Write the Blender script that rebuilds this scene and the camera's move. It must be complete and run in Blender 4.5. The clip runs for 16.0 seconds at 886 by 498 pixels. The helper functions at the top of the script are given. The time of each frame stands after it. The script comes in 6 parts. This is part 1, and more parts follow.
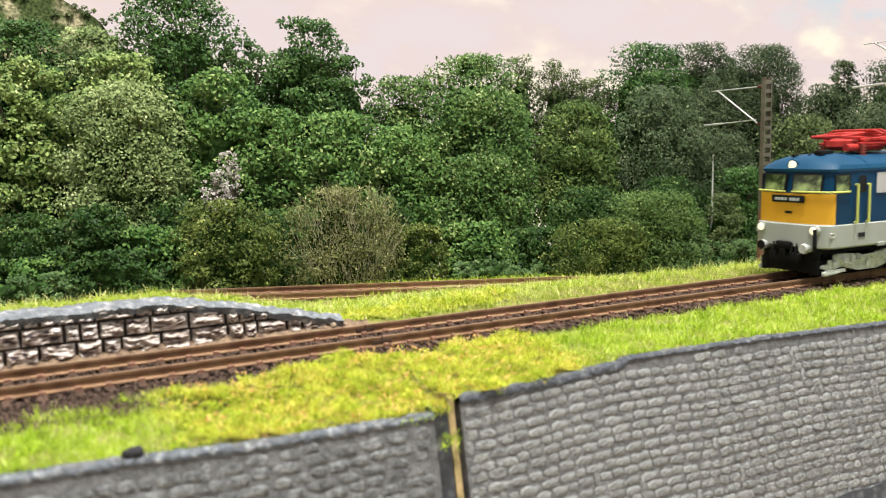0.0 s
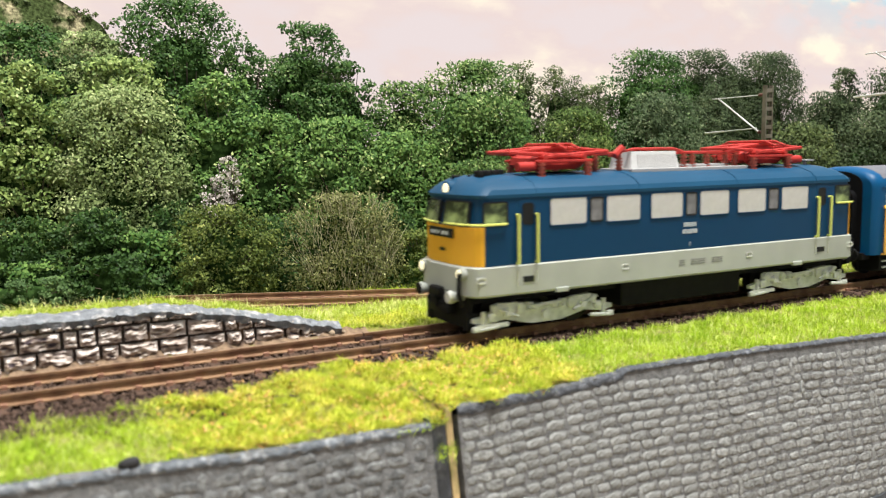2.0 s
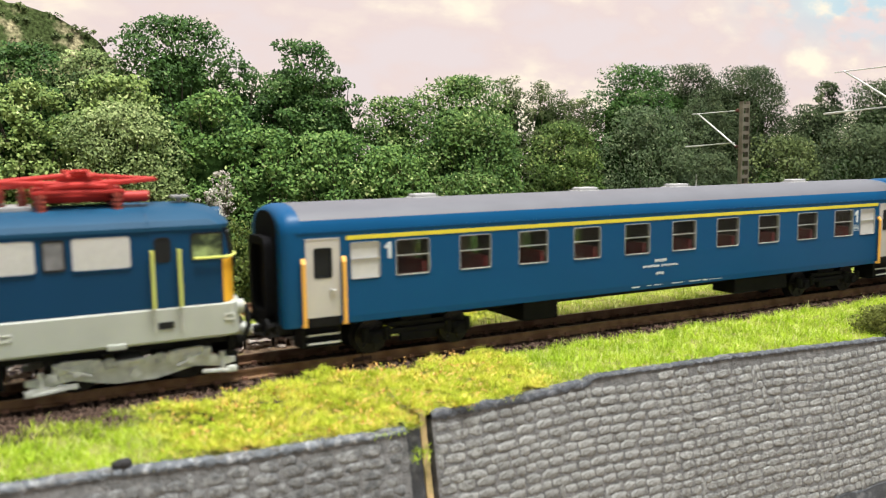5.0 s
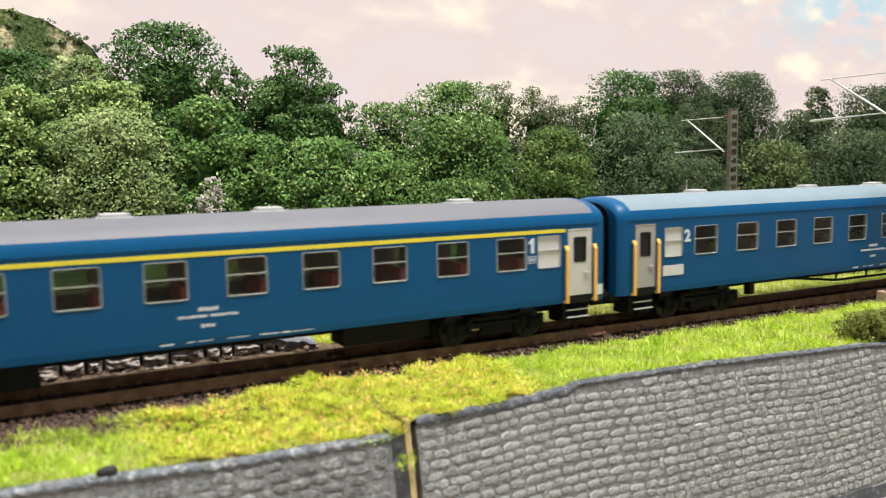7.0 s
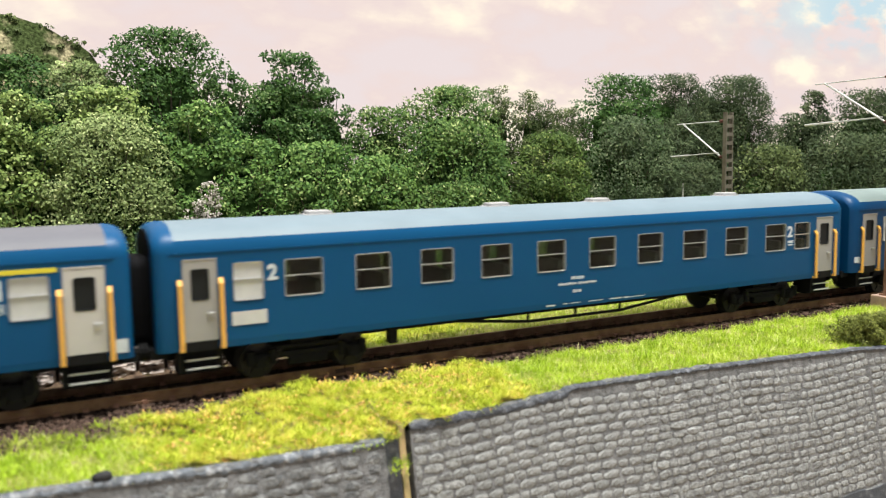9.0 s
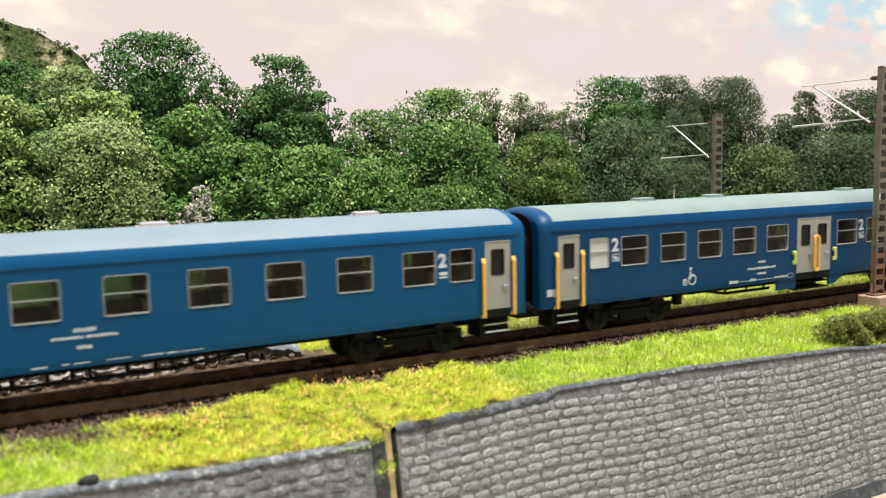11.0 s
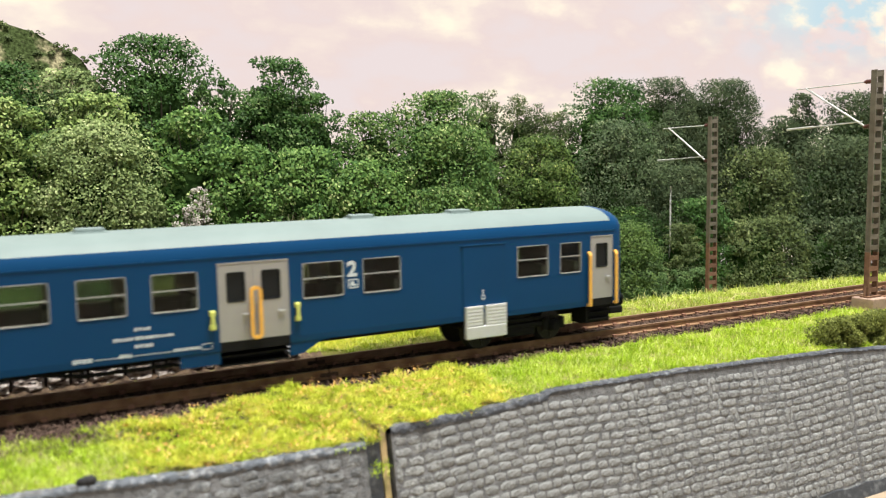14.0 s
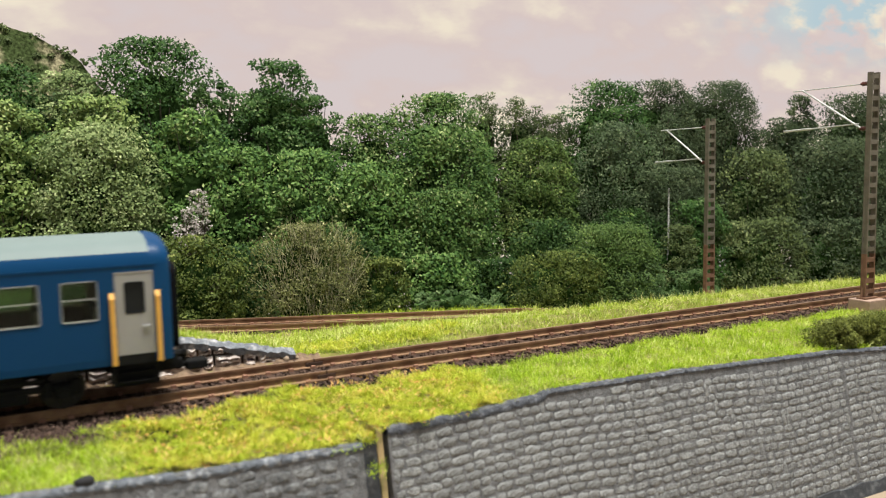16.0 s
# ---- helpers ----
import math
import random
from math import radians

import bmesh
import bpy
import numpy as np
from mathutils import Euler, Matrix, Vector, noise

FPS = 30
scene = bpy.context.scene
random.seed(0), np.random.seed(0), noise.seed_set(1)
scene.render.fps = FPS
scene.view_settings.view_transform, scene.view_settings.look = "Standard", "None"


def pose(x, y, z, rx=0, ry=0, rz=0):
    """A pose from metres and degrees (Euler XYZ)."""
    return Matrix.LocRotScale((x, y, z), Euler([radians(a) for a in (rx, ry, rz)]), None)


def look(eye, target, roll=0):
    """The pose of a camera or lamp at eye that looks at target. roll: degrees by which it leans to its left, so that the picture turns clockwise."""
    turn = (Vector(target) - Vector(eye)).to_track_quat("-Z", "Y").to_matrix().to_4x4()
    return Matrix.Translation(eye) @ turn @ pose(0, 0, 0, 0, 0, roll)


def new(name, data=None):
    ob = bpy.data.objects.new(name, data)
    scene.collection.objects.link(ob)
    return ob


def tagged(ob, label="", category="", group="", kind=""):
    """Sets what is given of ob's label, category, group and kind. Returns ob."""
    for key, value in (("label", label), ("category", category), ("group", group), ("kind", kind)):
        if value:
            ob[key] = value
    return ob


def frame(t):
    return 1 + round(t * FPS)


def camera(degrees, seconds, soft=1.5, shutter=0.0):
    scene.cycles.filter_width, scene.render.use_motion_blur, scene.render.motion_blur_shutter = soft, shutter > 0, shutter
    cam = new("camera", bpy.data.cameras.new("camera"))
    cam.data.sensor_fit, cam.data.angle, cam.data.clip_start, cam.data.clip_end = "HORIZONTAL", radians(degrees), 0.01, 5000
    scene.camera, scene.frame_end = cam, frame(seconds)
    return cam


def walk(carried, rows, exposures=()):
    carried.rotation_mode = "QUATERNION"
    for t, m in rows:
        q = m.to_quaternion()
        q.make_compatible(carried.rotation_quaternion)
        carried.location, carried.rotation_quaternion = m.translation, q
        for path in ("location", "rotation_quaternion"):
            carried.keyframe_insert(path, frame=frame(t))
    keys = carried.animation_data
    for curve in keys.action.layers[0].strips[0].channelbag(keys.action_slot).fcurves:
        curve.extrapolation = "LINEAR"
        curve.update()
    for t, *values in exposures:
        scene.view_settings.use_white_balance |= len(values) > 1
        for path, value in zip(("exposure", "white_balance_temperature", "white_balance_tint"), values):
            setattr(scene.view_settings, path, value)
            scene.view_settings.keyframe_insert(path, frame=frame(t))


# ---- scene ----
# A model railway, 1:87, in its true size. Numbers given to the helpers below are millimetres.
MM = 0.001


def view(x, y, z, turn, tilt, lean):
    """Camera pose: millimetres, degrees to the right of +y, degrees down, lean."""
    return pose(x * MM, y * MM, z * MM, 90 - tilt, 0, -turn) @ pose(0, 0, 0, 0, 0, -lean)


cam = camera(56.02, 16.0, 1.15, 0.4)
cam.data.dof.use_dof, cam.data.dof.focus_distance, cam.data.dof.aperture_fstop = True, 0.40, 24
walk(cam, [
    (0.0, view(-14.4, -227.4, 54.3, 27.60, 7.02, 1.29)),
    (0.5, view(-13.7, -227.2, 53.9, 27.57, 6.97, 1.16)),
    (1.0, view(-13.4, -226.6, 55.1, 27.55, 6.99, 1.08)),
    (1.5, view(-13.3, -226.5, 55.7, 27.55, 6.91, 1.00)),
    (2.0, view(-13.7, -227.1, 56.0, 27.56, 6.82, 0.90)),
    (2.5, view(-13.0, -228.6, 56.3, 27.56, 6.75, 0.86)),
    (3.0, view(-12.9, -231.9, 56.9, 27.59, 6.64, 0.86)),
    (3.5, view(-14.6, -235.0, 58.5, 27.62, 6.64, 0.89)),
    (4.0, view(-15.1, -237.5, 59.1, 27.61, 6.50, 0.92)),
    (6.5, view(-12.7, -244.3, 59.8, 27.86, 6.20, 0.86)),
    (7.0, view(-12.6, -244.8, 61.0, 27.91, 6.14, 0.89)),
    (7.5, view(-12.0, -245.8, 61.4, 27.88, 6.09, 0.92)),
    (8.0, view(-12.2, -246.2, 61.6, 27.89, 6.05, 0.92)),
    (8.5, view(-12.6, -246.0, 61.7, 27.95, 6.01, 0.89)),
    (9.0, view(-11.9, -246.6, 62.0, 27.96, 5.98, 0.94)),
    (11.5, view(-9.6, -250.2, 62.8, 28.15, 5.89, 1.24)),
    (12.0, view(-9.3, -249.7, 62.3, 28.21, 5.89, 1.18)),
    (12.5, view(-9.5, -250.2, 62.8, 28.19, 5.92, 1.12)),
    (13.0, view(-9.2, -251.1, 62.4, 28.18, 5.91, 1.13)),
    (13.5, view(-9.0, -251.8, 62.4, 28.20, 5.91, 1.13)),
    (14.0, view(-9.9, -252.4, 63.8, 28.19, 5.90, 1.15)),
    (14.5, view(-10.5, -252.0, 64.0, 28.18, 5.82, 1.12)),
    (15.0, view(-10.3, -252.2, 64.2, 28.17, 5.80, 1.13)),
    (15.5, view(-9.6, -252.8, 63.7, 28.17, 5.77, 1.15)),
    (16.0, view(-9.6, -253.8, 63.9, 28.19, 5.78, 1.17)),
], exposures=[(0.0, 0.0), (15.7, 0.0), (16.0, -0.36)])

# How far the train stands along the track, in millimetres.
TRAIN = [
    (0.0, 699.9),
    (0.5, 662.1),
    (1.0, 622.6),
    (1.5, 585.5),
    (2.0, 545.6),
    (2.5, 508.8),
    (3.0, 468.6),
    (3.5, 430.3),
    (4.0, 389.1),
    (6.5, 196.0),
    (7.0, 155.4),
    (7.5, 116.9),
    (8.0, 76.7),
    (8.5, 40.0),
    (9.0, 0.0),
    (11.5, -194.1),
    (12.0, -234.4),
    (12.5, -273.0),
    (13.0, -314.4),
    (13.5, -351.6),
    (14.0, -391.8),
    (14.5, -429.6),
    (15.0, -470.2),
    (15.5, -509.4),
    (16.0, -551.0),
]

# ---- light: a bright room with a large soft ceiling light over the layout ----
world = bpy.data.worlds.new("room_light")
scene.world = world
world.use_nodes = True
world.node_tree.nodes["Background"].inputs[0].default_value = (0.97, 1.0, 1.0, 1)
world.node_tree.nodes["Background"].inputs[1].default_value = 0.43


def ceiling_light(eye, target, w, h, power, colour):
    data = bpy.data.lights.new("ceiling_light", "AREA")
    data.shape, data.size, data.size_y, data.energy, data.color = "RECTANGLE", w, h, power, colour
    lamp = new("ceiling_light", data)
    lamp.matrix_world = look(eye, target)
    return lamp


ceiling_light((0.22, -0.27, 1.5), (0.2, 0.0, 0.0), 0.7, 0.35, 63, (1.0, 0.985, 0.94))


# ---- helpers ----
def nodes_of(m):
    m.use_nodes = True
    nt = m.node_tree
    return nt, nt.nodes["Principled BSDF"]


def paint(name, colour, rough=0.5, metal=0.0, vary=0.12, size=3.0, bump=0.0, bump_size=0.4, second=None, second_size=8.0, second_at=0.55, per=None, per_amount=0.0, spec=0.5, trans=0.0):
    """Procedural surface: base colour varied at two sizes (mm), optional second colour in patches, bump, and variation per object or island."""
    m = bpy.data.materials.new(name)
    nt, b = nodes_of(m)
    n, l = nt.nodes, nt.links
    b.inputs["Roughness"].default_value = rough
    b.inputs["Metallic"].default_value = metal
    b.inputs["Specular IOR Level"].default_value = spec
    if trans:
        b.inputs["Transmission Weight"].default_value = trans
    co = n.new("ShaderNodeTexCoord")
    big = n.new("ShaderNodeTexNoise")
    big.inputs["Scale"].default_value = 1000.0 / size
    big.inputs["Detail"].default_value = 5
    l.new(co.outputs["Object"], big.inputs["Vector"])
    ramp = n.new("ShaderNodeMapRange")
    ramp.inputs[1].default_value, ramp.inputs[2].default_value = 0.25, 0.75
    ramp.inputs[3].default_value, ramp.inputs[4].default_value = 1 - vary, 1 + vary
    l.new(big.outputs["Fac"], ramp.inputs[0])
    mix = n.new("ShaderNodeMix")
    mix.data_type = "RGBA"
    mix.inputs[6].default_value = (*colour, 1)
    mix.inputs[7].default_value = (*(second or colour), 1)
    if second:
        pat = n.new("ShaderNodeTexNoise")
        pat.inputs["Scale"].default_value = 1000.0 / second_size
        pat.inputs["Detail"].default_value = 6
        l.new(co.outputs["Object"], pat.inputs["Vector"])
        st = n.new("ShaderNodeMapRange")
        st.inputs[1].default_value, st.inputs[2].default_value = second_at - 0.08, second_at + 0.08
        l.new(pat.outputs["Fac"], st.inputs[0])
        l.new(st.outputs[0], mix.inputs[0])
    else:
        mix.inputs[0].default_value = 0
    hsv = n.new("ShaderNodeHueSaturation")
    l.new(mix.outputs[2], hsv.inputs["Color"])
    value = ramp.outputs[0]
    if per:
        src = n.new("ShaderNodeObjectInfo").outputs["Random"] if per == "object" else n.new("ShaderNodeNewGeometry").outputs["Random Per Island"]
        pr = n.new("ShaderNodeMapRange")
        pr.inputs[3].default_value, pr.inputs[4].default_value = 1 - per_amount, 1 + per_amount
        l.new(src, pr.inputs[0])
        mul = n.new("ShaderNodeMath")
        mul.operation = "MULTIPLY"
        l.new(value, mul.inputs[0])
        l.new(pr.outputs[0], mul.inputs[1])
        value = mul.outputs[0]
    l.new(value, hsv.inputs["Value"])
    l.new(hsv.outputs[0], b.inputs["Base Color"])
    if bump:
        bn = n.new("ShaderNodeTexNoise")
        bn.inputs["Scale"].default_value = 1000.0 / bump_size
        bn.inputs["Detail"].default_value = 4
        l.new(co.outputs["Object"], bn.inputs["Vector"])
        bp = n.new("ShaderNodeBump")
        bp.inputs["Strength"].default_value = bump
        bp.inputs["Distance"].default_value = 0.0005
        l.new(bn.outputs["Fac"], bp.inputs["Height"])
        l.new(bp.outputs[0], b.inputs["Normal"])
    return m


def leafy(name, dark, light, tip=None, spread=0.5, patch=6.0, rough=0.55):
    """Leaves or grass blades: colour between two by island, and in patches."""
    m = bpy.data.materials.new(name)
    nt, b = nodes_of(m)
    n, l = nt.nodes, nt.links
    b.inputs["Roughness"].default_value = rough
    b.inputs["Specular IOR Level"].default_value = 0.12
    geo = n.new("ShaderNodeNewGeometry")
    co = n.new("ShaderNodeTexCoord")
    no = n.new("ShaderNodeTexNoise")
    no.inputs["Scale"].default_value = 1000.0 / patch
    no.inputs["Detail"].default_value = 3
    l.new(co.outputs["Object"], no.inputs["Vector"])
    st = n.new("ShaderNodeMapRange")
    st.inputs[1].default_value, st.inputs[2].default_value = 0.35, 0.65
    l.new(no.outputs["Fac"], st.inputs[0])
    a = n.new("ShaderNodeMix")
    l.new(st.outputs[0], a.inputs[2])
    l.new(geo.outputs["Random Per Island"], a.inputs[3])
    a.inputs[0].default_value = spread
    r = n.new("ShaderNodeValToRGB")
    e = r.color_ramp.elements
    e[0].color, e[0].position = (*dark, 1), 0.1
    e[1].color, e[1].position = (*light, 1), 0.8
    if tip:
        t = e.new(0.97)
        t.color = (*tip, 1)
    l.new(a.outputs[0], r.inputs[0])
    l.new(r.outputs[0], b.inputs["Base Color"])
    return m


def box(bm, x0, x1, y0, y1, z0, z1, bevel=0.0):
    made = bmesh.ops.create_cube(bm, size=1.0)["verts"]
    for v in made:
        v.co = Vector(((x0 + x1) / 2 + v.co.x * (x1 - x0), (y0 + y1) / 2 + v.co.y * (y1 - y0), (z0 + z1) / 2 + v.co.z * (z1 - z0))) * MM
    if bevel:
        edges = {e for v in made for e in v.link_edges}
        bmesh.ops.bevel(bm, geom=list(edges), offset=bevel * MM, segments=2, affect="EDGES", profile=0.5)
    return bm


def rod(bm, a, b, r, n=8, r2=None):
    """A bar between two points."""
    a, b = Vector(a) * MM, Vector(b) * MM
    d = b - a
    m = Matrix.Translation((a + b) / 2) @ d.to_track_quat("Z", "Y").to_matrix().to_4x4()
    bmesh.ops.create_cone(bm, cap_ends=True, segments=n, radius1=r * MM, radius2=(r if r2 is None else r2) * MM, depth=d.length, matrix=m)
    return bm


def loft(bm, rings, closed=True, caps=True):
    """Skin through rings of points of one count."""
    vs = [[bm.verts.new(Vector(p) * MM) for p in ring] for ring in rings]
    n = len(vs[0])
    for a, b in zip(vs, vs[1:]):
        for i in range(n if closed else n - 1):
            j = (i + 1) % n
            bm.faces.new((a[i], a[j], b[j], b[i]))
    if caps:
        bm.faces.new(vs[0][::-1])
        bm.faces.new(vs[-1])
    bmesh.ops.recalc_face_normals(bm, faces=bm.faces)
    return bm


def along(bm, profile, x0, x1):
    """A profile of (y, z) drawn out along x."""
    return loft(bm, [[(x0, y, z) for y, z in profile], [(x1, y, z) for y, z in profile]])


def part(name, bm, material, parent=None, label="", smooth=0.0):
    """One mesh object under a thing or a part; smooth: the angle below which edges are soft."""
    if smooth:
        lim = radians(smooth)
        for f in bm.faces:
            f.smooth = True
        for e in bm.edges:
            e.smooth = len(e.link_faces) == 2 and e.calc_face_angle(0) < lim
    me = bpy.data.meshes.new(name)
    bm.to_mesh(me)
    bm.free()
    me.materials.append(material)
    ob = new(name, me)
    ob.parent = parent
    if label:
        ob["label"] = label
    return ob


def share(name, me, parent, m=None):
    ob = new(name, me)
    ob.parent = parent
    if m is not None:
        ob.matrix_local = m
    return ob


def thing(name, label, category, group="", kind="", at=(0, 0, 0)):
    ob = new(name)
    ob.empty_display_size = 0.01
    ob.location = Vector(at) * MM
    return tagged(ob, label, category, group, kind)


def raw_mesh(name, verts, faces, material, smooth=False):
    """A mesh from arrays: verts (n, 3) in mm, faces (k, 3 or 4)."""
    me = bpy.data.meshes.new(name)
    verts = np.asarray(verts, dtype=np.float32) * MM
    faces = np.asarray(faces, dtype=np.int32)
    k, c = faces.shape
    me.vertices.add(len(verts))
    me.vertices.foreach_set("co", verts.ravel())
    me.loops.add(k * c)
    me.loops.foreach_set("vertex_index", faces.ravel())
    me.polygons.add(k)
    me.polygons.foreach_set("loop_start", np.arange(0, k * c, c, dtype=np.int32))
    if smooth:
        me.polygons.foreach_set("use_smooth", np.ones(k, dtype=bool))
    me.update(calc_edges=True)
    me.validate()
    me.materials.append(material)
    return me


# ---- materials ----
M_ballast = paint("ballast", (0.055, 0.037, 0.028), 0.95, vary=0.35, size=1.2, bump=0.8, bump_size=0.8, second=(0.10, 0.068, 0.052), second_size=2.0, spec=0.1)
M_stone_chip = paint("ballast_stone", (0.070, 0.046, 0.035), 0.95, vary=0.3, size=0.8, per="island", per_amount=0.65, spec=0.1)
M_soil = paint("soil", (0.20, 0.19, 0.055), 0.95, vary=0.3, size=4, bump=0.6, bump_size=1.0, second=(0.26, 0.20, 0.12), second_size=10, second_at=0.6, spec=0.1)
M_grass = leafy("grass", (0.22, 0.37, 0.016), (0.51, 0.66, 0.048), (0.80, 0.82, 0.22), 0.62, 10)
M_grass_yellow = leafy("grass_yellow", (0.33, 0.45, 0.026), (0.71, 0.70, 0.095), (0.88, 0.62, 0.26), 0.58, 9)
M_grass_far = leafy("grass_far", (0.21, 0.33, 0.020), (0.48, 0.59, 0.062), (0.78, 0.78, 0.24), 0.62, 10)
M_straw = leafy("straw", (0.55, 0.58, 0.16), (0.85, 0.83, 0.36), (0.90, 0.86, 0.50), 0.7, 8)
M_speck = leafy("red_specks", (0.62, 0.30, 0.08), (0.80, 0.48, 0.18), (0.85, 0.6, 0.3), 0.8, 8)
M_rail = paint("rusty_rail", (0.275, 0.158, 0.084), 0.6, 0.1, vary=0.25, size=2.5, second=(0.17, 0.085, 0.045), second_size=5, spec=0.35)
M_railhead = paint("rail_head", (0.26, 0.165, 0.105), 0.42, 0.4, vary=0.2, size=3)
M_sleeper = paint("brown_sleeper", (0.080, 0.048, 0.034), 0.85, vary=0.3, size=1.5, per="object", per_amount=0.25, spec=0.15)
M_clip = paint("rail_clip", (0.31, 0.165, 0.110), 0.75, vary=0.2, size=1, spec=0.2)
M_wall = paint("grey_wall_joint", (0.140, 0.142, 0.144), 0.8, vary=0.35, size=2, bump=0.9, bump_size=0.6, second=(0.19, 0.192, 0.195), second_size=2.5, second_at=0.56, spec=0.25)
M_stone = paint("grey_stone", (0.270, 0.279, 0.272), 0.7, vary=0.35, size=1.0, bump=1.0, bump_size=0.6, second=(0.174, 0.176, 0.175), second_size=1.6, second_at=0.55, per="island", per_amount=0.16, spec=0.3)
M_stone_one = paint("grey_stone_single", (0.270, 0.279, 0.272), 0.7, vary=0.35, size=1.0, bump=1.0, bump_size=0.6, second=(0.174, 0.176, 0.175), second_size=1.6, second_at=0.55, per="object", per_amount=0.16, spec=0.3)
# The grey stone again in a darker tone, for the left panel.
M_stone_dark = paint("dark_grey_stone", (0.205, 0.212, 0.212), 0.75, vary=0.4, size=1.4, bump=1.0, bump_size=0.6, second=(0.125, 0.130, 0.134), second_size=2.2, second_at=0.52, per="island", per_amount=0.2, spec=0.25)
M_cap = paint("dark_slate_paint", (0.10, 0.112, 0.128), 0.6, vary=0.5, size=1.8, bump=1.0, bump_size=0.8, second=(0.30, 0.31, 0.32), second_size=2.4, second_at=0.58, spec=0.35)
M_coping = paint("slate_grey_coping", (0.165, 0.178, 0.195), 0.6, vary=0.4, size=2.0, bump=1.0, bump_size=0.8, second=(0.40, 0.39, 0.385), second_size=2.6, second_at=0.60, spec=0.3)
M_edge = paint("dark_edge_paint", (0.060, 0.066, 0.078), 0.6, vary=0.5, size=1.5, bump=1.0, bump_size=0.7, second=(0.15, 0.16, 0.18), second_size=1.8, second_at=0.60, spec=0.35)
M_mortar = paint("dark_mortar", (0.055, 0.045, 0.040), 0.9, vary=0.3, size=2, bump=0.5, bump_size=0.7, second=(0.16, 0.105, 0.065), second_size=5, second_at=0.6, spec=0.1)


def rock_paint():
    """Brown rock with white paint dragged over its ledges in level streaks."""
    m = bpy.data.materials.new("whitened_rock")
    nt, b = nodes_of(m)
    n, l = nt.nodes, nt.links
    b.inputs["Roughness"].default_value = 0.85
    b.inputs["Specular IOR Level"].default_value = 0.15
    co = n.new("ShaderNodeTexCoord")
    mp = n.new("ShaderNodeMapping")
    mp.inputs["Scale"].default_value = (170, 170, 620)
    l.new(co.outputs["Object"], mp.inputs["Vector"])
    streak = n.new("ShaderNodeTexNoise")
    streak.inputs["Scale"].default_value, streak.inputs["Detail"].default_value = 1.0, 5
    streak.inputs["Distortion"].default_value = 0.8
    l.new(mp.outputs[0], streak.inputs["Vector"])
    # Pointiness shifts edges towards white and creases towards the darkest brown.
    geo = n.new("ShaderNodeNewGeometry")
    edge = n.new("ShaderNodeMapRange")
    edge.inputs[1].default_value, edge.inputs[2].default_value = 0.40, 0.60
    edge.inputs[3].default_value, edge.inputs[4].default_value = -0.22, 0.22
    l.new(geo.outputs["Pointiness"], edge.inputs[0])
    both = n.new("ShaderNodeMath")
    l.new(streak.outputs["Fac"], both.inputs[0])
    l.new(edge.outputs[0], both.inputs[1])
    r = n.new("ShaderNodeValToRGB")
    e = r.color_ramp.elements
    e[0].position, e[0].color = 0.36, (0.075, 0.058, 0.070, 1)
    e[1].position, e[1].color = 0.74, (0.76, 0.69, 0.64, 1)
    e.new(0.46).color = (0.32, 0.25, 0.205, 1)
    e.new(0.58).color = (0.56, 0.48, 0.43, 1)
    l.new(both.outputs[0], r.inputs[0])
    l.new(r.outputs[0], b.inputs["Base Color"])
    return m


M_rock = rock_paint()
M_dirt = paint("brown_dirt", (0.25, 0.175, 0.115), 0.95, vary=0.35, size=1.5, bump=0.8, bump_size=0.8, second=(0.09, 0.06, 0.045), second_size=3, second_at=0.55, spec=0.1)
M_board = paint("baseboard", (0.33, 0.25, 0.17), 0.8, vary=0.15, size=8, bump=0.3, bump_size=1.0)
M_plywood = paint("plywood_edge", (0.50, 0.36, 0.18), 0.8, vary=0.25, size=2.5, bump=0.4, bump_size=0.6, second=(0.25, 0.22, 0.08), second_size=6)
M_mast = paint("mast_paint", (0.155, 0.140, 0.105), 0.6, vary=0.2, size=3, second=(0.12, 0.10, 0.07), second_size=9, spec=0.3)
M_mast_rust = paint("mast_rust", (0.19, 0.105, 0.066), 0.75, vary=0.3, size=2, spec=0.2)
M_arm = paint("pale_metal", (0.62, 0.62, 0.60), 0.4, 0.4, vary=0.08, size=2)
M_insul = paint("brown_insulator", (0.10, 0.035, 0.025), 0.3, vary=0.1, size=2)
M_concrete = paint("concrete_foot", (0.37, 0.25, 0.19), 0.85, vary=0.2, size=2, bump=0.4)

# train
M_blue = paint("blue_loco_paint", (0.003, 0.043, 0.110), 0.42, vary=0.06, size=20, bump=0.03, bump_size=3, spec=0.18)
M_roofblue = paint("blue_roof_paint", (0.006, 0.053, 0.112), 0.5, vary=0.08, size=14, bump=0.03, bump_size=3, spec=0.2)
M_cream = paint("grey_loco_band", (0.40, 0.42, 0.385), 0.5, vary=0.07, size=9, spec=0.25)
M_yellow = paint("yellow_front", (0.84, 0.44, 0.035), 0.45, vary=0.05, size=9, spec=0.25)
M_rail_yellow = paint("handrail_yellow", (0.62, 0.66, 0.16), 0.5, vary=0.06, size=3)
M_red = paint("red_pantograph", (0.40, 0.032, 0.026), 0.5, vary=0.15, size=4, spec=0.25)
M_redins = paint("red_insulator", (0.30, 0.055, 0.035), 0.4, vary=0.1, size=2)
M_roofgrey = paint("grey_roof_box", (0.34, 0.335, 0.335), 0.55, vary=0.08, size=6, spec=0.25)
M_black = paint("black_underframe", (0.008, 0.008, 0.008), 0.7, vary=0.25, size=3, bump=0.2, bump_size=1.0, spec=0.15)
M_bogiegrey = paint("grey_bogie", (0.60, 0.61, 0.57), 0.65, vary=0.2, size=2, bump=0.25, spec=0.2)
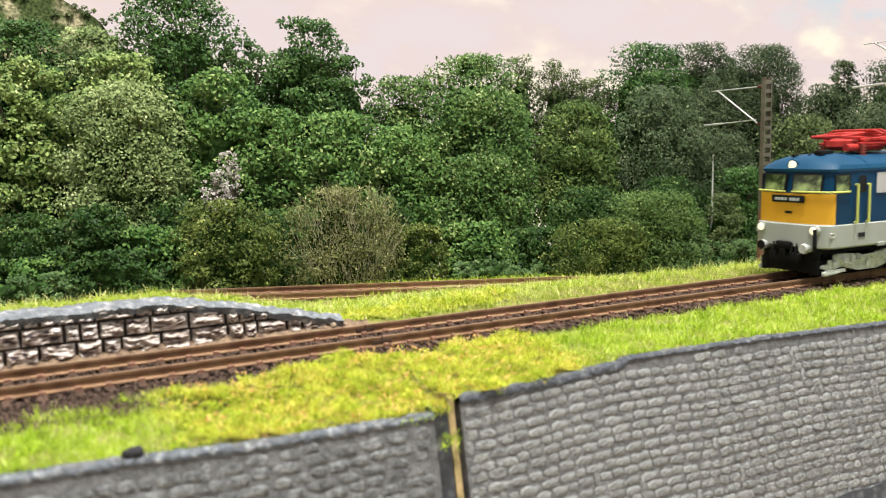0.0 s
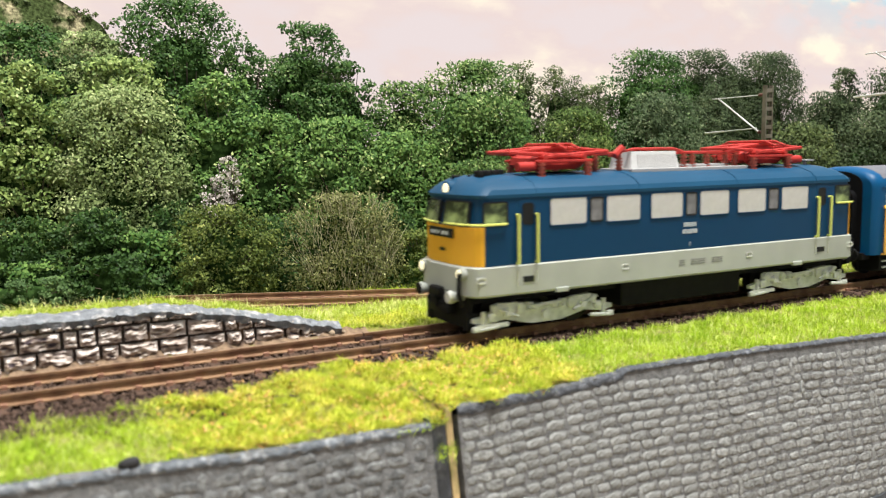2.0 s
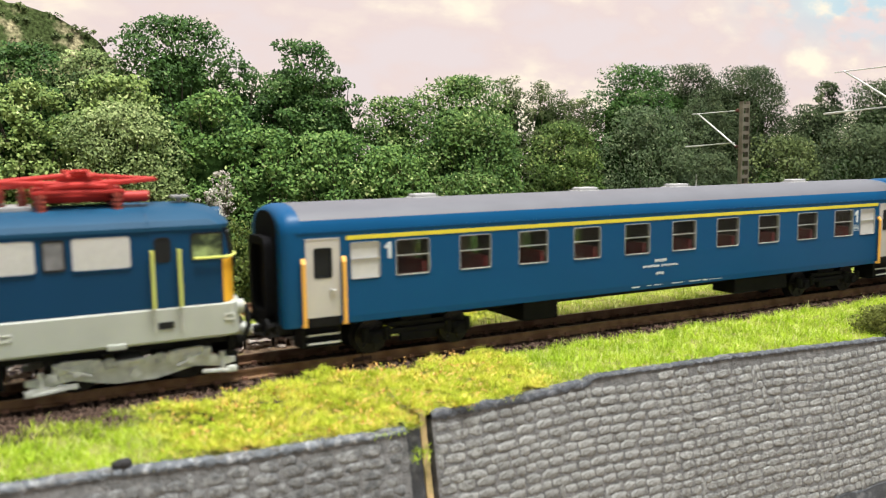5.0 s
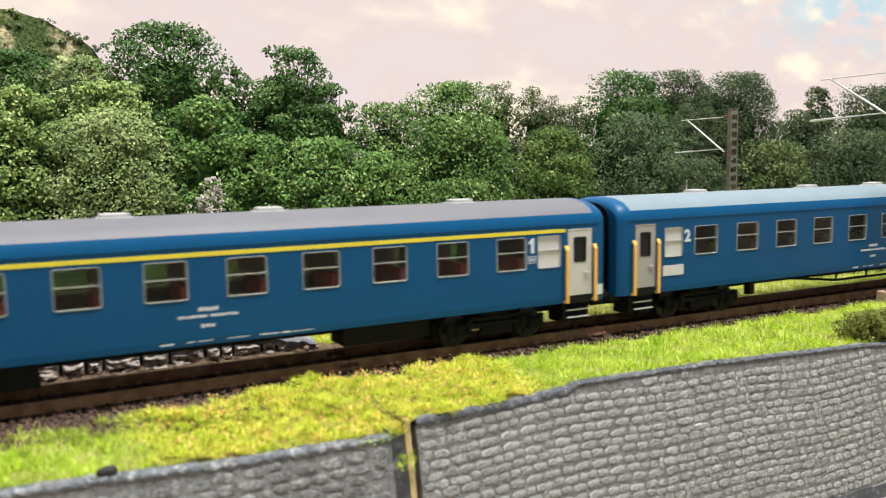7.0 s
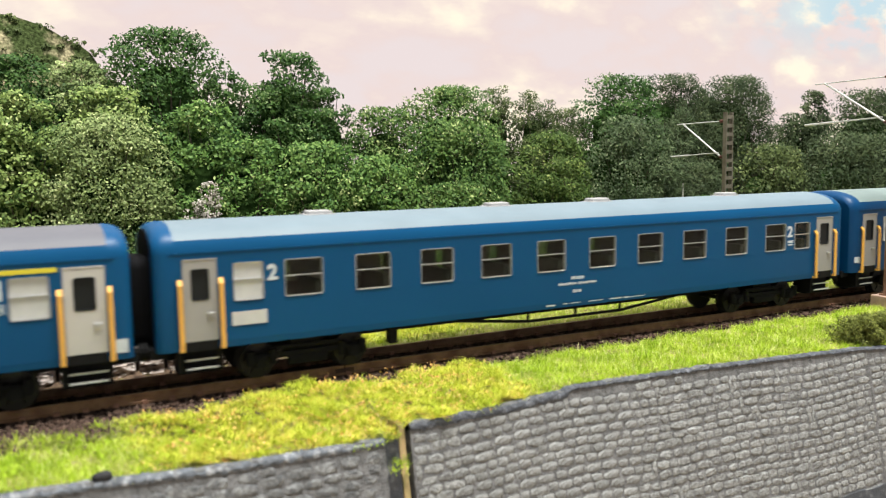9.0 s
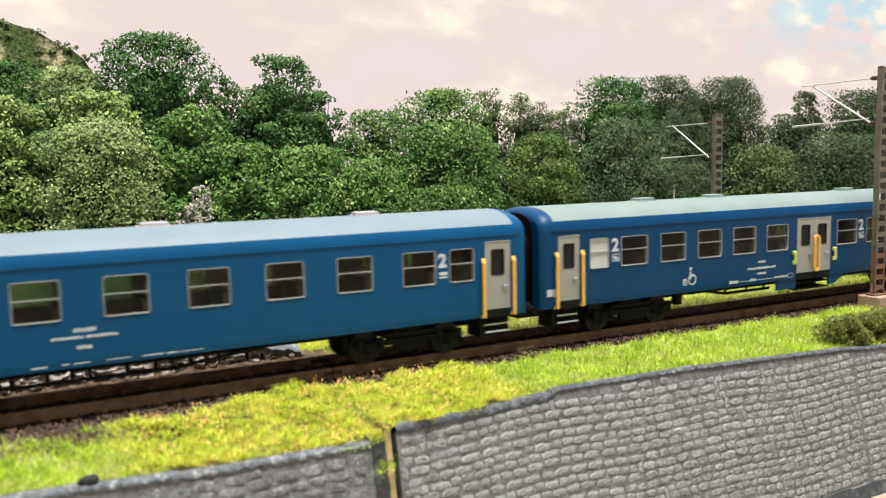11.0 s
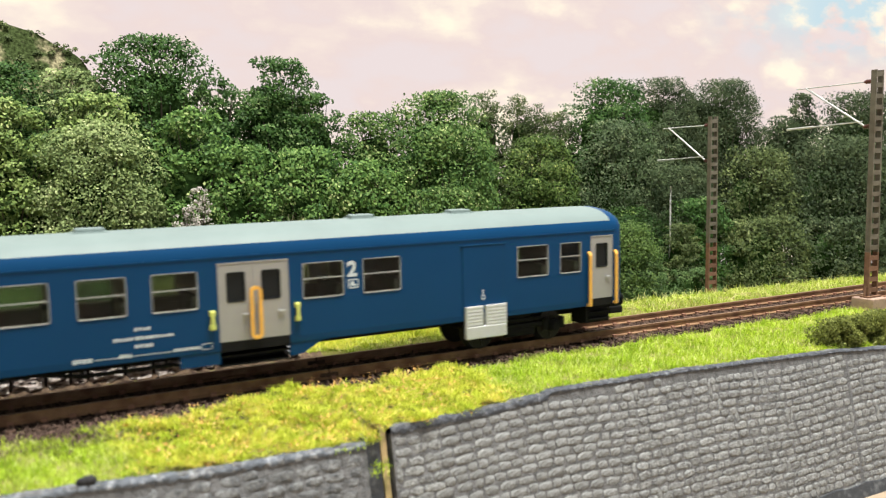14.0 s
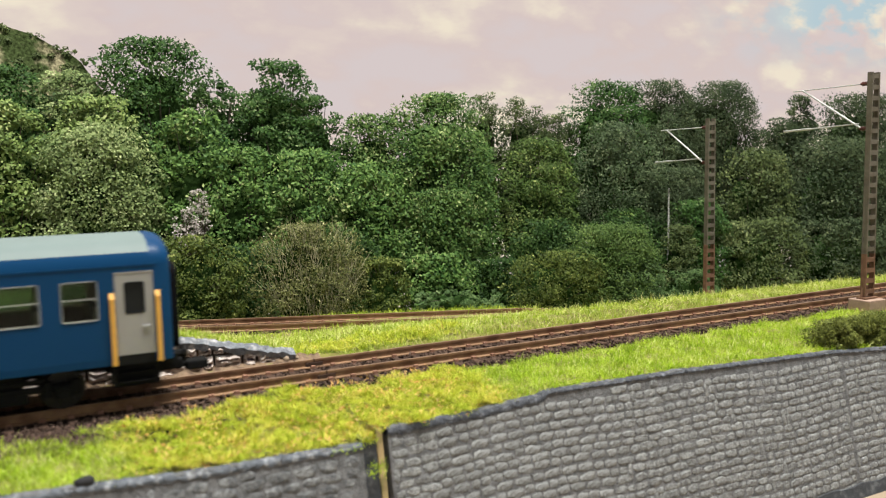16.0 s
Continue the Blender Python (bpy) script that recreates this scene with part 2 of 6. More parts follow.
M_wheel = paint("dark_wheel", (0.018, 0.016, 0.015), 0.45, 0.5, vary=0.2, size=2)
M_white = paint("white_panel", (0.55, 0.55, 0.545), 0.6, vary=0.06, size=2, bump=0.15, bump_size=0.5, spec=0.2)
M_gasket = paint("black_gasket", (0.009, 0.011, 0.012), 0.45, vary=0.1, size=3, spec=0.25)
M_print = paint("white_print", (0.55, 0.60, 0.63), 0.6, vary=0.1, size=2)
M_greyprint = paint("grey_print", (0.20, 0.205, 0.20), 0.6, vary=0.1, size=2)
M_lens = bpy.data.materials.new("lit_lamp_lens")
nt, b = nodes_of(M_lens)
b.inputs["Base Color"].default_value = (0.9, 0.85, 0.6, 1)
b.inputs["Emission Color"].default_value = (1.0, 0.9, 0.6, 1)
b.inputs["Emission Strength"].default_value = 0.9
M_coachblue = paint("blue_coach_paint", (0.001, 0.065, 0.172), 0.42, vary=0.06, size=25, bump=0.03, bump_size=3, spec=0.2)
M_coachblue_dark = paint("deep_blue_coach_paint", (0.001, 0.044, 0.128), 0.42, vary=0.06, size=25, bump=0.03, bump_size=3, spec=0.2)
M_coachroof_a = paint("grey_coach_roof", (0.122, 0.124, 0.142), 0.55, vary=0.06, size=12, spec=0.25)
M_coachroof_b = paint("pale_blue_coach_roof", (0.160, 0.212, 0.246), 0.55, vary=0.06, size=12, spec=0.25)
M_coachroof_c = paint("pale_green_coach_roof", (0.180, 0.230, 0.220), 0.55, vary=0.06, size=12, spec=0.25)
M_stripe = paint("yellow_stripe", (0.66, 0.57, 0.035), 0.45, vary=0.06, size=5)
M_orange = paint("orange_handrail", (0.80, 0.42, 0.075), 0.5, vary=0.08, size=3)
M_doorwhite = paint("white_door", (0.50, 0.48, 0.45), 0.55, vary=0.05, size=5, spec=0.25)
M_doorgrey = paint("grey_door", (0.32, 0.31, 0.295), 0.55, vary=0.06, size=5, spec=0.25)
M_alu = paint("window_frame_metal", (0.46, 0.47, 0.46), 0.35, 0.5, vary=0.08, size=3)
M_seat = paint("red_seat", (0.22, 0.02, 0.028), 0.7, vary=0.15, size=4)
M_seat_green = paint("dark_green_seat", (0.045, 0.05, 0.035), 0.7, vary=0.15, size=4)
M_inside = paint("dark_interior", (0.10, 0.085, 0.075), 0.8, vary=0.2, size=6)
M_lining = paint("beige_coach_lining", (0.36, 0.33, 0.28), 0.8, vary=0.1, size=6)
M_bellows = paint("rubber_bellows", (0.006, 0.006, 0.007), 0.85, vary=0.2, size=2, spec=0.08)
M_step = paint("step_edge", (0.55, 0.55, 0.54), 0.5, vary=0.1, size=2)
M_glass = bpy.data.materials.new("window_glass")
nt, b = nodes_of(M_glass)
b.inputs["Base Color"].default_value = (0.72, 0.74, 0.66, 1)
b.inputs["Transmission Weight"].default_value = 1.0
b.inputs["Roughness"].default_value = 0.2
b.inputs["IOR"].default_value = 1.22

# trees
# Dark green that carries the shade inside the crowns.
M_core = paint("crown_shade_green", (0.020, 0.042, 0.011), 1.0, vary=0.6, size=3, bump=1.0, bump_size=2.0, second=(0.036, 0.070, 0.020), second_size=3, spec=0.0)
M_bark = paint("bark", (0.09, 0.07, 0.05), 0.9, vary=0.3, size=2, bump=0.6)
M_twig = paint("pale_twig", (0.31, 0.285, 0.17), 0.8, vary=0.4, size=4)
M_birch = paint("birch_bark", (0.55, 0.53, 0.50), 0.8, vary=0.2, size=2, second=(0.08, 0.07, 0.06), second_size=3, second_at=0.6)
GREENS = {
    "deep": leafy("leaves_deep", (0.015, 0.046, 0.011), (0.058, 0.122, 0.026), (0.19, 0.26, 0.10), 0.66, 22),
    "mid": leafy("leaves_mid", (0.022, 0.064, 0.014), (0.105, 0.178, 0.042), (0.38, 0.44, 0.18), 0.70, 22),
    "fresh": leafy("leaves_fresh", (0.028, 0.082, 0.017), (0.136, 0.232, 0.054), (0.46, 0.52, 0.21), 0.70, 22),
    "olive": leafy("leaves_olive", (0.050, 0.096, 0.023), (0.240, 0.322, 0.090), (0.58, 0.62, 0.28), 0.70, 22),
    "dull": leafy("leaves_dull", (0.072, 0.116, 0.036), (0.255, 0.320, 0.118), (0.54, 0.58, 0.29), 0.68, 18),
    "leafy": leafy("leaves_leafy", (0.026, 0.058, 0.013), (0.100, 0.154, 0.034), (0.30, 0.35, 0.11), 0.66, 18),
    "brown": leafy("leaves_brown", (0.030, 0.050, 0.017), (0.098, 0.128, 0.042), (0.22, 0.25, 0.10), 0.60, 18),
    "silver": leafy("leaves_silver", (0.030, 0.054, 0.022), (0.092, 0.128, 0.058), (0.27, 0.31, 0.17), 0.64, 18),
    "far": leafy("leaves_far", (0.024, 0.042, 0.018), (0.068, 0.092, 0.040), (0.15, 0.175, 0.085), 0.55, 20),
    # Leaf greens kept near black: the wood's shadow masses as colour.
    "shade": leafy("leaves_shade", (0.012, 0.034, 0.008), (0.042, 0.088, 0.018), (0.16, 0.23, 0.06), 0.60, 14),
    "bush2": leafy("leaves_dark_olive", (0.032, 0.070, 0.015), (0.108, 0.168, 0.042), (0.22, 0.29, 0.09), 0.58, 14),
    "hedge": leafy("leaves_hedge", (0.034, 0.072, 0.022), (0.105, 0.170, 0.058), (0.24, 0.31, 0.13), 0.58, 12),
    "twig": leafy("leaves_twig", (0.046, 0.056, 0.014), (0.190, 0.200, 0.068), (0.48, 0.46, 0.24), 0.7, 9),
    "blossom": leafy("leaves_blossom", (0.20, 0.20, 0.15), (0.55, 0.48, 0.45), (0.75, 0.68, 0.66), 0.7, 8),
    "moss": leafy("leaves_moss", (0.044, 0.056, 0.009), (0.155, 0.175, 0.036), (0.30, 0.33, 0.09), 0.7, 5),
    "bush": leafy("leaves_bush", (0.026, 0.046, 0.008), (0.120, 0.155, 0.032), (0.34, 0.37, 0.11), 0.7, 9),
}


# ---- ground ----
def step01(a, b, v):
    t = np.clip((v - a) / (b - a), 0, 1)
    return t * t * (3 - 2 * t)


def wall_top(x):
    """Height of the grey wall's top edge."""
    left = np.interp(x, [-60, -19, 5, 28, 46, 70], [-3.0, -2.8, -3.9, -5.8, -6.4, -7.3])
    right = np.interp(x, [77, 108, 127, 130, 180, 237, 254, 262, 290, 600], [-4.8, -4.6, -3.6, -2.9, -3.7, -5.8, -6.4, -7.0, -9.0, -9.0])
    return np.where(x < 73.5, left, right)


def wall_line(x):
    """The wall face's y at its top edge."""
    return np.interp(x, [-60, 0, 72, 78, 130, 255, 600], [-65.0, -62.8, -58.6, -58.0, -57.0, -58.0, -60.0])


LEAN = 0.2
M_batten = paint("dark_batten", (0.045, 0.05, 0.058), 0.65, vary=0.4, size=3, bump=0.6, second=(0.10, 0.105, 0.11), second_size=3, second_at=0.6)


def mound(x):
    return np.interp(x, [-60, 0, 24, 46, 78, 84], [10.5, 9.3, 9.5, 6.0, -1.5, -3.5])


def rear_y(x):
    """Centre line of the second track."""
    x = np.asarray(x, float)
    d = np.clip(80 - x, 0, 300)
    left = 126 + 0.444 * d - 0.0011 * d * d
    right = 61 + 10 * np.exp(-(np.maximum(x, 211) - 211) / 24)
    return np.where(x < 80, left, np.where(x < 211, 126 - 0.42 * (x - 80), right))


def ground_z(x, y):
    x, y = np.asarray(x, float), np.asarray(y, float)
    z = np.full(np.broadcast(x, y).shape, -3.4)
    front = step01(-24, -56, y)
    z = z + front * (wall_top(x) - 0.4 + 3.4)
    z = z + np.interp(x, [90, 130, 200, 320, 430], [0, 1.6, 2.2, 0.9, -1.2]) * step01(22, 32, y)
    m = np.maximum(mound(x) + 3.4, 0)
    z = z + m * step01(27.5, 29.5, y) * step01(84, 46, y)
    ry = rear_y(x)
    z = z - (6 + 9 * step01(205, 290, x)) * step01(0, 1, (y - 40) / (ry - 14 - 40))
    z = z - 0.2 * np.clip(y - ry - 16, 0, 150)
    z = z - 0.9 * step01(21.5, 17.5, np.abs(y)) - 0.9 * step01(15.5, 12.5, np.abs(y - ry))
    return z + 0.5 * np.sin(x * 0.31 + np.sin(y * 0.2) * 2) * np.sin(y * 0.27) * (np.abs(y) > 20)


def build_ground():
    xs = np.concatenate([np.linspace(-1300, -70, 40), np.arange(-66, 460, 3.0), np.linspace(470, 1750, 40)])
    ys = np.concatenate([[-56.0], np.arange(-54, 120, 2.0), np.linspace(122, 300, 20)])
    X, Y = np.meshgrid(xs, ys, indexing="ij")
    Y = Y.copy()
    Y[:, 0] = wall_line(xs) + 1.0
    Z = ground_z(X, Y)
    n, k = X.shape
    idx = np.arange(n * k).reshape(n, k)
    faces = np.stack([idx[:-1, :-1], idx[1:, :-1], idx[1:, 1:], idx[:-1, 1:]], -1).reshape(-1, 4)
    me = raw_mesh("ground", np.stack([X, Y, Z], -1).reshape(-1, 3), faces, M_soil, True)
    tagged(new("ground", me), "ochre scenery ground under the static grass", "ground", kind="structure")
    bm = bmesh.new()
    box(bm, -1300, 1750, -620, 320, -75, -58)
    tagged(part("baseboard", bm, M_board), "bare beige baseboard of the layout", "baseboard", kind="structure")


build_ground()


# ---- track ----
RAIL = [(-1.1, -2.9), (1.1, -2.9), (1.1, -2.55), (0.32, -2.2), (0.32, -0.95), (0.52, -0.75), (0.52, -0.05), (0.42, 0.0), (-0.42, 0.0), (-0.52, -0.05), (-0.52, -0.75), (-0.32, -0.95), (-0.32, -2.2), (-1.1, -2.55)]


def rear_lift(x):
    """The second track lies lower and sinks behind the crest."""
    return -6.0 - 9.0 * float(step01(205, 290, x))


def sweep(bm, profile, line, offset=0.0, sinking=False):
    """A profile carried along a line of (x, y)."""
    rings = []
    for i, (x, y) in enumerate(line):
        a, b = line[max(i - 1, 0)], line[min(i + 1, len(line) - 1)]
        d = Vector((b[0] - a[0], b[1] - a[1])).normalized()
        nx, ny = -d.y, d.x
        lift = rear_lift(x) if sinking else 0.0
        rings.append([(x + nx * (u + offset), y + ny * (u + offset), w + lift) for u, w in profile])
    return loft(bm, rings)


def sleeper_mesh():
    bm = bmesh.new()
    box(bm, -1.15, 1.15, -15, 15, -4.8, -2.95, 0.12)
    me = bpy.data.meshes.new("sleeper")
    bm.to_mesh(me)
    bm.free()
    me.materials.append(M_sleeper)
    return me


SLEEPER = sleeper_mesh()


def build_track(label, line, x_from, x_to, pitch, sinking=False, gaps=()):
    track = thing("railway_track", label, "railway track", kind="structure")
    for side in (-1, 1):
        bm = bmesh.new()
        sweep(bm, RAIL, line, side * 8.75, sinking)
        part("rail", bm, M_rail, track, "rusty brown rail", 40)
        bm = bmesh.new()
        sweep(bm, [(-0.36, 0.004), (0.36, 0.004), (0.3, 0.03), (-0.3, 0.03)], line, side * 8.75, sinking)
        part("rail_head", bm, M_railhead, track, "worn shiny rail top")
        for gx in gaps:
            bm = bmesh.new()
            y = side * 8.75
            box(bm, gx - 0.25 + side, gx + 0.25 + side, y - 0.58, y + 0.58, -2.5, 0.04)
            box(bm, gx - 3 + side, gx + 3 + side, y - 0.75, y + 0.75, -2.2, -1.0, 0.1)
            part("rail_joiner", bm, M_sleeper, track, "dark rail joint")
    xs = np.array([p[0] for p in line])
    ysl = np.array([p[1] for p in line])
    clips = bmesh.new()
    count, rest = 0, bmesh.new()
    x = x_from
    rng = random.Random(3)
    near = []
    while x < x_to:
        near.append(x)
        x += pitch
    near.sort(key=lambda v: abs(v - 150))
    for i, x in enumerate(near):
        y = float(np.interp(x, xs, ysl))
        slope = float(np.interp(x + 2, xs, ysl) - np.interp(x - 2, xs, ysl)) / 4
        ang = math.degrees(math.atan(slope))
        m = pose((x + rng.uniform(-0.2, 0.2)) * MM, y * MM, (rear_lift(x) if sinking else 0.0) * MM, 0, 0, ang + rng.uniform(-1, 1))
        if i < 290:
            share("sleeper", SLEEPER, track, m)
        else:
            tmp = bmesh.new()
            tmp.from_mesh(SLEEPER)
            tmp.transform(m)
            tm = bpy.data.meshes.new("t")
            tmp.to_mesh(tm)
            tmp.free()
            rest.from_mesh(tm)
            bpy.data.meshes.remove(tm)
            count += 1
        if -80 < x < 520:
            for s in (-1, 1):
                for k in (-1, 1):
                    tmp = bmesh.new()
                    box(tmp, -0.75, 0.75, s * 8.75 + k * 1.15 - 0.6, s * 8.75 + k * 1.2 + 0.6, -3.0, -1.95, 0.1)
                    tmp.transform(m)
                    tm = bpy.data.meshes.new("t")
                    tmp.to_mesh(tm)
                    tmp.free()
                    clips.from_mesh(tm)
                    bpy.data.meshes.remove(tm)
    part("rail_clip", clips, M_clip, track, "small rusty rail clips")["kind"] = "stuff"
    if count:
        part("sleeper_row", rest, M_sleeper, track)["kind"] = "stuff"
    else:
        rest.free()
    return track


MAIN = [(-1300, 0), (0, 0), (300, 0), (1750, 0)]
build_track("rusty brown model track on dark brown ballast", MAIN, -640, 1250, 7.5, False, (80.0,))


REAR = [(x, float(rear_y(x))) for x in range(-200, 700, 12)]
build_track("second rusty track curving away behind the grass", REAR, -180, 420, 7.5, True)


# ---- loose ballast ----
def ballast_bed(line, x0, x1, count, half, name, label, seed, lift=0.0):
    rng = np.random.default_rng(seed)
    lx, ly = np.array([p[0] for p in line], float), np.array([p[1] for p in line], float)
    x = rng.uniform(x0, x1, count)
    u = np.clip(rng.normal(0, half * 0.6, count), -half - 3, half + 3)
    u = np.where(rng.random(count) < 0.6, rng.uniform(-half, half, count), u)
    y = np.interp(x, lx, ly) + u
    z = lift - 3.8 - 0.3 * step01(half - 4, half + 3, np.abs(u)) + rng.uniform(0, 0.7, count)
    size = rng.uniform(0.45, 1.0, count)
    base = np.array([[1, 0, 0], [-1, 0, 0], [0, 1, 0], [0, -1, 0], [0, 0, 0.8], [0, 0, -0.8]], float)
    v = base[None] * size[:, None, None] * rng.uniform(0.7, 1.25, (count, 6, 1))
    a = rng.uniform(0, 6.28, count)
    c, s = np.cos(a)[:, None], np.sin(a)[:, None]
    tilt = rng.normal(0, 0.5, (count, 1))
    vx, vy, vz = v[..., 0], v[..., 1], v[..., 2]
    vz2 = vz + vx * tilt
    p = np.stack([vx * c - vy * s + x[:, None], vx * s + vy * c + y[:, None], vz2 + z[:, None]], -1).reshape(-1, 3)
    f = np.array([[0, 2, 4], [2, 1, 4], [1, 3, 4], [3, 0, 4], [2, 0, 5], [1, 2, 5], [3, 1, 5], [0, 3, 5]])
    faces = (f[None] + (np.arange(count) * 6)[:, None, None]).reshape(-1, 3)
    tagged(new(name, raw_mesh(name, p, faces, M_stone_chip)), label, "ballast", kind="stuff")


def ballast_base(line, half, name, sinking=False):
    bm = bmesh.new()
    prof = [(-half - 5, -5.0), (-half, -3.75), (half, -3.75), (half + 5, -5.0)]
    sweep(bm, prof, line, 0.0, sinking)
    tagged(part(name, bm, M_ballast), "dark brown ballast bed", "ballast bed", kind="structure")


ballast_base(MAIN, 17, "ballast_bed_main")
ballast_base(REAR, 14, "ballast_bed_rear", True)
ballast_bed(MAIN, -90, 520, 24000, 19, "ballast", "loose dark red-brown ballast stones", 5)
ballast_bed([(-100, -27), (60, -27)], -90, 46, 7000, 9, "ballast", "loose brown ballast stones spread beside the track", 7)
ballast_bed(REAR, -90, 205, 4500, 15, "ballast", "loose dark red-brown ballast stones of the rear track", 6, -6.0)


# ---- grass ----
def blades(name, label, material, xr, yr, count, length, seed, keep=None, width=0.14, lean=0.95, lift=0.0):
    rng = np.random.default_rng(seed)
    x, y = rng.uniform(*xr, count), rng.uniform(*yr, count)
    clump = np.sin(x * 0.9 + 3 * np.sin(y * 0.5)) * np.sin(y * 0.8 + 2 * np.sin(x * 0.37)) + 0.6 * np.sin(x * 0.23 + y * 0.31)
    ok = clump + rng.normal(0, 0.7, count) > -0.7
    if keep is not None:
        ok &= keep(x, y, rng)
    x, y, clump = x[ok], y[ok], clump[ok]
    n = len(x)
    tuft = np.sin(x * 0.55 + 2 * np.sin(y * 0.33 + seed)) * np.sin(y * 0.62 + 2 * np.sin(x * 0.21))
    lumps = np.sin(x * 0.21 + 1.7 * np.sin(y * 0.17 + seed)) * np.sin(y * 0.26 + 1.3 * np.sin(x * 0.13))
    z = ground_z(x, y) - 0.3 + lift * (0.6 + 0.8 * np.maximum(tuft, 0) + 0.45 * lumps) + 0.7 * np.maximum(tuft, -0.2) * rng.uniform(0.2, 1, n)
    L = rng.uniform(*length, n) * (1 + 0.22 * clump)
    a = rng.uniform(0, 6.28, n)
    tilt = np.clip(rng.normal(lean, 0.42, n), 0.05, 1.6)
    dx, dy, dz = np.cos(a) * np.sin(tilt) * L, np.sin(a) * np.sin(tilt) * L, np.cos(tilt) * L
    w = width * rng.uniform(0.7, 1.3, n)
    b = rng.uniform(-1.5, 1.5, n)
    wx, wy = np.cos(b) * w / 2, np.sin(b) * w / 2
    v = np.stack([
        np.stack([x - wx, y - wy, z], -1), np.stack([x + wx, y + wy, z], -1),
        np.stack([x + dx * 0.42 + wx * 0.75, y + dy * 0.42 + wy * 0.75, z + dz * 0.58], -1),
        np.stack([x + dx * 0.42 - wx * 0.75, y + dy * 0.42 - wy * 0.75, z + dz * 0.58], -1),
        np.stack([x + dx, y + dy, z + dz * 0.94], -1)], 1).reshape(-1, 3)
    o = (np.arange(n) * 5)[:, None]
    faces = np.concatenate([o + [0, 1, 2], o + [0, 2, 3], o + [3, 2, 4]])
    tagged(new(name, raw_mesh(name, v, faces, material)), label, "grass", kind="stuff")


def front_strip(x, y, rng):
    edge = wall_line(x) + 0.8 - (1.9 + 1.6 * np.sin(x * 0.45)) * step01(56, 66, x) * step01(118, 104, x)
    inner = -21.6 + 2.2 * np.sin(x * 0.13) + 1.5 * np.sin(x * 0.41) + rng.normal(0, 1.2, len(x)) - 6 * step01(44, 26, x)
    return (y > edge) & (y < inner)


def yellow_patch(x, y):
    return step01(8, 24, x) * step01(124, 112, x)


def front_green(x, y, rng):
    return front_strip(x, y, rng) & (rng.random(len(x)) > yellow_patch(x, y) * 0.93)


def front_yellow(x, y, rng):
    return front_strip(x, y, rng) & (rng.random(len(x)) < yellow_patch(x, y))


def back_strip(x, y, rng):
    inner = 20.5 + 1.5 * np.sin(x * 0.17) + rng.normal(0, 1.0, len(x))
    inner = np.where(x < 80, np.interp(x, [-60, 0, 46, 78], [36, 36, 33, 29]) + rng.normal(0, 1.5, len(x)), inner)
    bare = (x > 70) & (x < 96) & (y < 26)
    ry = rear_y(x)
    return (y > inner) & ~bare & (np.abs(y - ry) > 10.0 + rng.normal(0, 1.2, len(x)))


blades("grass", "bright yellow-green static grass along the wall", M_grass, (-70, 330), (-66, -16), 200000, (1.5, 3.3), 11, front_green)
blades("grass", "yellow flowering grass mat with red specks", M_grass_yellow, (-20, 140), (-66, -16), 175000, (1.0, 2.5), 12, front_yellow, 0.15, 1.0, 1.7)
blades("grass", "bright green static grass behind the track", M_grass_far, (-70, 560), (18, 80), 175000, (1.6, 3.4), 13, back_strip, 0.16)
blades("grass", "green static grass before the wood", M_grass_far, (-120, 560), (75, 165), 56000, (2.0, 3.8), 14, back_strip, 0.28)
blades("grass", "tufted yellow grass behind the track", M_grass_yellow, (80, 150), (26, 42), 12000, (1.2, 2.6), 15, None, 0.2, 1.1, 1.4)
blades("grass", "pale straw fibres between the grass", M_straw, (-70, 330), (-66, -16), 12000, (2.4, 4.4), 18, front_green, 0.12, 0.85, 0.3)
blades("grass", "pale straw fibres behind the track", M_straw, (-70, 480), (18, 75), 20000, (2.8, 5.2), 19, back_strip, 0.15, 0.9, 0.3)
blades("flower_specks", "tiny orange-red flower specks in the yellow grass", M_speck, (8, 124), (-62, -20), 7000, (0.5, 1.1), 20, front_yellow, 0.4, 1.3, 2.9)
blades("grass", "thin green grass at the ends of the layout", M_grass_far, (480, 1200), (-50, 100), 14000, (3.0, 5.0), 16, lambda x, y, r: (np.abs(y) > 22), 0.8)
blades("grass", "thin green grass at the ends of the layout", M_grass_far, (-900, -70), (-58, 100), 14000, (3.0, 5.0), 17, lambda x, y, r: (np.abs(y) > 22), 0.8)


# ---- grey stone wall in front ----
def face_point(x, drop):
    """On the wall's face: x along it, drop below z = 0."""
    return (x, wall_line(x) - drop * LEAN, -drop)


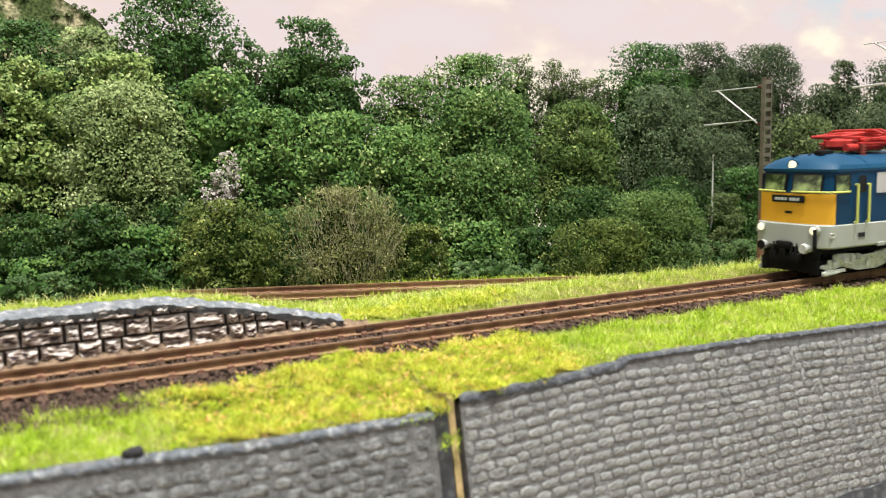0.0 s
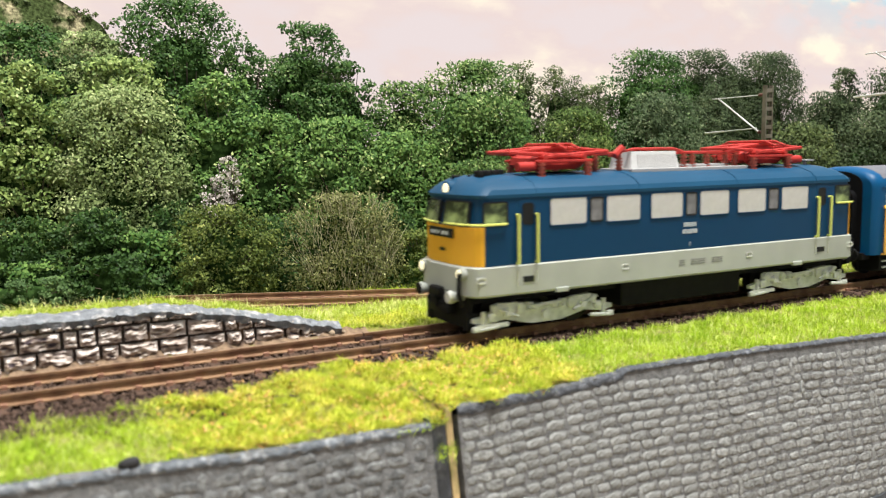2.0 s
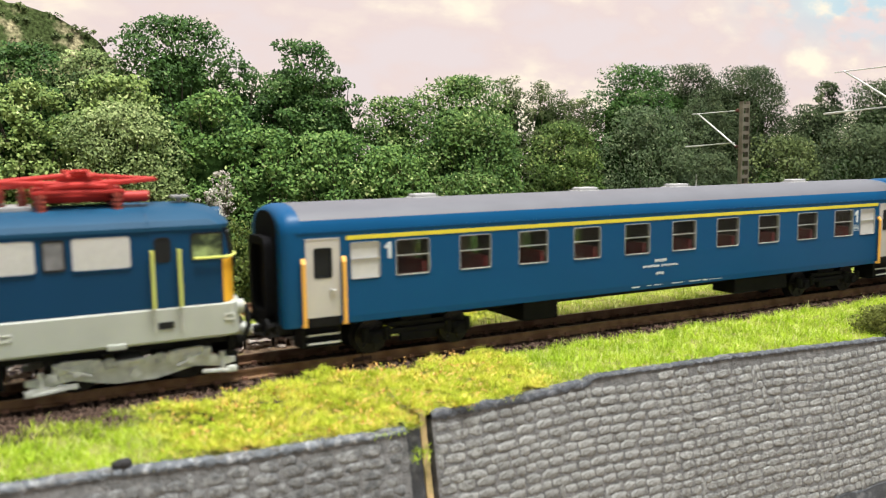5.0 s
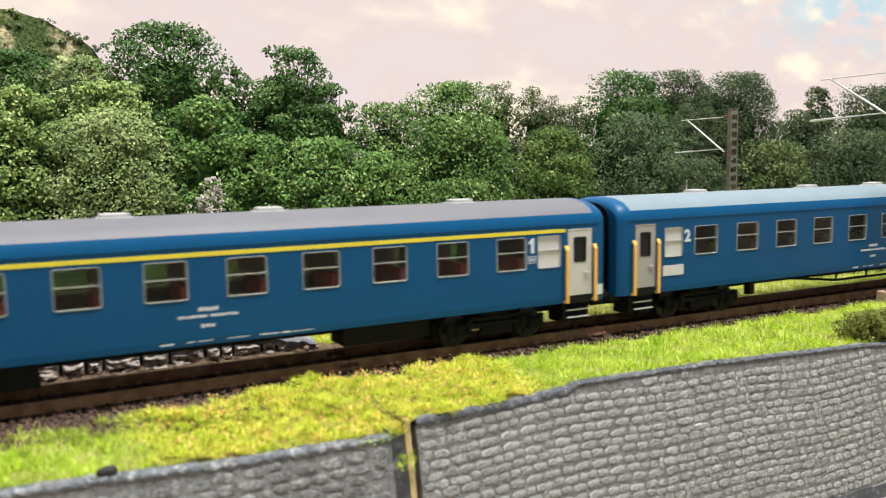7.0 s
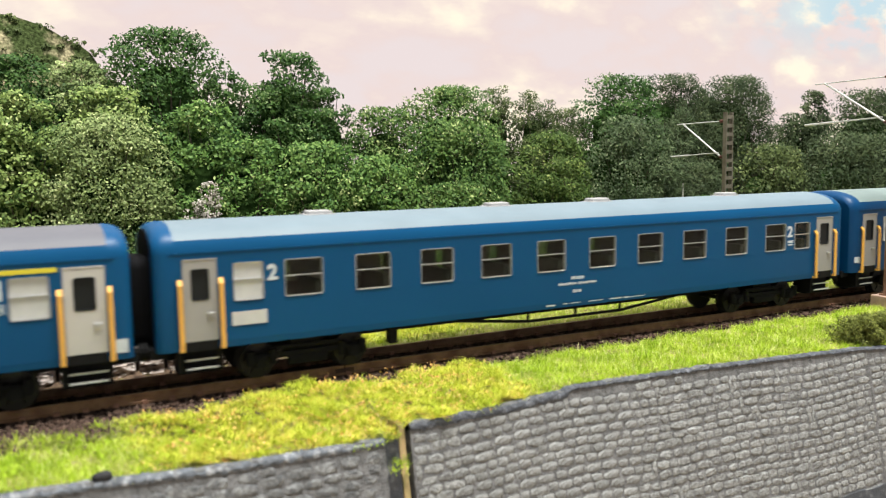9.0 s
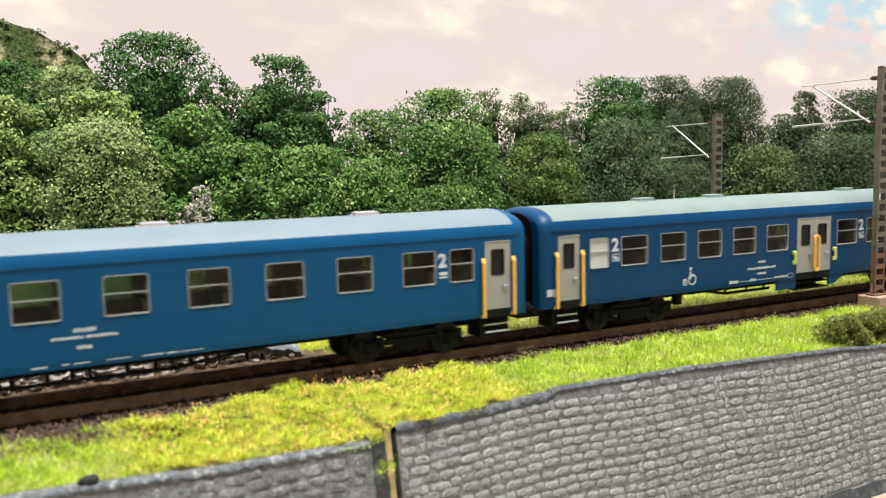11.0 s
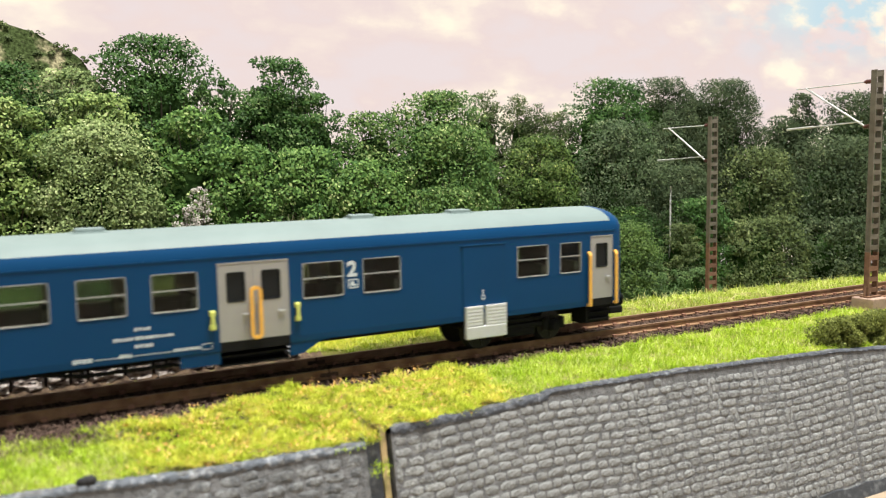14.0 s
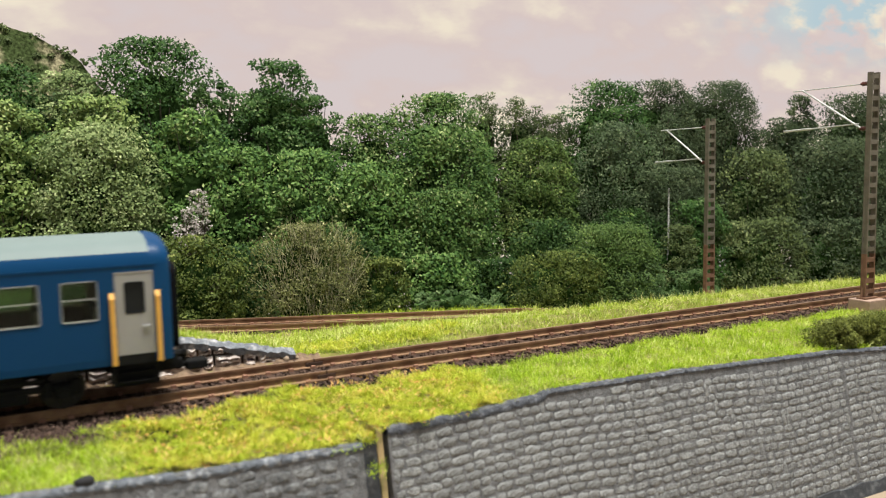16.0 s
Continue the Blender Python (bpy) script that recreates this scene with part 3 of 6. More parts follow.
def wall_panel(name, x0, x1, label):
    wall = thing(name, label, "stone wall", kind="structure")
    n = max(int((x1 - x0) / 3), 2)
    rings = []
    for i in range(n + 1):
        x = x0 + (x1 - x0) * i / n
        t = -float(wall_top(x))
        jag = 0.25 * math.sin(x * 1.9) + 0.2 * math.sin(x * 0.7 + 1)
        yb = float(wall_line(x))
        top = -t + jag
        rings.append([(x, yb - 58 * LEAN, -58), (x, yb - t * LEAN, top), (x, yb - t * LEAN + 2.0, top + 0.1), (x, yb + 3, -58)])
    bm = bmesh.new()
    loft(bm, rings)
    part("backing", bm, M_wall, wall)
    # painted edge along the top
    bm = bmesh.new()
    rings = []
    rng = random.Random(int(x0 * 7))
    n = int((x1 - x0) / 0.8)
    for i in range(n + 1):
        x = x0 + (x1 - x0) * i / n
        t = -float(wall_top(x))
        yb = float(wall_line(x)) - t * LEAN
        rough = noise.noise(Vector((x * 0.45, 1, 7))) + 0.6 * noise.noise(Vector((x * 1.3, 4, 2)))
        h = 0.5 * rough + 0.3 * noise.noise(Vector((x * 3.1, 6, 2))) + rng.uniform(-0.15, 0.15)
        low = (1.25 if x < 75 else 0.8 if x > 128 else 1.7) * (1 + 0.45 * noise.noise(Vector((x * 0.5, 9, 1)))) + rng.uniform(-0.15, 0.15)
        out = 0.38 + 0.3 * noise.noise(Vector((x * 0.9, 2, 5)))
        rings.append([(x, yb - 0.3 - low * LEAN, -t - low), (x, yb - out - 0.1 - low * 0.5 * LEAN, -t - low * 0.5 + rng.uniform(-0.2, 0.2)), (x, yb - out + rng.uniform(-0.1, 0.1), -t + h - 0.2), (x, yb + 0.4, -t + h + 0.3 + rng.uniform(-0.1, 0.1)), (x, yb + 2.4, -t + h * 0.5 + 0.1), (x, yb + 2.2, -t - 2)])
    loft(bm, rings)
    part("edge", bm, M_cap if x0 < 70 else M_edge, wall, "dark slate-grey painted edge", 50)
    # Dark strip, slightly raised, along the bottom of the wall face.
    bm = bmesh.new()
    loft(bm, [[(x, float(wall_line(x)) - 58 * LEAN - 0.9, -58.1), (x, float(wall_line(x)) - 53.5 * LEAN - 0.5 - 0.3 * math.sin(x * 0.8), -53.5 + 0.5 * math.sin(x * 0.37)), (x, float(wall_line(x)) - 53.5 * LEAN + 1, -53.5), (x, float(wall_line(x)) - 58 * LEAN + 1, -58.1)] for x in np.linspace(x0, x1, 40)])
    part("footing", bm, M_batten, wall, "dark strip along the wall foot", 50)
    return wall


def stone_arrays(seed):
    """A rounded field stone of about one unit in x and z, on the plane y = 0, towards -y."""
    r = np.random.default_rng(seed)
    a = np.linspace(0, 2 * np.pi, 10, endpoint=False)
    sq = (np.abs(np.cos(a)) ** 9 + np.abs(np.sin(a)) ** 9) ** (-1 / 9)
    rad = 0.5 * sq * r.uniform(0.82, 1.08, 10)
    out = np.stack([np.cos(a) * rad, np.zeros(10) + 0.15, np.sin(a) * rad], -1)
    mid = np.stack([np.cos(a) * rad * 0.92, np.full(10, -0.7) * r.uniform(0.5, 1.3, 10), np.sin(a) * rad * 0.88], -1)
    top = np.stack([np.cos(a) * rad * 0.62, np.full(10, -0.95) * r.uniform(0.5, 1.45, 10), np.sin(a) * rad * 0.58 + 0.03], -1)
    c = np.array([[r.uniform(-0.1, 0.1), -r.uniform(0.7, 1.2), 0.05]])
    v = np.concatenate([out, mid, top, c])
    f = []
    for i in range(10):
        j = (i + 1) % 10
        for k in (0, 10):
            f += [[k + i, k + j, k + 10 + j], [k + i, k + 10 + j, k + 10 + i]]
        f.append([20 + i, 20 + j, 30])
    return v, np.array(f)


SHAPES = [stone_arrays(s) for s in range(12)]
WIDTHS = (2.4, 3.2, 4.0, 4.8, 5.6, 6.6, 1.9)
STONE_MESHES = {(w, i): raw_mesh("stone", SHAPES[i][0] * np.array([w - 0.2, 0.19, 4.3 if w < 2 else 2.5]), SHAPES[i][1], M_stone_one, True) for w in WIDTHS for i in range(12)}


def lay_stones(wall, x0, x1, single_from, single_to, seed, material=M_stone):
    rng = random.Random(seed)
    verts, faces, base, singles = [], [], 0, 0
    drop = 3.0
    while drop < 55:
        h = rng.uniform(2.2, 2.95)
        x = x0 + rng.uniform(0.4, 1.2)
        while x < x1:
            room = [q for q in WIDTHS[:6] if x + q < x1 - 0.4]
            w = rng.choice(room[-5:] or (2.4,))
            tall = rng.random() < 0.065
            if tall:
                w = 1.9
            wave = 0.9 * math.sin(x * 0.03 + 1) + 0.5 * math.sin(x * 0.09)
            d = drop + wave + rng.uniform(-0.2, 0.2)
            xc = x + w / 2
            if x0 + 0.4 < xc - w / 2 and xc + w / 2 < x1 - 0.4 and d - h / 2 > -float(wall_top(xc)) + 1.2 and d + h / 2 < 57:
                p = face_point(xc, d)
                sw, sh, sd = w - rng.uniform(0.05, 0.35), (h * (1.75 if tall else 1)) - rng.uniform(0.05, 0.3), rng.uniform(0.12, 0.26)
                i = rng.randrange(len(SHAPES))
                m = Matrix.Translation(Vector(p) * MM) @ pose(0, 0, 0, -math.degrees(math.atan(LEAN)), 0, 0) @ pose(0, 0, 0, 0, rng.uniform(-5, 5), 0)
                if single_from < xc < single_to and singles < 300:
                    ob = share("stone", STONE_MESHES[(w, i)], wall, m)
                    singles += 1
                else:
                    v, f = SHAPES[i]
                    mm = np.array(m @ Matrix.Diagonal((sw * MM, sd * MM, sh * MM, 1)))
                    verts.append((v @ mm[:3, :3].T + mm[:3, 3]) * 1000)
                    faces.append(f + base)
                    base += len(v)
            x += w + 0.1
        drop += h + 0.05
    if verts:
        ob = new("stones", raw_mesh("stones", np.concatenate(verts), np.concatenate(faces), material, True))
        ob.parent = wall
        ob["kind"] = "stuff"


wall_left = wall_panel("wall_front_a", -330, 69.5, "dark grey embossed stone retaining wall with painted top edge")
wall_right = wall_panel("wall_front_b", 77, 258, "grey embossed stone retaining wall with worn top edge")
wall_far = wall_panel("wall_front_c", 258.02, 600, "grey embossed stone retaining wall beyond the bush")

# strips in the open joint between the two wall panels
joint = thing("wall_joint", "open wall joint with dark batten and bare plywood edge", "wall joint", kind="structure")
bm = bmesh.new()
loft(bm, [[(69.4, -56, -58), (73.9, -56, -58), (73.9, -56 - 58 * LEAN, -58), (69.4, -56 - 58 * LEAN, -58)], [(69.8, -54, -6.4), (73.7, -54, -6.9), (73.7, -59.2, -7.2), (69.8, -59.4, -6.8)]])
part("batten", bm, M_batten, joint, "dark slate batten")
bm = bmesh.new()
loft(bm, [[(74.2, -54, -58), (75.9, -54, -58), (75.9, -57 - 58 * LEAN, -58), (74.2, -57 - 58 * LEAN, -58)], [(74.2, -53, -4.6), (75.9, -53, -4.4), (75.9, -58, -4.7), (74.2, -58, -4.9)]])
part("plywood_edge", bm, M_plywood, joint, "bare plywood edge")


def joint_tuft():
    """Grass fibres caught in the open wall joint and hanging over its edge."""
    rng = np.random.default_rng(31)
    n = 170
    deep = rng.random(n) < 0.75
    x = np.where(deep, rng.uniform(69.8, 75.6, n), rng.uniform(60, 70, n))
    z = np.where(deep, rng.normal(-14.0, 0.9, n), -6.8 - np.abs(rng.normal(0, 0.7, n)))
    y = np.array([float(wall_line(q)) for q in x]) + z * LEAN - 0.6
    d = rng.normal(0, 1, (n, 3)) * np.array([0.8, 0.35, 0.7]) + np.array([0, -0.2, 0.1])
    w = rng.normal(0, 0.09, (n, 3))
    p = np.stack([x, y, z], -1)
    v = np.stack([p - w, p + w, p + d], 1).reshape(-1, 3)
    tagged(new("grass", raw_mesh("grass", v, np.arange(3 * n).reshape(-1, 3), M_grass)), "green grass fibres caught in the wall joint", "grass", kind="stuff")


joint_tuft()


# ---- dark stone wall behind the track ----
def build_retaining_wall():
    wall = thing("wall_rear", "small whitened rock retaining wall with slate-grey coping", "stone wall", kind="structure")
    bm = bmesh.new()
    rings = []
    for x in list(range(-120, 78, 4)) + [79]:
        h = float(mound(x))
        rings.append([(x, 26.2, -4.5), (x, 26.2, h + 1.2), (x, 30.5, h + 1.0), (x, 30.5, -4.5)])
    loft(bm, rings)
    part("backing", bm, M_mortar, wall)
    rng = random.Random(8)
    # coping: a lumpy dark cap that spreads back over the mound
    bm = bmesh.new()
    rings = []
    x = -120.0
    while x < 81:
        h = float(mound(x)) + 1.0
        j = [0.8 * noise.noise(Vector((x * 0.22, k * 7.3, 4))) + 0.6 * noise.noise(Vector((x * 0.8, k * 5.1, 2))) + rng.uniform(-0.12, 0.12) for k in range(5)]
        wide = float(np.interp(x, [-120, 0, 30, 60, 81], [10, 9, 6, 3, 2]))
        rings.append([(x, 24.9 + j[0] * 0.6, h - 2.3 + j[1] * 1.6), (x, 24.3 + j[2] * 0.8, h - 0.4 + j[3] * 0.8), (x, 26.5, h + 0.9 + j[3]), (x, 26.5 + wide * 0.5, h + 1.1 + j[4]), (x, 26.5 + wide, h + 0.3 + j[0]), (x, 27, h - 2)])
        x += 1.0
    loft(bm, rings)
    part("coping", bm, M_coping, wall, "lumpy slate-grey coping", 35)
    z = -4.2
    for row in range(3):
        hgt = (5.8, 5.2, 4.0)[row]
        x = -110.0 + rng.uniform(0, 4)
        while x < 77:
            w = rng.choice((4.2, 5.0, 7.0, 8.6, 9.6, 11.0))
            zc = z + hgt / 2
            room = float(mound(x + w / 2)) + 1.0 - z
            hh = min(hgt, room)
            if hh > 1.2:
                bm = bmesh.new()
                nx, nz = 20, 15
                vs = []
                seed = rng.uniform(0, 99)
                for iz in range(nz):
                    for ix in range(nx):
                        u, v = ix / (nx - 1), iz / (nz - 1)
                        swell = min(1.0, min(u, 1 - u) * w / 1.0) ** 0.5 * min(1.0, min(v, 1 - v) * hh / 0.9) ** 0.5
                        p = Vector((u * w * 0.20 + seed, v * hh * 0.62 + 0.35 * noise.noise(Vector((u * w * 0.5, seed, 2))), seed))
                        d = 0.05 + swell * (1.3 + 1.5 * noise.noise(p) + 0.75 * noise.noise(p * 2.7) - 0.5 * abs(noise.noise(p * 1.6 + Vector((9, 0, 0)))))
                        vs.append(bm.verts.new(Vector((x + 0.42 + u * (w - 0.84) + 0.25 * noise.noise(Vector((v * 3, seed, 5))), 26.1 - d, z + 0.4 + v * (hh - 0.75) + 0.3 * noise.noise(Vector((u * 3, seed, 8))))) * MM))
                for iz in range(nz - 1):
                    for ix in range(nx - 1):
                        k = iz * nx + ix
                        bm.faces.new((vs[k], vs[k + 1], vs[k + nx + 1], vs[k + nx]))
                rim = [e for e in bm.edges if len(e.link_faces) == 1]
                back = bmesh.ops.extrude_edge_only(bm, edges=rim)["geom"]
                for g in back:
                    if isinstance(g, bmesh.types.BMVert):
                        g.co.y = 26.3 * MM
                part("stone", bm, M_rock, wall, "", 40)
            x += w
        z += hgt


build_retaining_wall()


def dirt_bank():
    """Brown dirt heaped along the wall's foot."""
    bm = bmesh.new()
    rings = []
    for i in range(210):
        x = -120 + i
        h = -2.4 + 1.3 * noise.noise(Vector((x * 0.25, 3, 1))) + 0.5 * noise.noise(Vector((x * 0.9, 3, 4)))
        rings.append([(x, 17, -4.4), (x, 21, -3.3 + 0.3 * noise.noise(Vector((x * 0.7, 1, 1)))), (x, 24.2, h - 0.6), (x, 26.2, h + 0.4), (x, 26.4, -5)])
    loft(bm, rings)
    tagged(part("dirt_bank", bm, M_dirt, None, "", 60), "brown dirt heaped along the rock wall", "dirt bank", kind="structure")
    bm = bmesh.new()
    bmesh.ops.create_icosphere(bm, subdivisions=2, radius=1.0)
    for v in bm.verts:
        v.co = (Vector((3.5 + v.co.x * 2.2, -62.6 + v.co.y * 1.3, -2.9 + v.co.z * 1.3)) + Vector((1, 1, 1)) * noise.noise(v.co * 2) * 0.4) * MM
    tagged(part("stone_lump", bm, M_gasket_dark, None, "", 60), "small black lump lying on the wall edge", "stone")
    for x, y, r in ((76.5, 24.5, 1.1), (79.5, 26.0, 0.9), (80.5, 24.0, 0.7)):
        bm = bmesh.new()
        bmesh.ops.create_icosphere(bm, subdivisions=2, radius=r)
        for v in bm.verts:
            v.co = (Vector((x, y, -2.6)) + v.co * (1 + 0.4 * noise.noise(v.co * 2))) * MM
        tagged(part("pebble", bm, M_board, None, "", 60), "small beige pebble at the wall end", "pebble", "pebbles at the wall end")


M_gasket_dark = paint("black_lump", (0.02, 0.02, 0.022), 0.8, vary=0.2, size=1, bump=0.6)
dirt_bank()


# ---- overhead line masts ----
def build_mast(label, x, y, z0, height, rust, reach=1.0):
    mast = thing("catenary_mast", label, "catenary mast", "catenary masts", at=(x, y, z0))
    wide0, wide1 = 2.8, 2.15

    def half(t):
        return wide0 + (wide1 - wide0) * t

    split = rust
    for sx in (-1, 1):
        for lo, hi, mat_ in ((0.0, split, M_mast_rust), (split, 1.0, M_mast)):
            bm = bmesh.new()
            a, b = half(lo), half(hi)
            for sy in (-1, 1):
                loft(bm, [[(sx * a - 0.35, sy * 0.92 - 0.3, lo * height), (sx * a + 0.35, sy * 0.92 - 0.3, lo * height), (sx * a + 0.35, sy * 0.92 + 0.3, lo * height), (sx * a - 0.35, sy * 0.92 + 0.3, lo * height)],
                          [(sx * b - 0.35, sy * 0.92 - 0.3, hi * height), (sx * b + 0.35, sy * 0.92 - 0.3, hi * height), (sx * b + 0.35, sy * 0.92 + 0.3, hi * height), (sx * b - 0.35, sy * 0.92 + 0.3, hi * height)]])
            box(bm, sx * (a + b) / 2 - 0.28, sx * (a + b) / 2 + 0.28, -0.66, 0.66, lo * height, hi * height)
            part("upright", bm, mat_, mast, "rusty lower upright" if mat_ == M_mast_rust else "")
    z = 3.0
    while z < height - 1:
        t = z / height
        bm = bmesh.new()
        h = half(t)
        for sy in (-1, 1):
            box(bm, -h, h, sy * 0.92 - 0.22, sy * 0.92 + 0.22, z - 0.95, z + 0.95)
        part("batten_plate", bm, M_mast_rust if t < rust else M_mast, mast)
        z += 4.6
    bm = bmesh.new()
    box(bm, -4.2, 4.2, -2.2, 2.2, -0.3, 0.5, 0.15)
    for sx in (-1, 1):
        loft(bm, [[(sx * 4.6, -0.3, 0), (sx * 4.6, 0.3, 0), (sx * 3.2, 0.3, 0), (sx * 3.2, -0.3, 0)], [(sx * 3.6, -0.3, 4.5), (sx * 3.6, 0.3, 4.5), (sx * 3.2, 0.3, 4.5), (sx * 3.2, -0.3, 4.5)]])
    part("foot_plate", bm, M_mast_rust, mast)
    bm = bmesh.new()
    box(bm, -5.6, 5.6, -5.2, 5.2, -7, -0.3, 0.4)
    part("concrete_foot", bm, M_concrete, mast, "pinkish concrete foot")
    # cantilever towards +y
    zu, zl = height - 4.5, height - 23.5
    for zz, tip in ((zu, 1.0), (zl, 0.8)):
        bm = bmesh.new()
        for k in range(4):
            rod(bm, (0, 1.6 + k * 1.0, zz), (0, 2.1 + k * 1.0, zz), 0.95, 10)
        rod(bm, (0, 1.2, zz), (0, 6, zz), 0.5, 8)
        part("insulator", bm, M_insul, mast, "dark brown ribbed insulator", 40)
    bm = bmesh.new()
    rod(bm, (0, 5.5, zu), (0, 33 * reach, zu - 0.3), 0.28, 6)
    part("top_tube", bm, M_arm, mast, "thin pale tube")
    bm = bmesh.new()
    rod(bm, (0, 5.0, zl), (0, 29 * reach, zu - 0.2), 0.45, 8)
    part("strut_tube", bm, M_arm, mast, "pale diagonal tube")
    bm = bmesh.new()
    rod(bm, (0, 6.5, zl + 2.2), (0, 26 * reach, zl + 1.0), 0.3, 6)
    rod(bm, (0, 25 * reach, zl + 1.05), (0, 37 * reach, zl + 0.4), 0.5, 6)
    part("steady_arm", bm, M_arm, mast, "pale steady arm")
    return mast


build_mast("olive-grey lattice mast with rusty foot beside the track", 322, -25, 2.5, 96.7, 0.20, 1.22)
build_mast("olive-grey lattice mast standing before the wood", 333, 77, -11.8, 97.5, 0.30, 1.15)


# ---- train ----
def rounded(w, h, r, n=4):
    """A rounded rectangle about the origin, as (x, z)."""
    pts = []
    for cx, cz, a0 in ((w / 2 - r, h / 2 - r, 0), (-w / 2 + r, h / 2 - r, 90), (-w / 2 + r, -h / 2 + r, 180), (w / 2 - r, -h / 2 + r, 270)):
        for k in range(n + 1):
            a = radians(a0 + 90 * k / n)
            pts.append((cx + r * math.cos(a), cz + r * math.sin(a)))
    return pts


def ring_frame(bm, w, h, r, band, y0, y1):
    """A rounded window frame, band wide, from depth y0 to y1 (outer face)."""
    o, i = rounded(w, h, r), rounded(w - 2 * band, h - 2 * band, max(r - band, 0.15))
    n = len(o)
    rows = [[bm.verts.new(Vector((x, y, z)) * MM) for x, z in pts] for pts, y in ((o, y0), (o, y1), (i, y1), (i, y0))]
    for a, b in zip(rows, rows[1:] + rows[:1]):
        for k in range(n):
            j = (k + 1) % n
            bm.faces.new((a[k], a[j], b[j], b[k]))
    bmesh.ops.recalc_face_normals(bm, faces=bm.faces)
    return bm


def slab(bm, w, h, r, y0, y1):
    """A rounded plate."""
    pts = rounded(w, h, r)
    return loft(bm, [[(x, y0, z) for x, z in pts], [(x, y1, z) for x, z in pts]])


def data_of(name, bm, material, smooth=0.0):
    ob = part(name, bm, material, None, "", smooth)
    me = ob.data
    bpy.data.objects.remove(ob)
    return me


CACHE = {}


def cached(key, make):
    if key not in CACHE:
        CACHE[key] = make()
    return CACHE[key]


def side_pose(x, z, y, side):
    """Where a piece stands on the near (-1) or far (1) side."""
    return pose(x * MM, side * y * MM, z * MM, 0, 0, 0 if side < 0 else 180)


def lettering(text, size, parent, x, z, y, material, label):
    cu = bpy.data.curves.new("lettering", "FONT")
    cu.body, cu.size, cu.extrude, cu.align_x, cu.offset = text, size * MM, 0.00005, "LEFT", 0.00022
    tmp = new("lettering", cu)
    me = bpy.data.meshes.new_from_object(tmp.evaluated_get(bpy.context.evaluated_depsgraph_get()))
    bpy.data.objects.remove(tmp)
    me.materials.clear()
    me.materials.append(material)
    ob = share("lettering", me, parent, pose(x * MM, -y * MM, z * MM, 90, 0, 0))
    ob["label"] = label
    return ob


def bars(parent, name, rows, y, label, material=None):
    """Small unreadable print as plain bars: rows of (x0, x1, z0, z1)."""
    bm = bmesh.new()
    for x0, x1, z0, z1 in rows:
        box(bm, x0, x1, -y - 0.06, -y + 0.2, z0, z1)
    return part(name, bm, material or M_print, parent, label)


BODY = [(16.38, 11.6), (16.5, 13.5), (16.5, 38.4), (16.35, 40.2), (15.6, 41.9)]
ROOF = [(15.6, 41.9), (14.2, 43.4), (11.8, 44.7), (8.5, 45.7), (4.5, 46.3), (0.0, 46.5)]


WHEELSETS = []


def wheelset(parent, x, r, mat_rim):
    """An axle with two flanged wheels, turning about its own middle."""
    bm = rod(bmesh.new(), (0, -8.9, 0), (0, 8.9, 0), 1.0, 8)
    for s in (-1, 1):
        rod(bm, (0, s * 7.6, 0), (0, s * 10.0, 0), r, 24)
        rod(bm, (0, s * 6.9, 0), (0, s * 7.6, 0), r + 0.7, 24)
        rod(bm, (0, s * 9.9, 0), (0, s * 10.4, 0), r * 0.45, 12)
        for k in range(6):
            c, d = math.cos(k * math.pi / 3), math.sin(k * math.pi / 3)
            rod(bm, (c * r * 0.4, s * 10.05, d * r * 0.4), (c * r * 0.8, s * 10.05, d * r * 0.8), 0.35, 5)
    w = part("wheelset", bm, mat_rim, parent, "dark steel wheelset", 40)
    w.location = Vector((x, 0, r)) * MM
    WHEELSETS.append((w, x, r))
    return w


def coach_bogie(coach, x):
    bm = bmesh.new()
    for s in (-1, 1):
        box(bm, x - 17, x + 17, s * 12.6 - 0.8, s * 12.6 + 0.8, 5.8, 7.6, 0.3)
        box(bm, x - 6, x + 6, s * 12.6 - 1.1, s * 12.6 + 1.1, 3.4, 6.2, 0.3)
        for k in (-1, 1):
            box(bm, x + k * 14.4 - 2.2, x + k * 14.4 + 2.2, s * 13 - 1, s * 13 + 1, 3.8, 7.2, 0.3)
            rod(bm, (x + k * 10.5, s * 13.2, 4.6), (x + k * 10.5, s * 13.2, 8.6), 1.2, 8)
            rod(bm, (x + k * 17.5, s * 13.2, 4.6), (x + k * 17.5, s * 13.2, 8.6), 1.2, 8)
            rod(bm, (x + k * 14.4, s * 14, 5.3), (x + k * 14.4, s * 14.6, 5.3), 1.5, 10)
        box(bm, x - 10, x + 10, s * 12.2 - 0.5, s * 12.2 + 0.5, 8, 9.4, 0.2)
    box(bm, x - 5, x + 5, -12, 12, 6, 11.5)
    bogie = part("bogie", bm, M_black, coach, "black bogie", 35)
    for k in (-1, 1):
        wheelset(bogie, x + k * 14.4, 5.3, M_wheel)


def pane_mesh(w, h, material, key):
    return cached(("pane", key, w, h), lambda: data_of("pane", slab(bmesh.new(), w - 0.5, h - 0.5, 0.5, 0.45, 0.25), material))


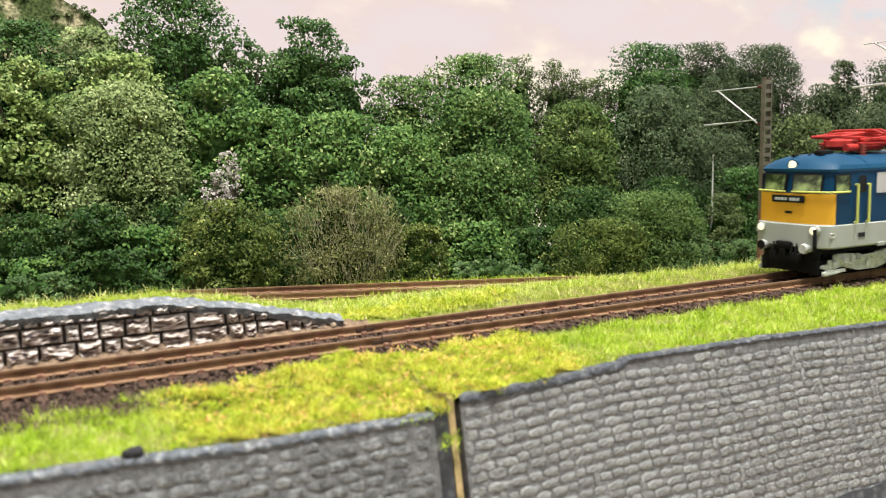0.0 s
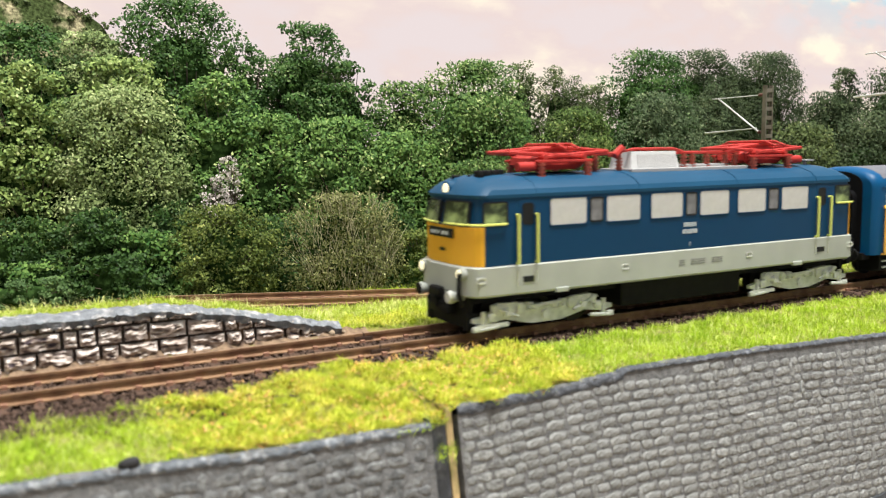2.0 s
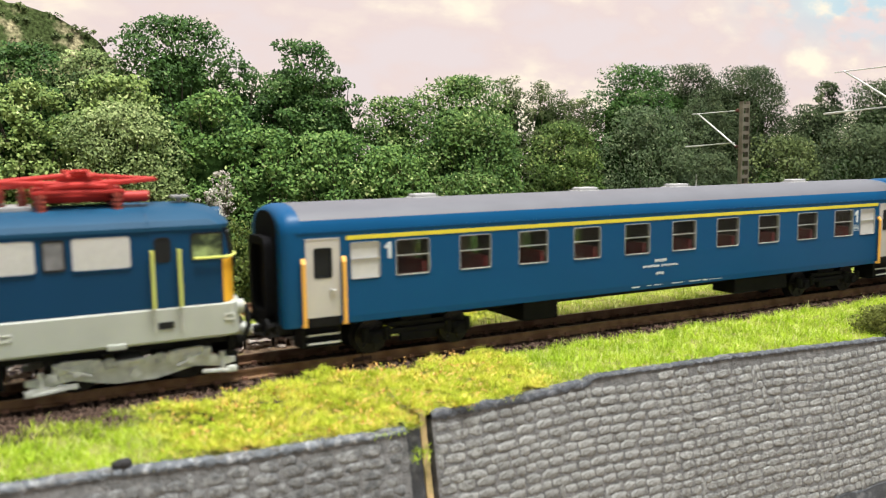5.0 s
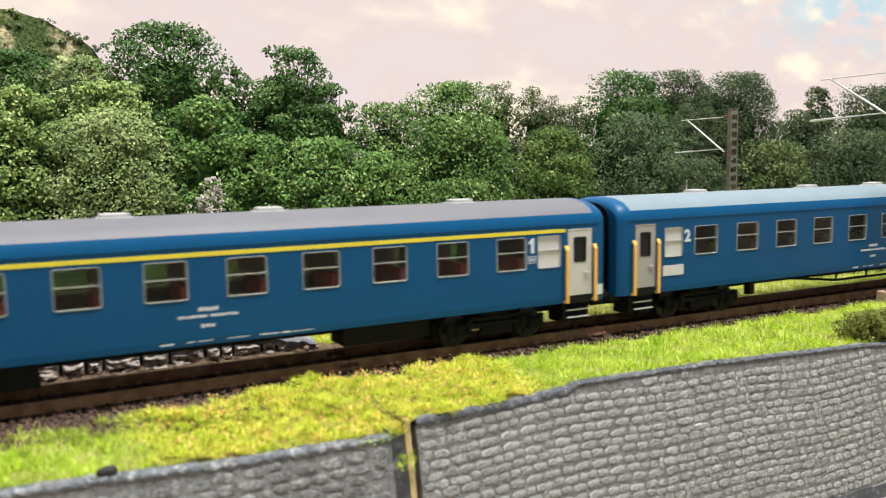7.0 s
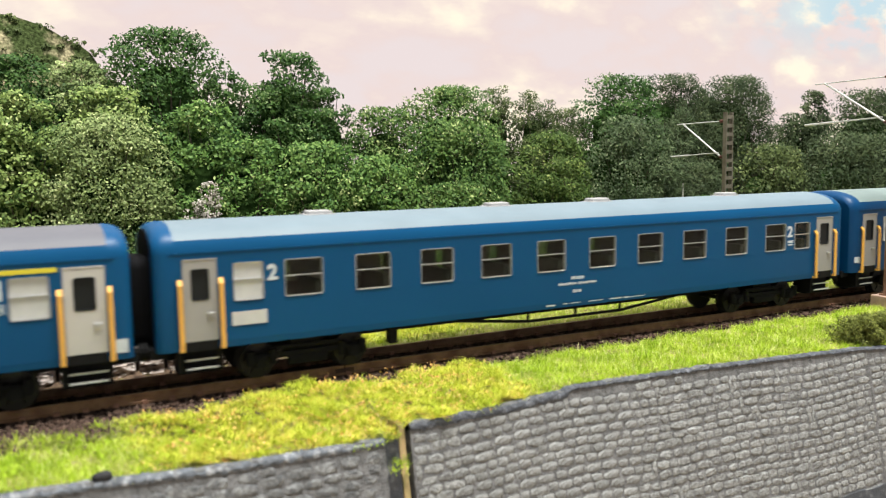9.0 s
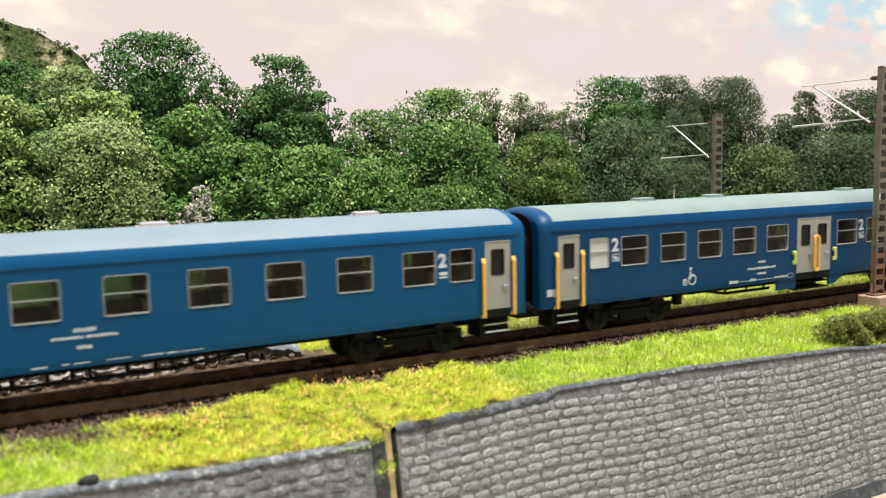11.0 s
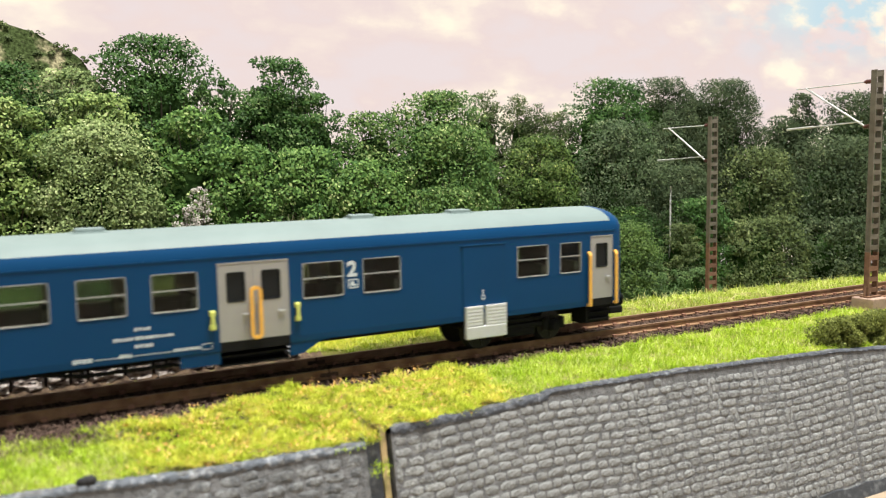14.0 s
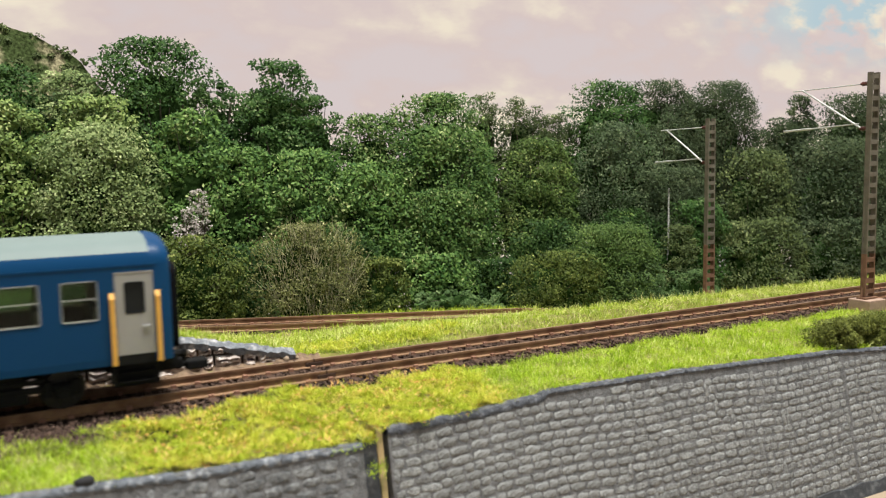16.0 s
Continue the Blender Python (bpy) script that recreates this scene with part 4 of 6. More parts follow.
def coach_window(coach, x0, x1, side, white=False, z0=24.3, z1=35.0, y=16.5):
    w, h = round(x1 - x0, 1), round(z1 - z0, 1)

    def make():
        bm = bmesh.new()
        ring_frame(bm, w + 0.1, h + 0.1, 0.9, 0.21, 0.4, -0.2)
        box(bm, -w / 2 + 0.1, w / 2 - 0.1, -0.1, 0.3, h * 0.04, h * 0.04 + 0.28)
        return data_of("window_frame", bm, M_alu, 35)

    f = share("window_frame", cached(("wf", w, h), make), coach, side_pose((x0 + x1) / 2, (z0 + z1) / 2, y, side))
    share("pane", pane_mesh(w, h, M_white if white else M_glass, white), f).visible_shadow = False


def coach_door(coach, x0, x1, side, material, y=16.5, label=""):
    w, h = round(x1 - x0, 1), 22.4

    def leaf():
        bm = bmesh.new()
        ww, wz0, wz1 = w * 0.27, 8.6 - 11.2 + 3, 19.6 - 11.2
        box(bm, -w / 2, -ww, -0.1, 0.5, -h / 2, h / 2)
        box(bm, ww, w / 2, -0.1, 0.5, -h / 2, h / 2)
        box(bm, -ww, ww, -0.1, 0.5, -h / 2, wz0)
        box(bm, -ww, ww, -0.1, 0.5, wz1, h / 2)
        box(bm, -w / 2 - 0.25, -w / 2, -0.22, 0.5, -h / 2, h / 2 + 0.3)
        box(bm, w / 2, w / 2 + 0.25, -0.22, 0.5, -h / 2, h / 2 + 0.3)
        box(bm, -w / 2, w / 2, -0.22, 0.5, h / 2, h / 2 + 0.3)
        return data_of("door", bm, material)

    def pane():
        bm = bmesh.new()
        ring_frame(bm, w * 0.54 + 0.3, 8.4 + 0.3, 0.7, 0.4, 0.4, -0.2)
        box(bm, -w * 0.25, w * 0.25, 0.25, 0.4, -4.1, 4.1)
        return data_of("door_window", bm, M_gasket)

    d = share("door", cached(("door", w, material.name), leaf), coach, side_pose((x0 + x1) / 2, 14.1 + h / 2, y, side))
    if label:
        d["label"] = label
    p = share("door_window", cached(("dwin", w), pane), d, pose(0, 0, (0.4 + 8.4) / 2 * MM))
    hb = cached("door_handle", lambda: data_of("handle", box(rod(bmesh.new(), (0, -0.5, 0), (1.6, -0.5, 0), 0.22, 6), -0.3, 0.3, -0.6, 0, -0.3, 0.3), M_alu))
    share("handle", hb, d, pose(w * 0.22 * MM, 0, -3.6 * MM))


def handrail(coach, x, side, z0, z1, material, y=16.5, wide=0.62):
    def make():
        bm = bmesh.new()
        box(bm, -wide, wide, -1.5, -0.8, z0, z1 - 1, 0.2)
        loft(bm, [[(-wide, -1.5, z1 - 1.2), (wide, -1.5, z1 - 1.2), (wide, -0.8, z1 - 1.2), (-wide, -0.8, z1 - 1.2)], [(-wide, -0.5, z1 + 0.4), (wide, -0.5, z1 + 0.4), (wide, 0.1, z1 + 0.2), (-wide, 0.1, z1 + 0.2)]])
        box(bm, -wide, wide, -1.2, 0.1, z0, z0 + 0.8)
        return data_of("handrail", bm, material)

    share("handrail", cached(("hr", z0, z1, material.name, wide), make), coach, side_pose(x, 0, y, side))["label"] = "orange handrail" if material == M_orange else "pale yellow handrail"


def steps(coach, x0, x1, side, edged=True):
    def make():
        bm = bmesh.new()
        w = x1 - x0
        for k, z in enumerate((6.2, 8.6, 11.0)):
            box(bm, -w / 2, w / 2, -0.2 + k * 0.4, 3, z, z + 0.35)
        return data_of("steps", bm, M_black)

    def edge():
        bm = bmesh.new()
        w = x1 - x0
        for k, z in enumerate((6.2, 8.6)):
            box(bm, -w / 2, w / 2, -0.35 + k * 0.4, -0.2 + k * 0.4, z - 0.1, z + 0.45)
        return data_of("step_edge", bm, M_step)

    if ("sblock", 0) not in CACHE:
        CACHE[("sblock", 0)] = data_of("step_box", box(box(bmesh.new(), -6.2, 6.2, 2.5, 9, 4.6, 12.0), -6.4, -5.4, 0, 4, 5.4, 11.8), M_black)
    share("step_box", CACHE[("sblock", 0)], coach, side_pose((x0 + x1) / 2, 0, 15.6, side))
    s = share("steps", cached(("steps", round(x1 - x0, 1)), make), coach, side_pose((x0 + x1) / 2, 0, 15.6, side))
    if edged:
        share("step_edge", cached(("sedge", round(x1 - x0, 1)), edge), s)


def side_panel(bm, xa, xb, za, zb, holes, y, thick):
    """A flat side with rectangular openings (x0, x1, z0, z1), with thickness."""
    xs = sorted({xa, xb, *[h[0] for h in holes], *[h[1] for h in holes]})
    zs = sorted({za, zb, *[h[2] for h in holes], *[h[3] for h in holes]})
    grid = {}
    faces = []

    def vert(x, z):
        if (x, z) not in grid:
            grid[(x, z)] = bm.verts.new(Vector((x, y, z)) * MM)
        return grid[(x, z)]

    for x0, x1 in zip(xs, xs[1:]):
        for z0, z1 in zip(zs, zs[1:]):
            xm, zm = (x0 + x1) / 2, (z0 + z1) / 2
            if not any(h[0] < xm < h[1] and h[2] < zm < h[3] for h in holes):
                faces.append(bm.faces.new((vert(x0, z0), vert(x1, z0), vert(x1, z1), vert(x0, z1))))
    ex = bmesh.ops.extrude_face_region(bm, geom=faces)["geom"]
    for g in ex:
        if isinstance(g, bmesh.types.BMVert):
            g.co.y += thick * MM


def build_coach(label, length, windows, doors, roof_mat, body_mat, extra=None, hood=7.0, doubles=(), door_mats=(M_doorwhite, M_doorwhite), seat_mat=M_seat_green, seat_label="dark green seats behind the windows", edged_steps=True, vents=(), vent_mat=M_roofgrey):
    """windows: (x0, x1, white). The front end is x = 0."""
    coach = thing("passenger_coach", label, "passenger coach", "coaches of the train")
    L = length
    holes = [(a, b, 24.3, 35.0) for a, b, _ in windows] + [(a, b, 14.1, 36.5) for a, b in doors] + [(a, b, 14.1, 36.5) for a, b in doubles]
    bm = bmesh.new()
    for s in (-1, 1):
        side_panel(bm, hood - 1.5, L - hood + 1.5, 13.5, 38.4, holes, s * 16.5, -s * 0.8)
        loft(bm, [[(x, s * 16.38, 11.6), (x, s * 16.5, 13.5), (x, s * 15.7, 13.5), (x, s * 15.5, 11.6)] for x in (hood - 1.5, L - hood + 1.5)])
        loft(bm, [[(x, s * 16.5, 38.4), (x, s * 16.35, 40.2), (x, s * 15.6, 41.9), (x, s * 14.8, 41.6), (x, s * 15.6, 40), (x, s * 15.7, 38.4)] for x in (hood - 1.5, L - hood + 1.5)])
    full = [(-y, z) for y, z in BODY] + [(-y, z) for y, z in ROOF[1:]] + [(y, z) for y, z in ROOF[-2::-1]] + [(y, z) for y, z in BODY[-2::-1]]
    for e, sgn in ((0.0, 1), (L, -1)):
        rings = []
        for d, k, drop in ((0.0, 0.90, 2.2), (0.7, 0.955, 1.1), (1.8, 0.985, 0.4), (3.5, 1.0, 0.0), (hood - 1.5, 1.0, 0.0)):
            rings.append([(e + sgn * d, y * k, z - drop * max(0, (z - 36) / 10)) for y, z in full])
        loft(bm, rings)
    part("body", bm, body_mat, coach, "", 32)
    bm = bmesh.new()
    prof = [(-y, z + 0.02) for y, z in ROOF] + [(y, z + 0.02) for y, z in ROOF[-2::-1]]
    low = [(y * 0.97, z - 0.7) for y, z in prof[::-1]]
    along(bm, prof + low, hood - 1.6, L - hood + 1.6)
    part("roof", bm, roof_mat, coach, "", 40)
    bm = bmesh.new()
    for s in (-1, 1):
        box(bm, hood - 3, L - hood + 3, s * 16.5 - 0.18, s * 16.5 + 0.18, 38.3, 38.7)
    part("gutter", bm, body_mat, coach)
    for x in vents:
        bm = bmesh.new()
        box(bm, x - 4, x + 4, -2.6, 2.6, 45.9, 47.7, 0.6)
        box(bm, x - 4.8, x + 4.8, -3.2, 3.2, 45.7, 46.7, 0.3)
        part("roof_vent", bm, vent_mat, coach, "pale roof ventilator", 40)
    bm = bmesh.new()
    for s in (-1, 1):
        side_panel(bm, hood, L - hood, 14.0, 38.0, [(a + 0.2, b - 0.2, 24.5, 34.8) for a, b, _ in windows], s * 15.5, -s * 0.3)
    box(bm, hood, L - hood, -15.2, 15.2, 38.0, 38.4)
    part("lining", bm, M_lining, coach, "beige inner lining")
    # floor, compartment walls and seats
    bm = bmesh.new()
    box(bm, 6, L - 6, -15.2, 15.2, 12.2, 14.0)
    box(bm, 6, L - 6, 4.4, 4.9, 14, 25.6)
    for a, b, _ in windows:
        box(bm, a - 3.4, a - 2.9, -15.2, 4.4, 14, 34)
    part("interior", bm, M_inside, coach, "dark interior")
    bm = bmesh.new()
    for a, b, wh in windows:
        if not wh:
            box(bm, a - 2.2, a + 2.6, -14.5, 3.8, 14, 19, 0.6)
            box(bm, a - 2.6, a - 0.8, -14.5, 3.8, 16, 27.5, 0.6)
            box(bm, b - 2.2, b + 2.6, -14.5, 3.8, 14, 19, 0.6)
            box(bm, b - 1.6, b + 0.4, -14.5, 3.8, 16, 28.0, 0.6)
    part("seats", bm, seat_mat, coach, seat_label, 40)
    for side in (-1, 1):
        for a, b, wh in windows:
            coach_window(coach, a, b, side, wh)
        for i, (a, b) in enumerate(doors):
            coach_door(coach, a, b, side, door_mats[i])
            handrail(coach, a - 1.2, side, 11.6, 31.0, M_orange)
            handrail(coach, b + 1.2, side, 11.6, 31.0, M_orange)
            steps(coach, a, b, side, edged_steps or i == 0)
            # Flat black plate in place of the shaded recess under each door.
            recess_plate = part("door_sill", box(bmesh.new(), a - 0.1, b + 0.1, side * 16.2 - 0.42, side * 16.2 + 0.42, 11.4, 14.1), M_black, coach, "black plate standing in for the shaded recess below the door")
    # underframe
    bm = bmesh.new()
    box(bm, 3, L - 3, -9, 9, 9.4, 12.3)
    box(bm, 24, L - 24, -2, 2, 7.5, 9.5)
    for e, sgn in ((0, -1), (L, 1)):
        box(bm, e - 1.5 if sgn < 0 else e - 3, e + 3 if sgn < 0 else e + 1.5, -13, 13, 9.6, 12.2)
        for s in (-1, 1):
            rod(bm, (e, s * 10, 11.6), (e + sgn * 3.2, s * 10, 11.6), 1.1, 8)
            rod(bm, (e + sgn * 3.2, s * 10, 11.6), (e + sgn * 4.0, s * 10, 11.6), 2.5, 12)
        rod(bm, (e, 0, 9.5), (e + sgn * 4.6, 0, 9.5), 1.2, 6)
    part("underframe", bm, M_black, coach, "black underframe")
    for e, sgn in ((0, -1), (L, 1)):
        bm = bmesh.new()
        box(bm, e - 0.4, e + 0.4, -6, 6, 13, 35)
        # Black plate over the middle of the body-coloured coach end.
        wall = [(y * 0.66, z - 1.8 * max(0, (z - 36) / 10)) for y, z in full]
        part("end_wall", loft(bmesh.new(), [[(e + q, y, z) for y, z in wall] for q in (-0.25, 0.25)]), M_bellows, coach, "black plate over the middle of the coach end")
        gang = part("gangway_door", bm, M_bellows, coach, "dark gangway door")
        for k in range(3):
            d = e + sgn * (0.5 + k * 1.0)
            ro, ri = [(x, z + 25) for x, z in rounded(17.4, 24.4, 3)], [(x, z + 25) for x, z in rounded(12.2, 19.4, 1.5)]
            bm = bmesh.new()
            rows = [[(d + q, y, z) for y, z in r] for r, q in ((ro, -0.45), (ro, 0.45), (ri, 0.3), (ri, -0.3), (ro, -0.45))]
            loft(bm, rows, caps=False)
            part("bellows_fold", bm, M_bellows, gang, "black rubber bellows fold", 50)
    bars(coach, "sole_mark", [(q, q + 1.0, 12.7, 13.2) for q in (33, 48, 62, L - 70, L - 54, L - 36)], 16.3, "small white marks")
    coach_bogie(coach, 43)
    coach_bogie(coach, L - 43)
    if extra:
        extra(coach)
    return coach


def marks(x0, x1, z0, z1, wide=0.75, gap=0.3):
    """A row of small bars in place of unreadable characters."""
    n = max(int((x1 - x0 + gap) / (wide + gap)), 1)
    step = (x1 - x0 + gap) / n
    return [(x0 + k * step, x0 + (k + 1) * step - gap, z0 + (0.12 if k % 3 == 1 else 0.0), z1 - (0.1 if k % 4 == 2 else 0.0)) for k in range(n)]


def plates(coach, x, y=16.52):
    """Unreadable white print on the lower side."""
    bars(coach, "number_print", marks(x - 8, x - 0.5, 19.2, 20.0) + marks(x + 0.5, x + 8, 19.2, 20.0) + marks(x - 2.6, x + 2.6, 20.9, 22.0) + marks(x - 2, x + 1.5, 16.4, 17.4), y, "small white printed number lines")
    bars(coach, "data_print", [(x - 13, x - 9.5, 12.4, 14.4), (x - 6, x - 4, 12.6, 13.1), (x - 3, x + 1, 12.6, 14.4), (x + 5, x + 11, 12.6, 13.0), (x + 14, x + 19.5, 12.5, 13.5), (x + 20.5, x + 23, 12.4, 14.4), (x + 23.5, x + 30, 12.5, 12.7), (x + 23.5, x + 30, 14.2, 14.4), (x + 29.8, x + 30, 12.5, 14.4)], y - 0.12, "small white data panel")


def coach_first_extra(coach):
    bm = bmesh.new()
    box(bm, 19.0, 257.5, -16.62, -16.3, 35.9, 37.1)
    box(bm, 19.0, 257.5, 16.3, 16.62, 35.9, 37.1)
    part("yellow_stripe", bm, M_stripe, coach, "yellow first class stripe")
    for x in (30.9, 242.6):
        bm = bmesh.new()
        loft(bm, [[(x + 1.1, y, 29.6), (x + 2.3, y, 29.6), (x + 2.3, y, 34.6), (x + 1.5, y, 34.6), (x, y, 33.2), (x + 0.5, y, 32.5), (x + 1.1, y, 33.0)] for y in (-16.58, -16.4)])
        part("figure_one", bm, M_print, coach, "white figure one")
    bars(coach, "seat_sign", [(242.4, 245.4, 26.2, 26.4), (242.4, 245.4, 28.4, 28.6), (242.4, 242.6, 26.2, 28.6), (245.2, 245.4, 26.2, 28.6), (243.0, 243.7, 26.8, 28.0), (244.1, 244.8, 26.8, 28.0)], 16.52, "small white framed sign")
    plates(coach, 138)
    bm = bmesh.new()
    box(bm, 82, 96, -13, 13, 4.6, 11, 0.4)
    part("battery_box", bm, M_black, coach, "black underfloor box")
    bm = bmesh.new()
    box(bm, 178, 207, -13.5, -2, 5.2, 11, 0.4)
    part("equipment_box", bm, M_black, coach, "long black underfloor box")
    bars(coach, "end_sign", [(270.5, 273.5, 13.4, 17.0)], 16.5, "small pale sign")


def coach_second_extra(coach):
    lettering("2", 6.0, coach, 30.6, 29.6, 16.55, M_print, "white figure two")
    lettering("2", 6.0, coach, 244.4, 29.6, 16.55, M_print, "white figure two")
    bars(coach, "seat_sign", [(244.8, 247.6, 27.0, 28.0), (244.8, 247.6, 26.0, 26.6)], 16.52, "small white sign")
    bars(coach, "route_board", [(20.2, 30.2, 17.4, 21.2)], 16.6, "white route board", M_white)
    plates(coach, 139.6)
    for s in (-1, 1):
        bm = bmesh.new()
        for xa, za, xb, zb in ((92, 10.5, 122, 7.2), (122, 7.2, 162, 7.2), (162, 7.2, 192, 10.5)):
            rod(bm, (xa, s * 12, za), (xb, s * 12, zb), 0.55, 6)
        for x in (122, 142, 162):
            rod(bm, (x, s * 12, 7.2), (x, s * 12, 11.5), 0.5, 6)
        part("truss_rod", bm, M_black, coach, "thin black truss")
    bm = bmesh.new()
    box(bm, 70, 73, -12, -9, 5.5, 10.5, 0.3)
    part("valve_box", bm, M_black, coach)


def coach_tail_extra(coach):
    bm = bmesh.new()
    rod(bm, (262, 0, 7.6), (284, 0, 6.0), 1.1, 8)
    box(bm, 272, 280, -3.4, 3.4, 5.4, 8.4, 0.5)
    box(bm, 281, 287.5, -2.4, 2.4, 4.4, 7.2, 0.5)
    part("coupling", bm, M_black, coach, "black hook coupling")
    # double leaf doors
    for side in (-1, 1):
        coach_door(coach, 128.4, 138.1, side, M_doorgrey)
        coach_door(coach, 138.5, 148.6, side, M_doorgrey)
    bm = bmesh.new()
    ring_frame(bm, 3.6, 15.5, 1.7, 1.0, -1.2, -1.9)
    ob = part("handrail", bm, M_orange, coach, "orange loop handrail")
    ob.matrix_local = side_pose(138.6, 22, 16.5, -1)
    for x in (126.2, 151.2):
        bm = bmesh.new()
        for z in (18.0, 22.0):
            box(bm, x - 0.85, x + 0.85, -17.5, -16.5, z, z + 1.6, 0.25)
        box(bm, x - 0.5, x + 0.5, -17.9, -17.2, 18.2, 23.4, 0.2)
        part("grab_handle", bm, M_rail_yellow, coach, "yellow-green grab handle")
    # deep skirt below the double doors
    for y in (-16.2, 15.4):
        part("skirt", box(bmesh.new(), 117, 128.2, y, y + 0.8, 7.8, 12), M_coachblue_dark, coach, "blue stepped skirt")
        shape = [(148.8, 12.5), (148.8, 7.6), (153, 8.0), (158.5, 11.2), (170, 12.5)]
        part("skirt", loft(bmesh.new(), [[(x, q, z) for x, z in shape] for q in (y, y + 0.8)]), M_coachblue_dark, coach, "blue stepped skirt")
    bm = bmesh.new()
    for z in (6.8, 9.4, 12.0):
        box(bm, 128.2, 148.8, -16.0, -9, z, z + 0.5)
    box(bm, 128.2, 148.8, -10, -9, 6.8, 14)
    # Black plate across the doorway foot, standing in for a shaded recess.
    box(bm, 128.3, 148.7, -16.62, -15.9, 11.2, 14.1)
    part("door_step", bm, M_black, coach)
    for s in (-1, 1):
        bm = bmesh.new()
        for xa, za, xb, zb in ((78, 10.8, 92, 8.4), (92, 8.4, 117, 8.4)):
            rod(bm, (xa, s * 12, za), (xb, s * 12, zb), 0.6, 6)
        for x in (92, 104, 114):
            rod(bm, (x, s * 12, 8.4), (x, s * 12, 11.8), 0.5, 6)
        part("truss_rod", bm, M_black, coach, "thin black truss")
    part("valve_box", box(bmesh.new(), 66, 69, -12, -9, 6.2, 10.5, 0.3), M_black, coach)
    # sliding luggage door, plain lift cover
    bm = bmesh.new()
    box(bm, 207.9, 223.3, -16.75, -16.3, 14, 36.4, 0.1)
    sliding = part("luggage_door", bm, M_coachblue_dark, coach, "blue sliding luggage door")
    # Darker blue strips paint the shaded gap at each side of the door.
    part("door_gap", box(bmesh.new(), 207.5, 207.9, -16.56, -16.2, 14, 36.6), M_blue, sliding, "darker blue strip standing in for shade in the door gap")
    part("door_gap", box(bmesh.new(), 223.3, 223.6, -16.56, -16.2, 14, 36.6), M_blue, sliding, "darker blue strip standing in for shade in the door gap")
    part("door_rail", box(bmesh.new(), 207, 224.2, -16.9, -16.3, 36.4, 36.8, 0.1), M_blue, sliding, "blue sliding rail")
    cover = part("lift_cover", box(bmesh.new(), 208.3, 224.0, -17.9, -16.0, 5.4, 9.6, 0.3), M_white, coach, "white lift cover")
    for x0, x1 in ((208.3, 214.8), (216.0, 224.0)):
        wave = [(-17.75 - 0.05 * (k % 2), 9.6 + 0.56 * k) for k in range(13)]
        bm = along(bmesh.new(), wave + [(-16.4, 16.3), (-16.4, 9.6)], x0, x1)
        part("cover_panel", bm, M_white, cover, "white ribbed cover panel")
    lettering("2", 6.4, coach, 30.4, 30.0, 16.55, M_print, "white figure two")
    lettering("2", 6.4, coach, 167.4, 30.0, 16.55, M_print, "white figure two")
    for x in (30.6, 167.6):
        bars(coach, "seat_sign", [(x, x + 3.4, 26.2, 26.5), (x, x + 3.4, 28.7, 29.0), (x, x + 0.3, 26.2, 29.0), (x + 3.1, x + 3.4, 26.2, 29.0), (x + 0.8, x + 2.0, 26.9, 28.3), (x + 1.9, x + 2.7, 26.8, 27.4)], 16.52, "small white framed sign")
    bars(coach, "end_sign", [(2.2, 4.6, 16.0, 18.4), (5.0, 5.6, 15.6, 18.4)], 16.5, "small pale sign")
    # wheelchair sign
    bm = bmesh.new()
    ring_frame(bm, 5.6, 5.4, 2.6, 0.6, 0.1, -0.05)
    box(bm, -1.6, -0.6, -0.05, 0.1, 0.5, 4.0)
    box(bm, -1.6, 1.4, -0.05, 0.1, 1.6, 2.3)
    box(bm, -1.8, -0.3, -0.05, 0.1, 4.6, 6.0)
    box(bm, -6.4, -5.6, -0.05, 0.1, -2.6, 0.4)
    box(bm, -6.4, -4.2, -0.05, 0.1, -0.2, 0.6)
    box(bm, -4.6, -3.8, -0.05, 0.1, -2.6, 0.2)
    ob = part("wheelchair_sign", bm, M_print, coach, "white wheelchair symbol")
    ob.matrix_local = side_pose(69.6, 16.4, 16.52, -1) @ Matrix.Diagonal((0.72, 1, 0.78, 1))
    bm = bmesh.new()
    ring_frame(bm, 1.6, 1.6, 0.7, 0.3, 0.1, -0.05)
    box(bm, -0.4, 0.1, -0.05, 0.1, 0.6, 2.6)
    ob = part("wheelchair_sign", bm, M_print, coach, "small white wheelchair symbol")
    ob.matrix_local = side_pose(215.5, 19.0, 16.8, -1)
    bars(coach, "number_print", marks(105.3, 109.4, 20.0, 20.9) + marks(99.8, 104.8, 17.5, 18.4, 0.6) + marks(105.4, 110.2, 17.5, 18.5) + marks(110.6, 115.4, 17.6, 18.4, 0.6) + marks(105.2, 109.8, 15.3, 16.3), 16.52, "small white printed number lines")
    bars(coach, "data_print", marks(89.5, 94.2, 12.8, 14.0, 0.9, 0.2) + [(94.8, 115.4, 13.15, 13.32)] + marks(101.1, 104.2, 12.9, 14.0) + marks(115.5, 122.6, 13.0, 13.9) + [(123.0, 126.0, 12.6, 12.75), (123.0, 126.0, 14.25, 14.4), (123.0, 123.15, 12.6, 14.4), (125.85, 126.0, 12.6, 14.4)], 16.46, "small white data panel")


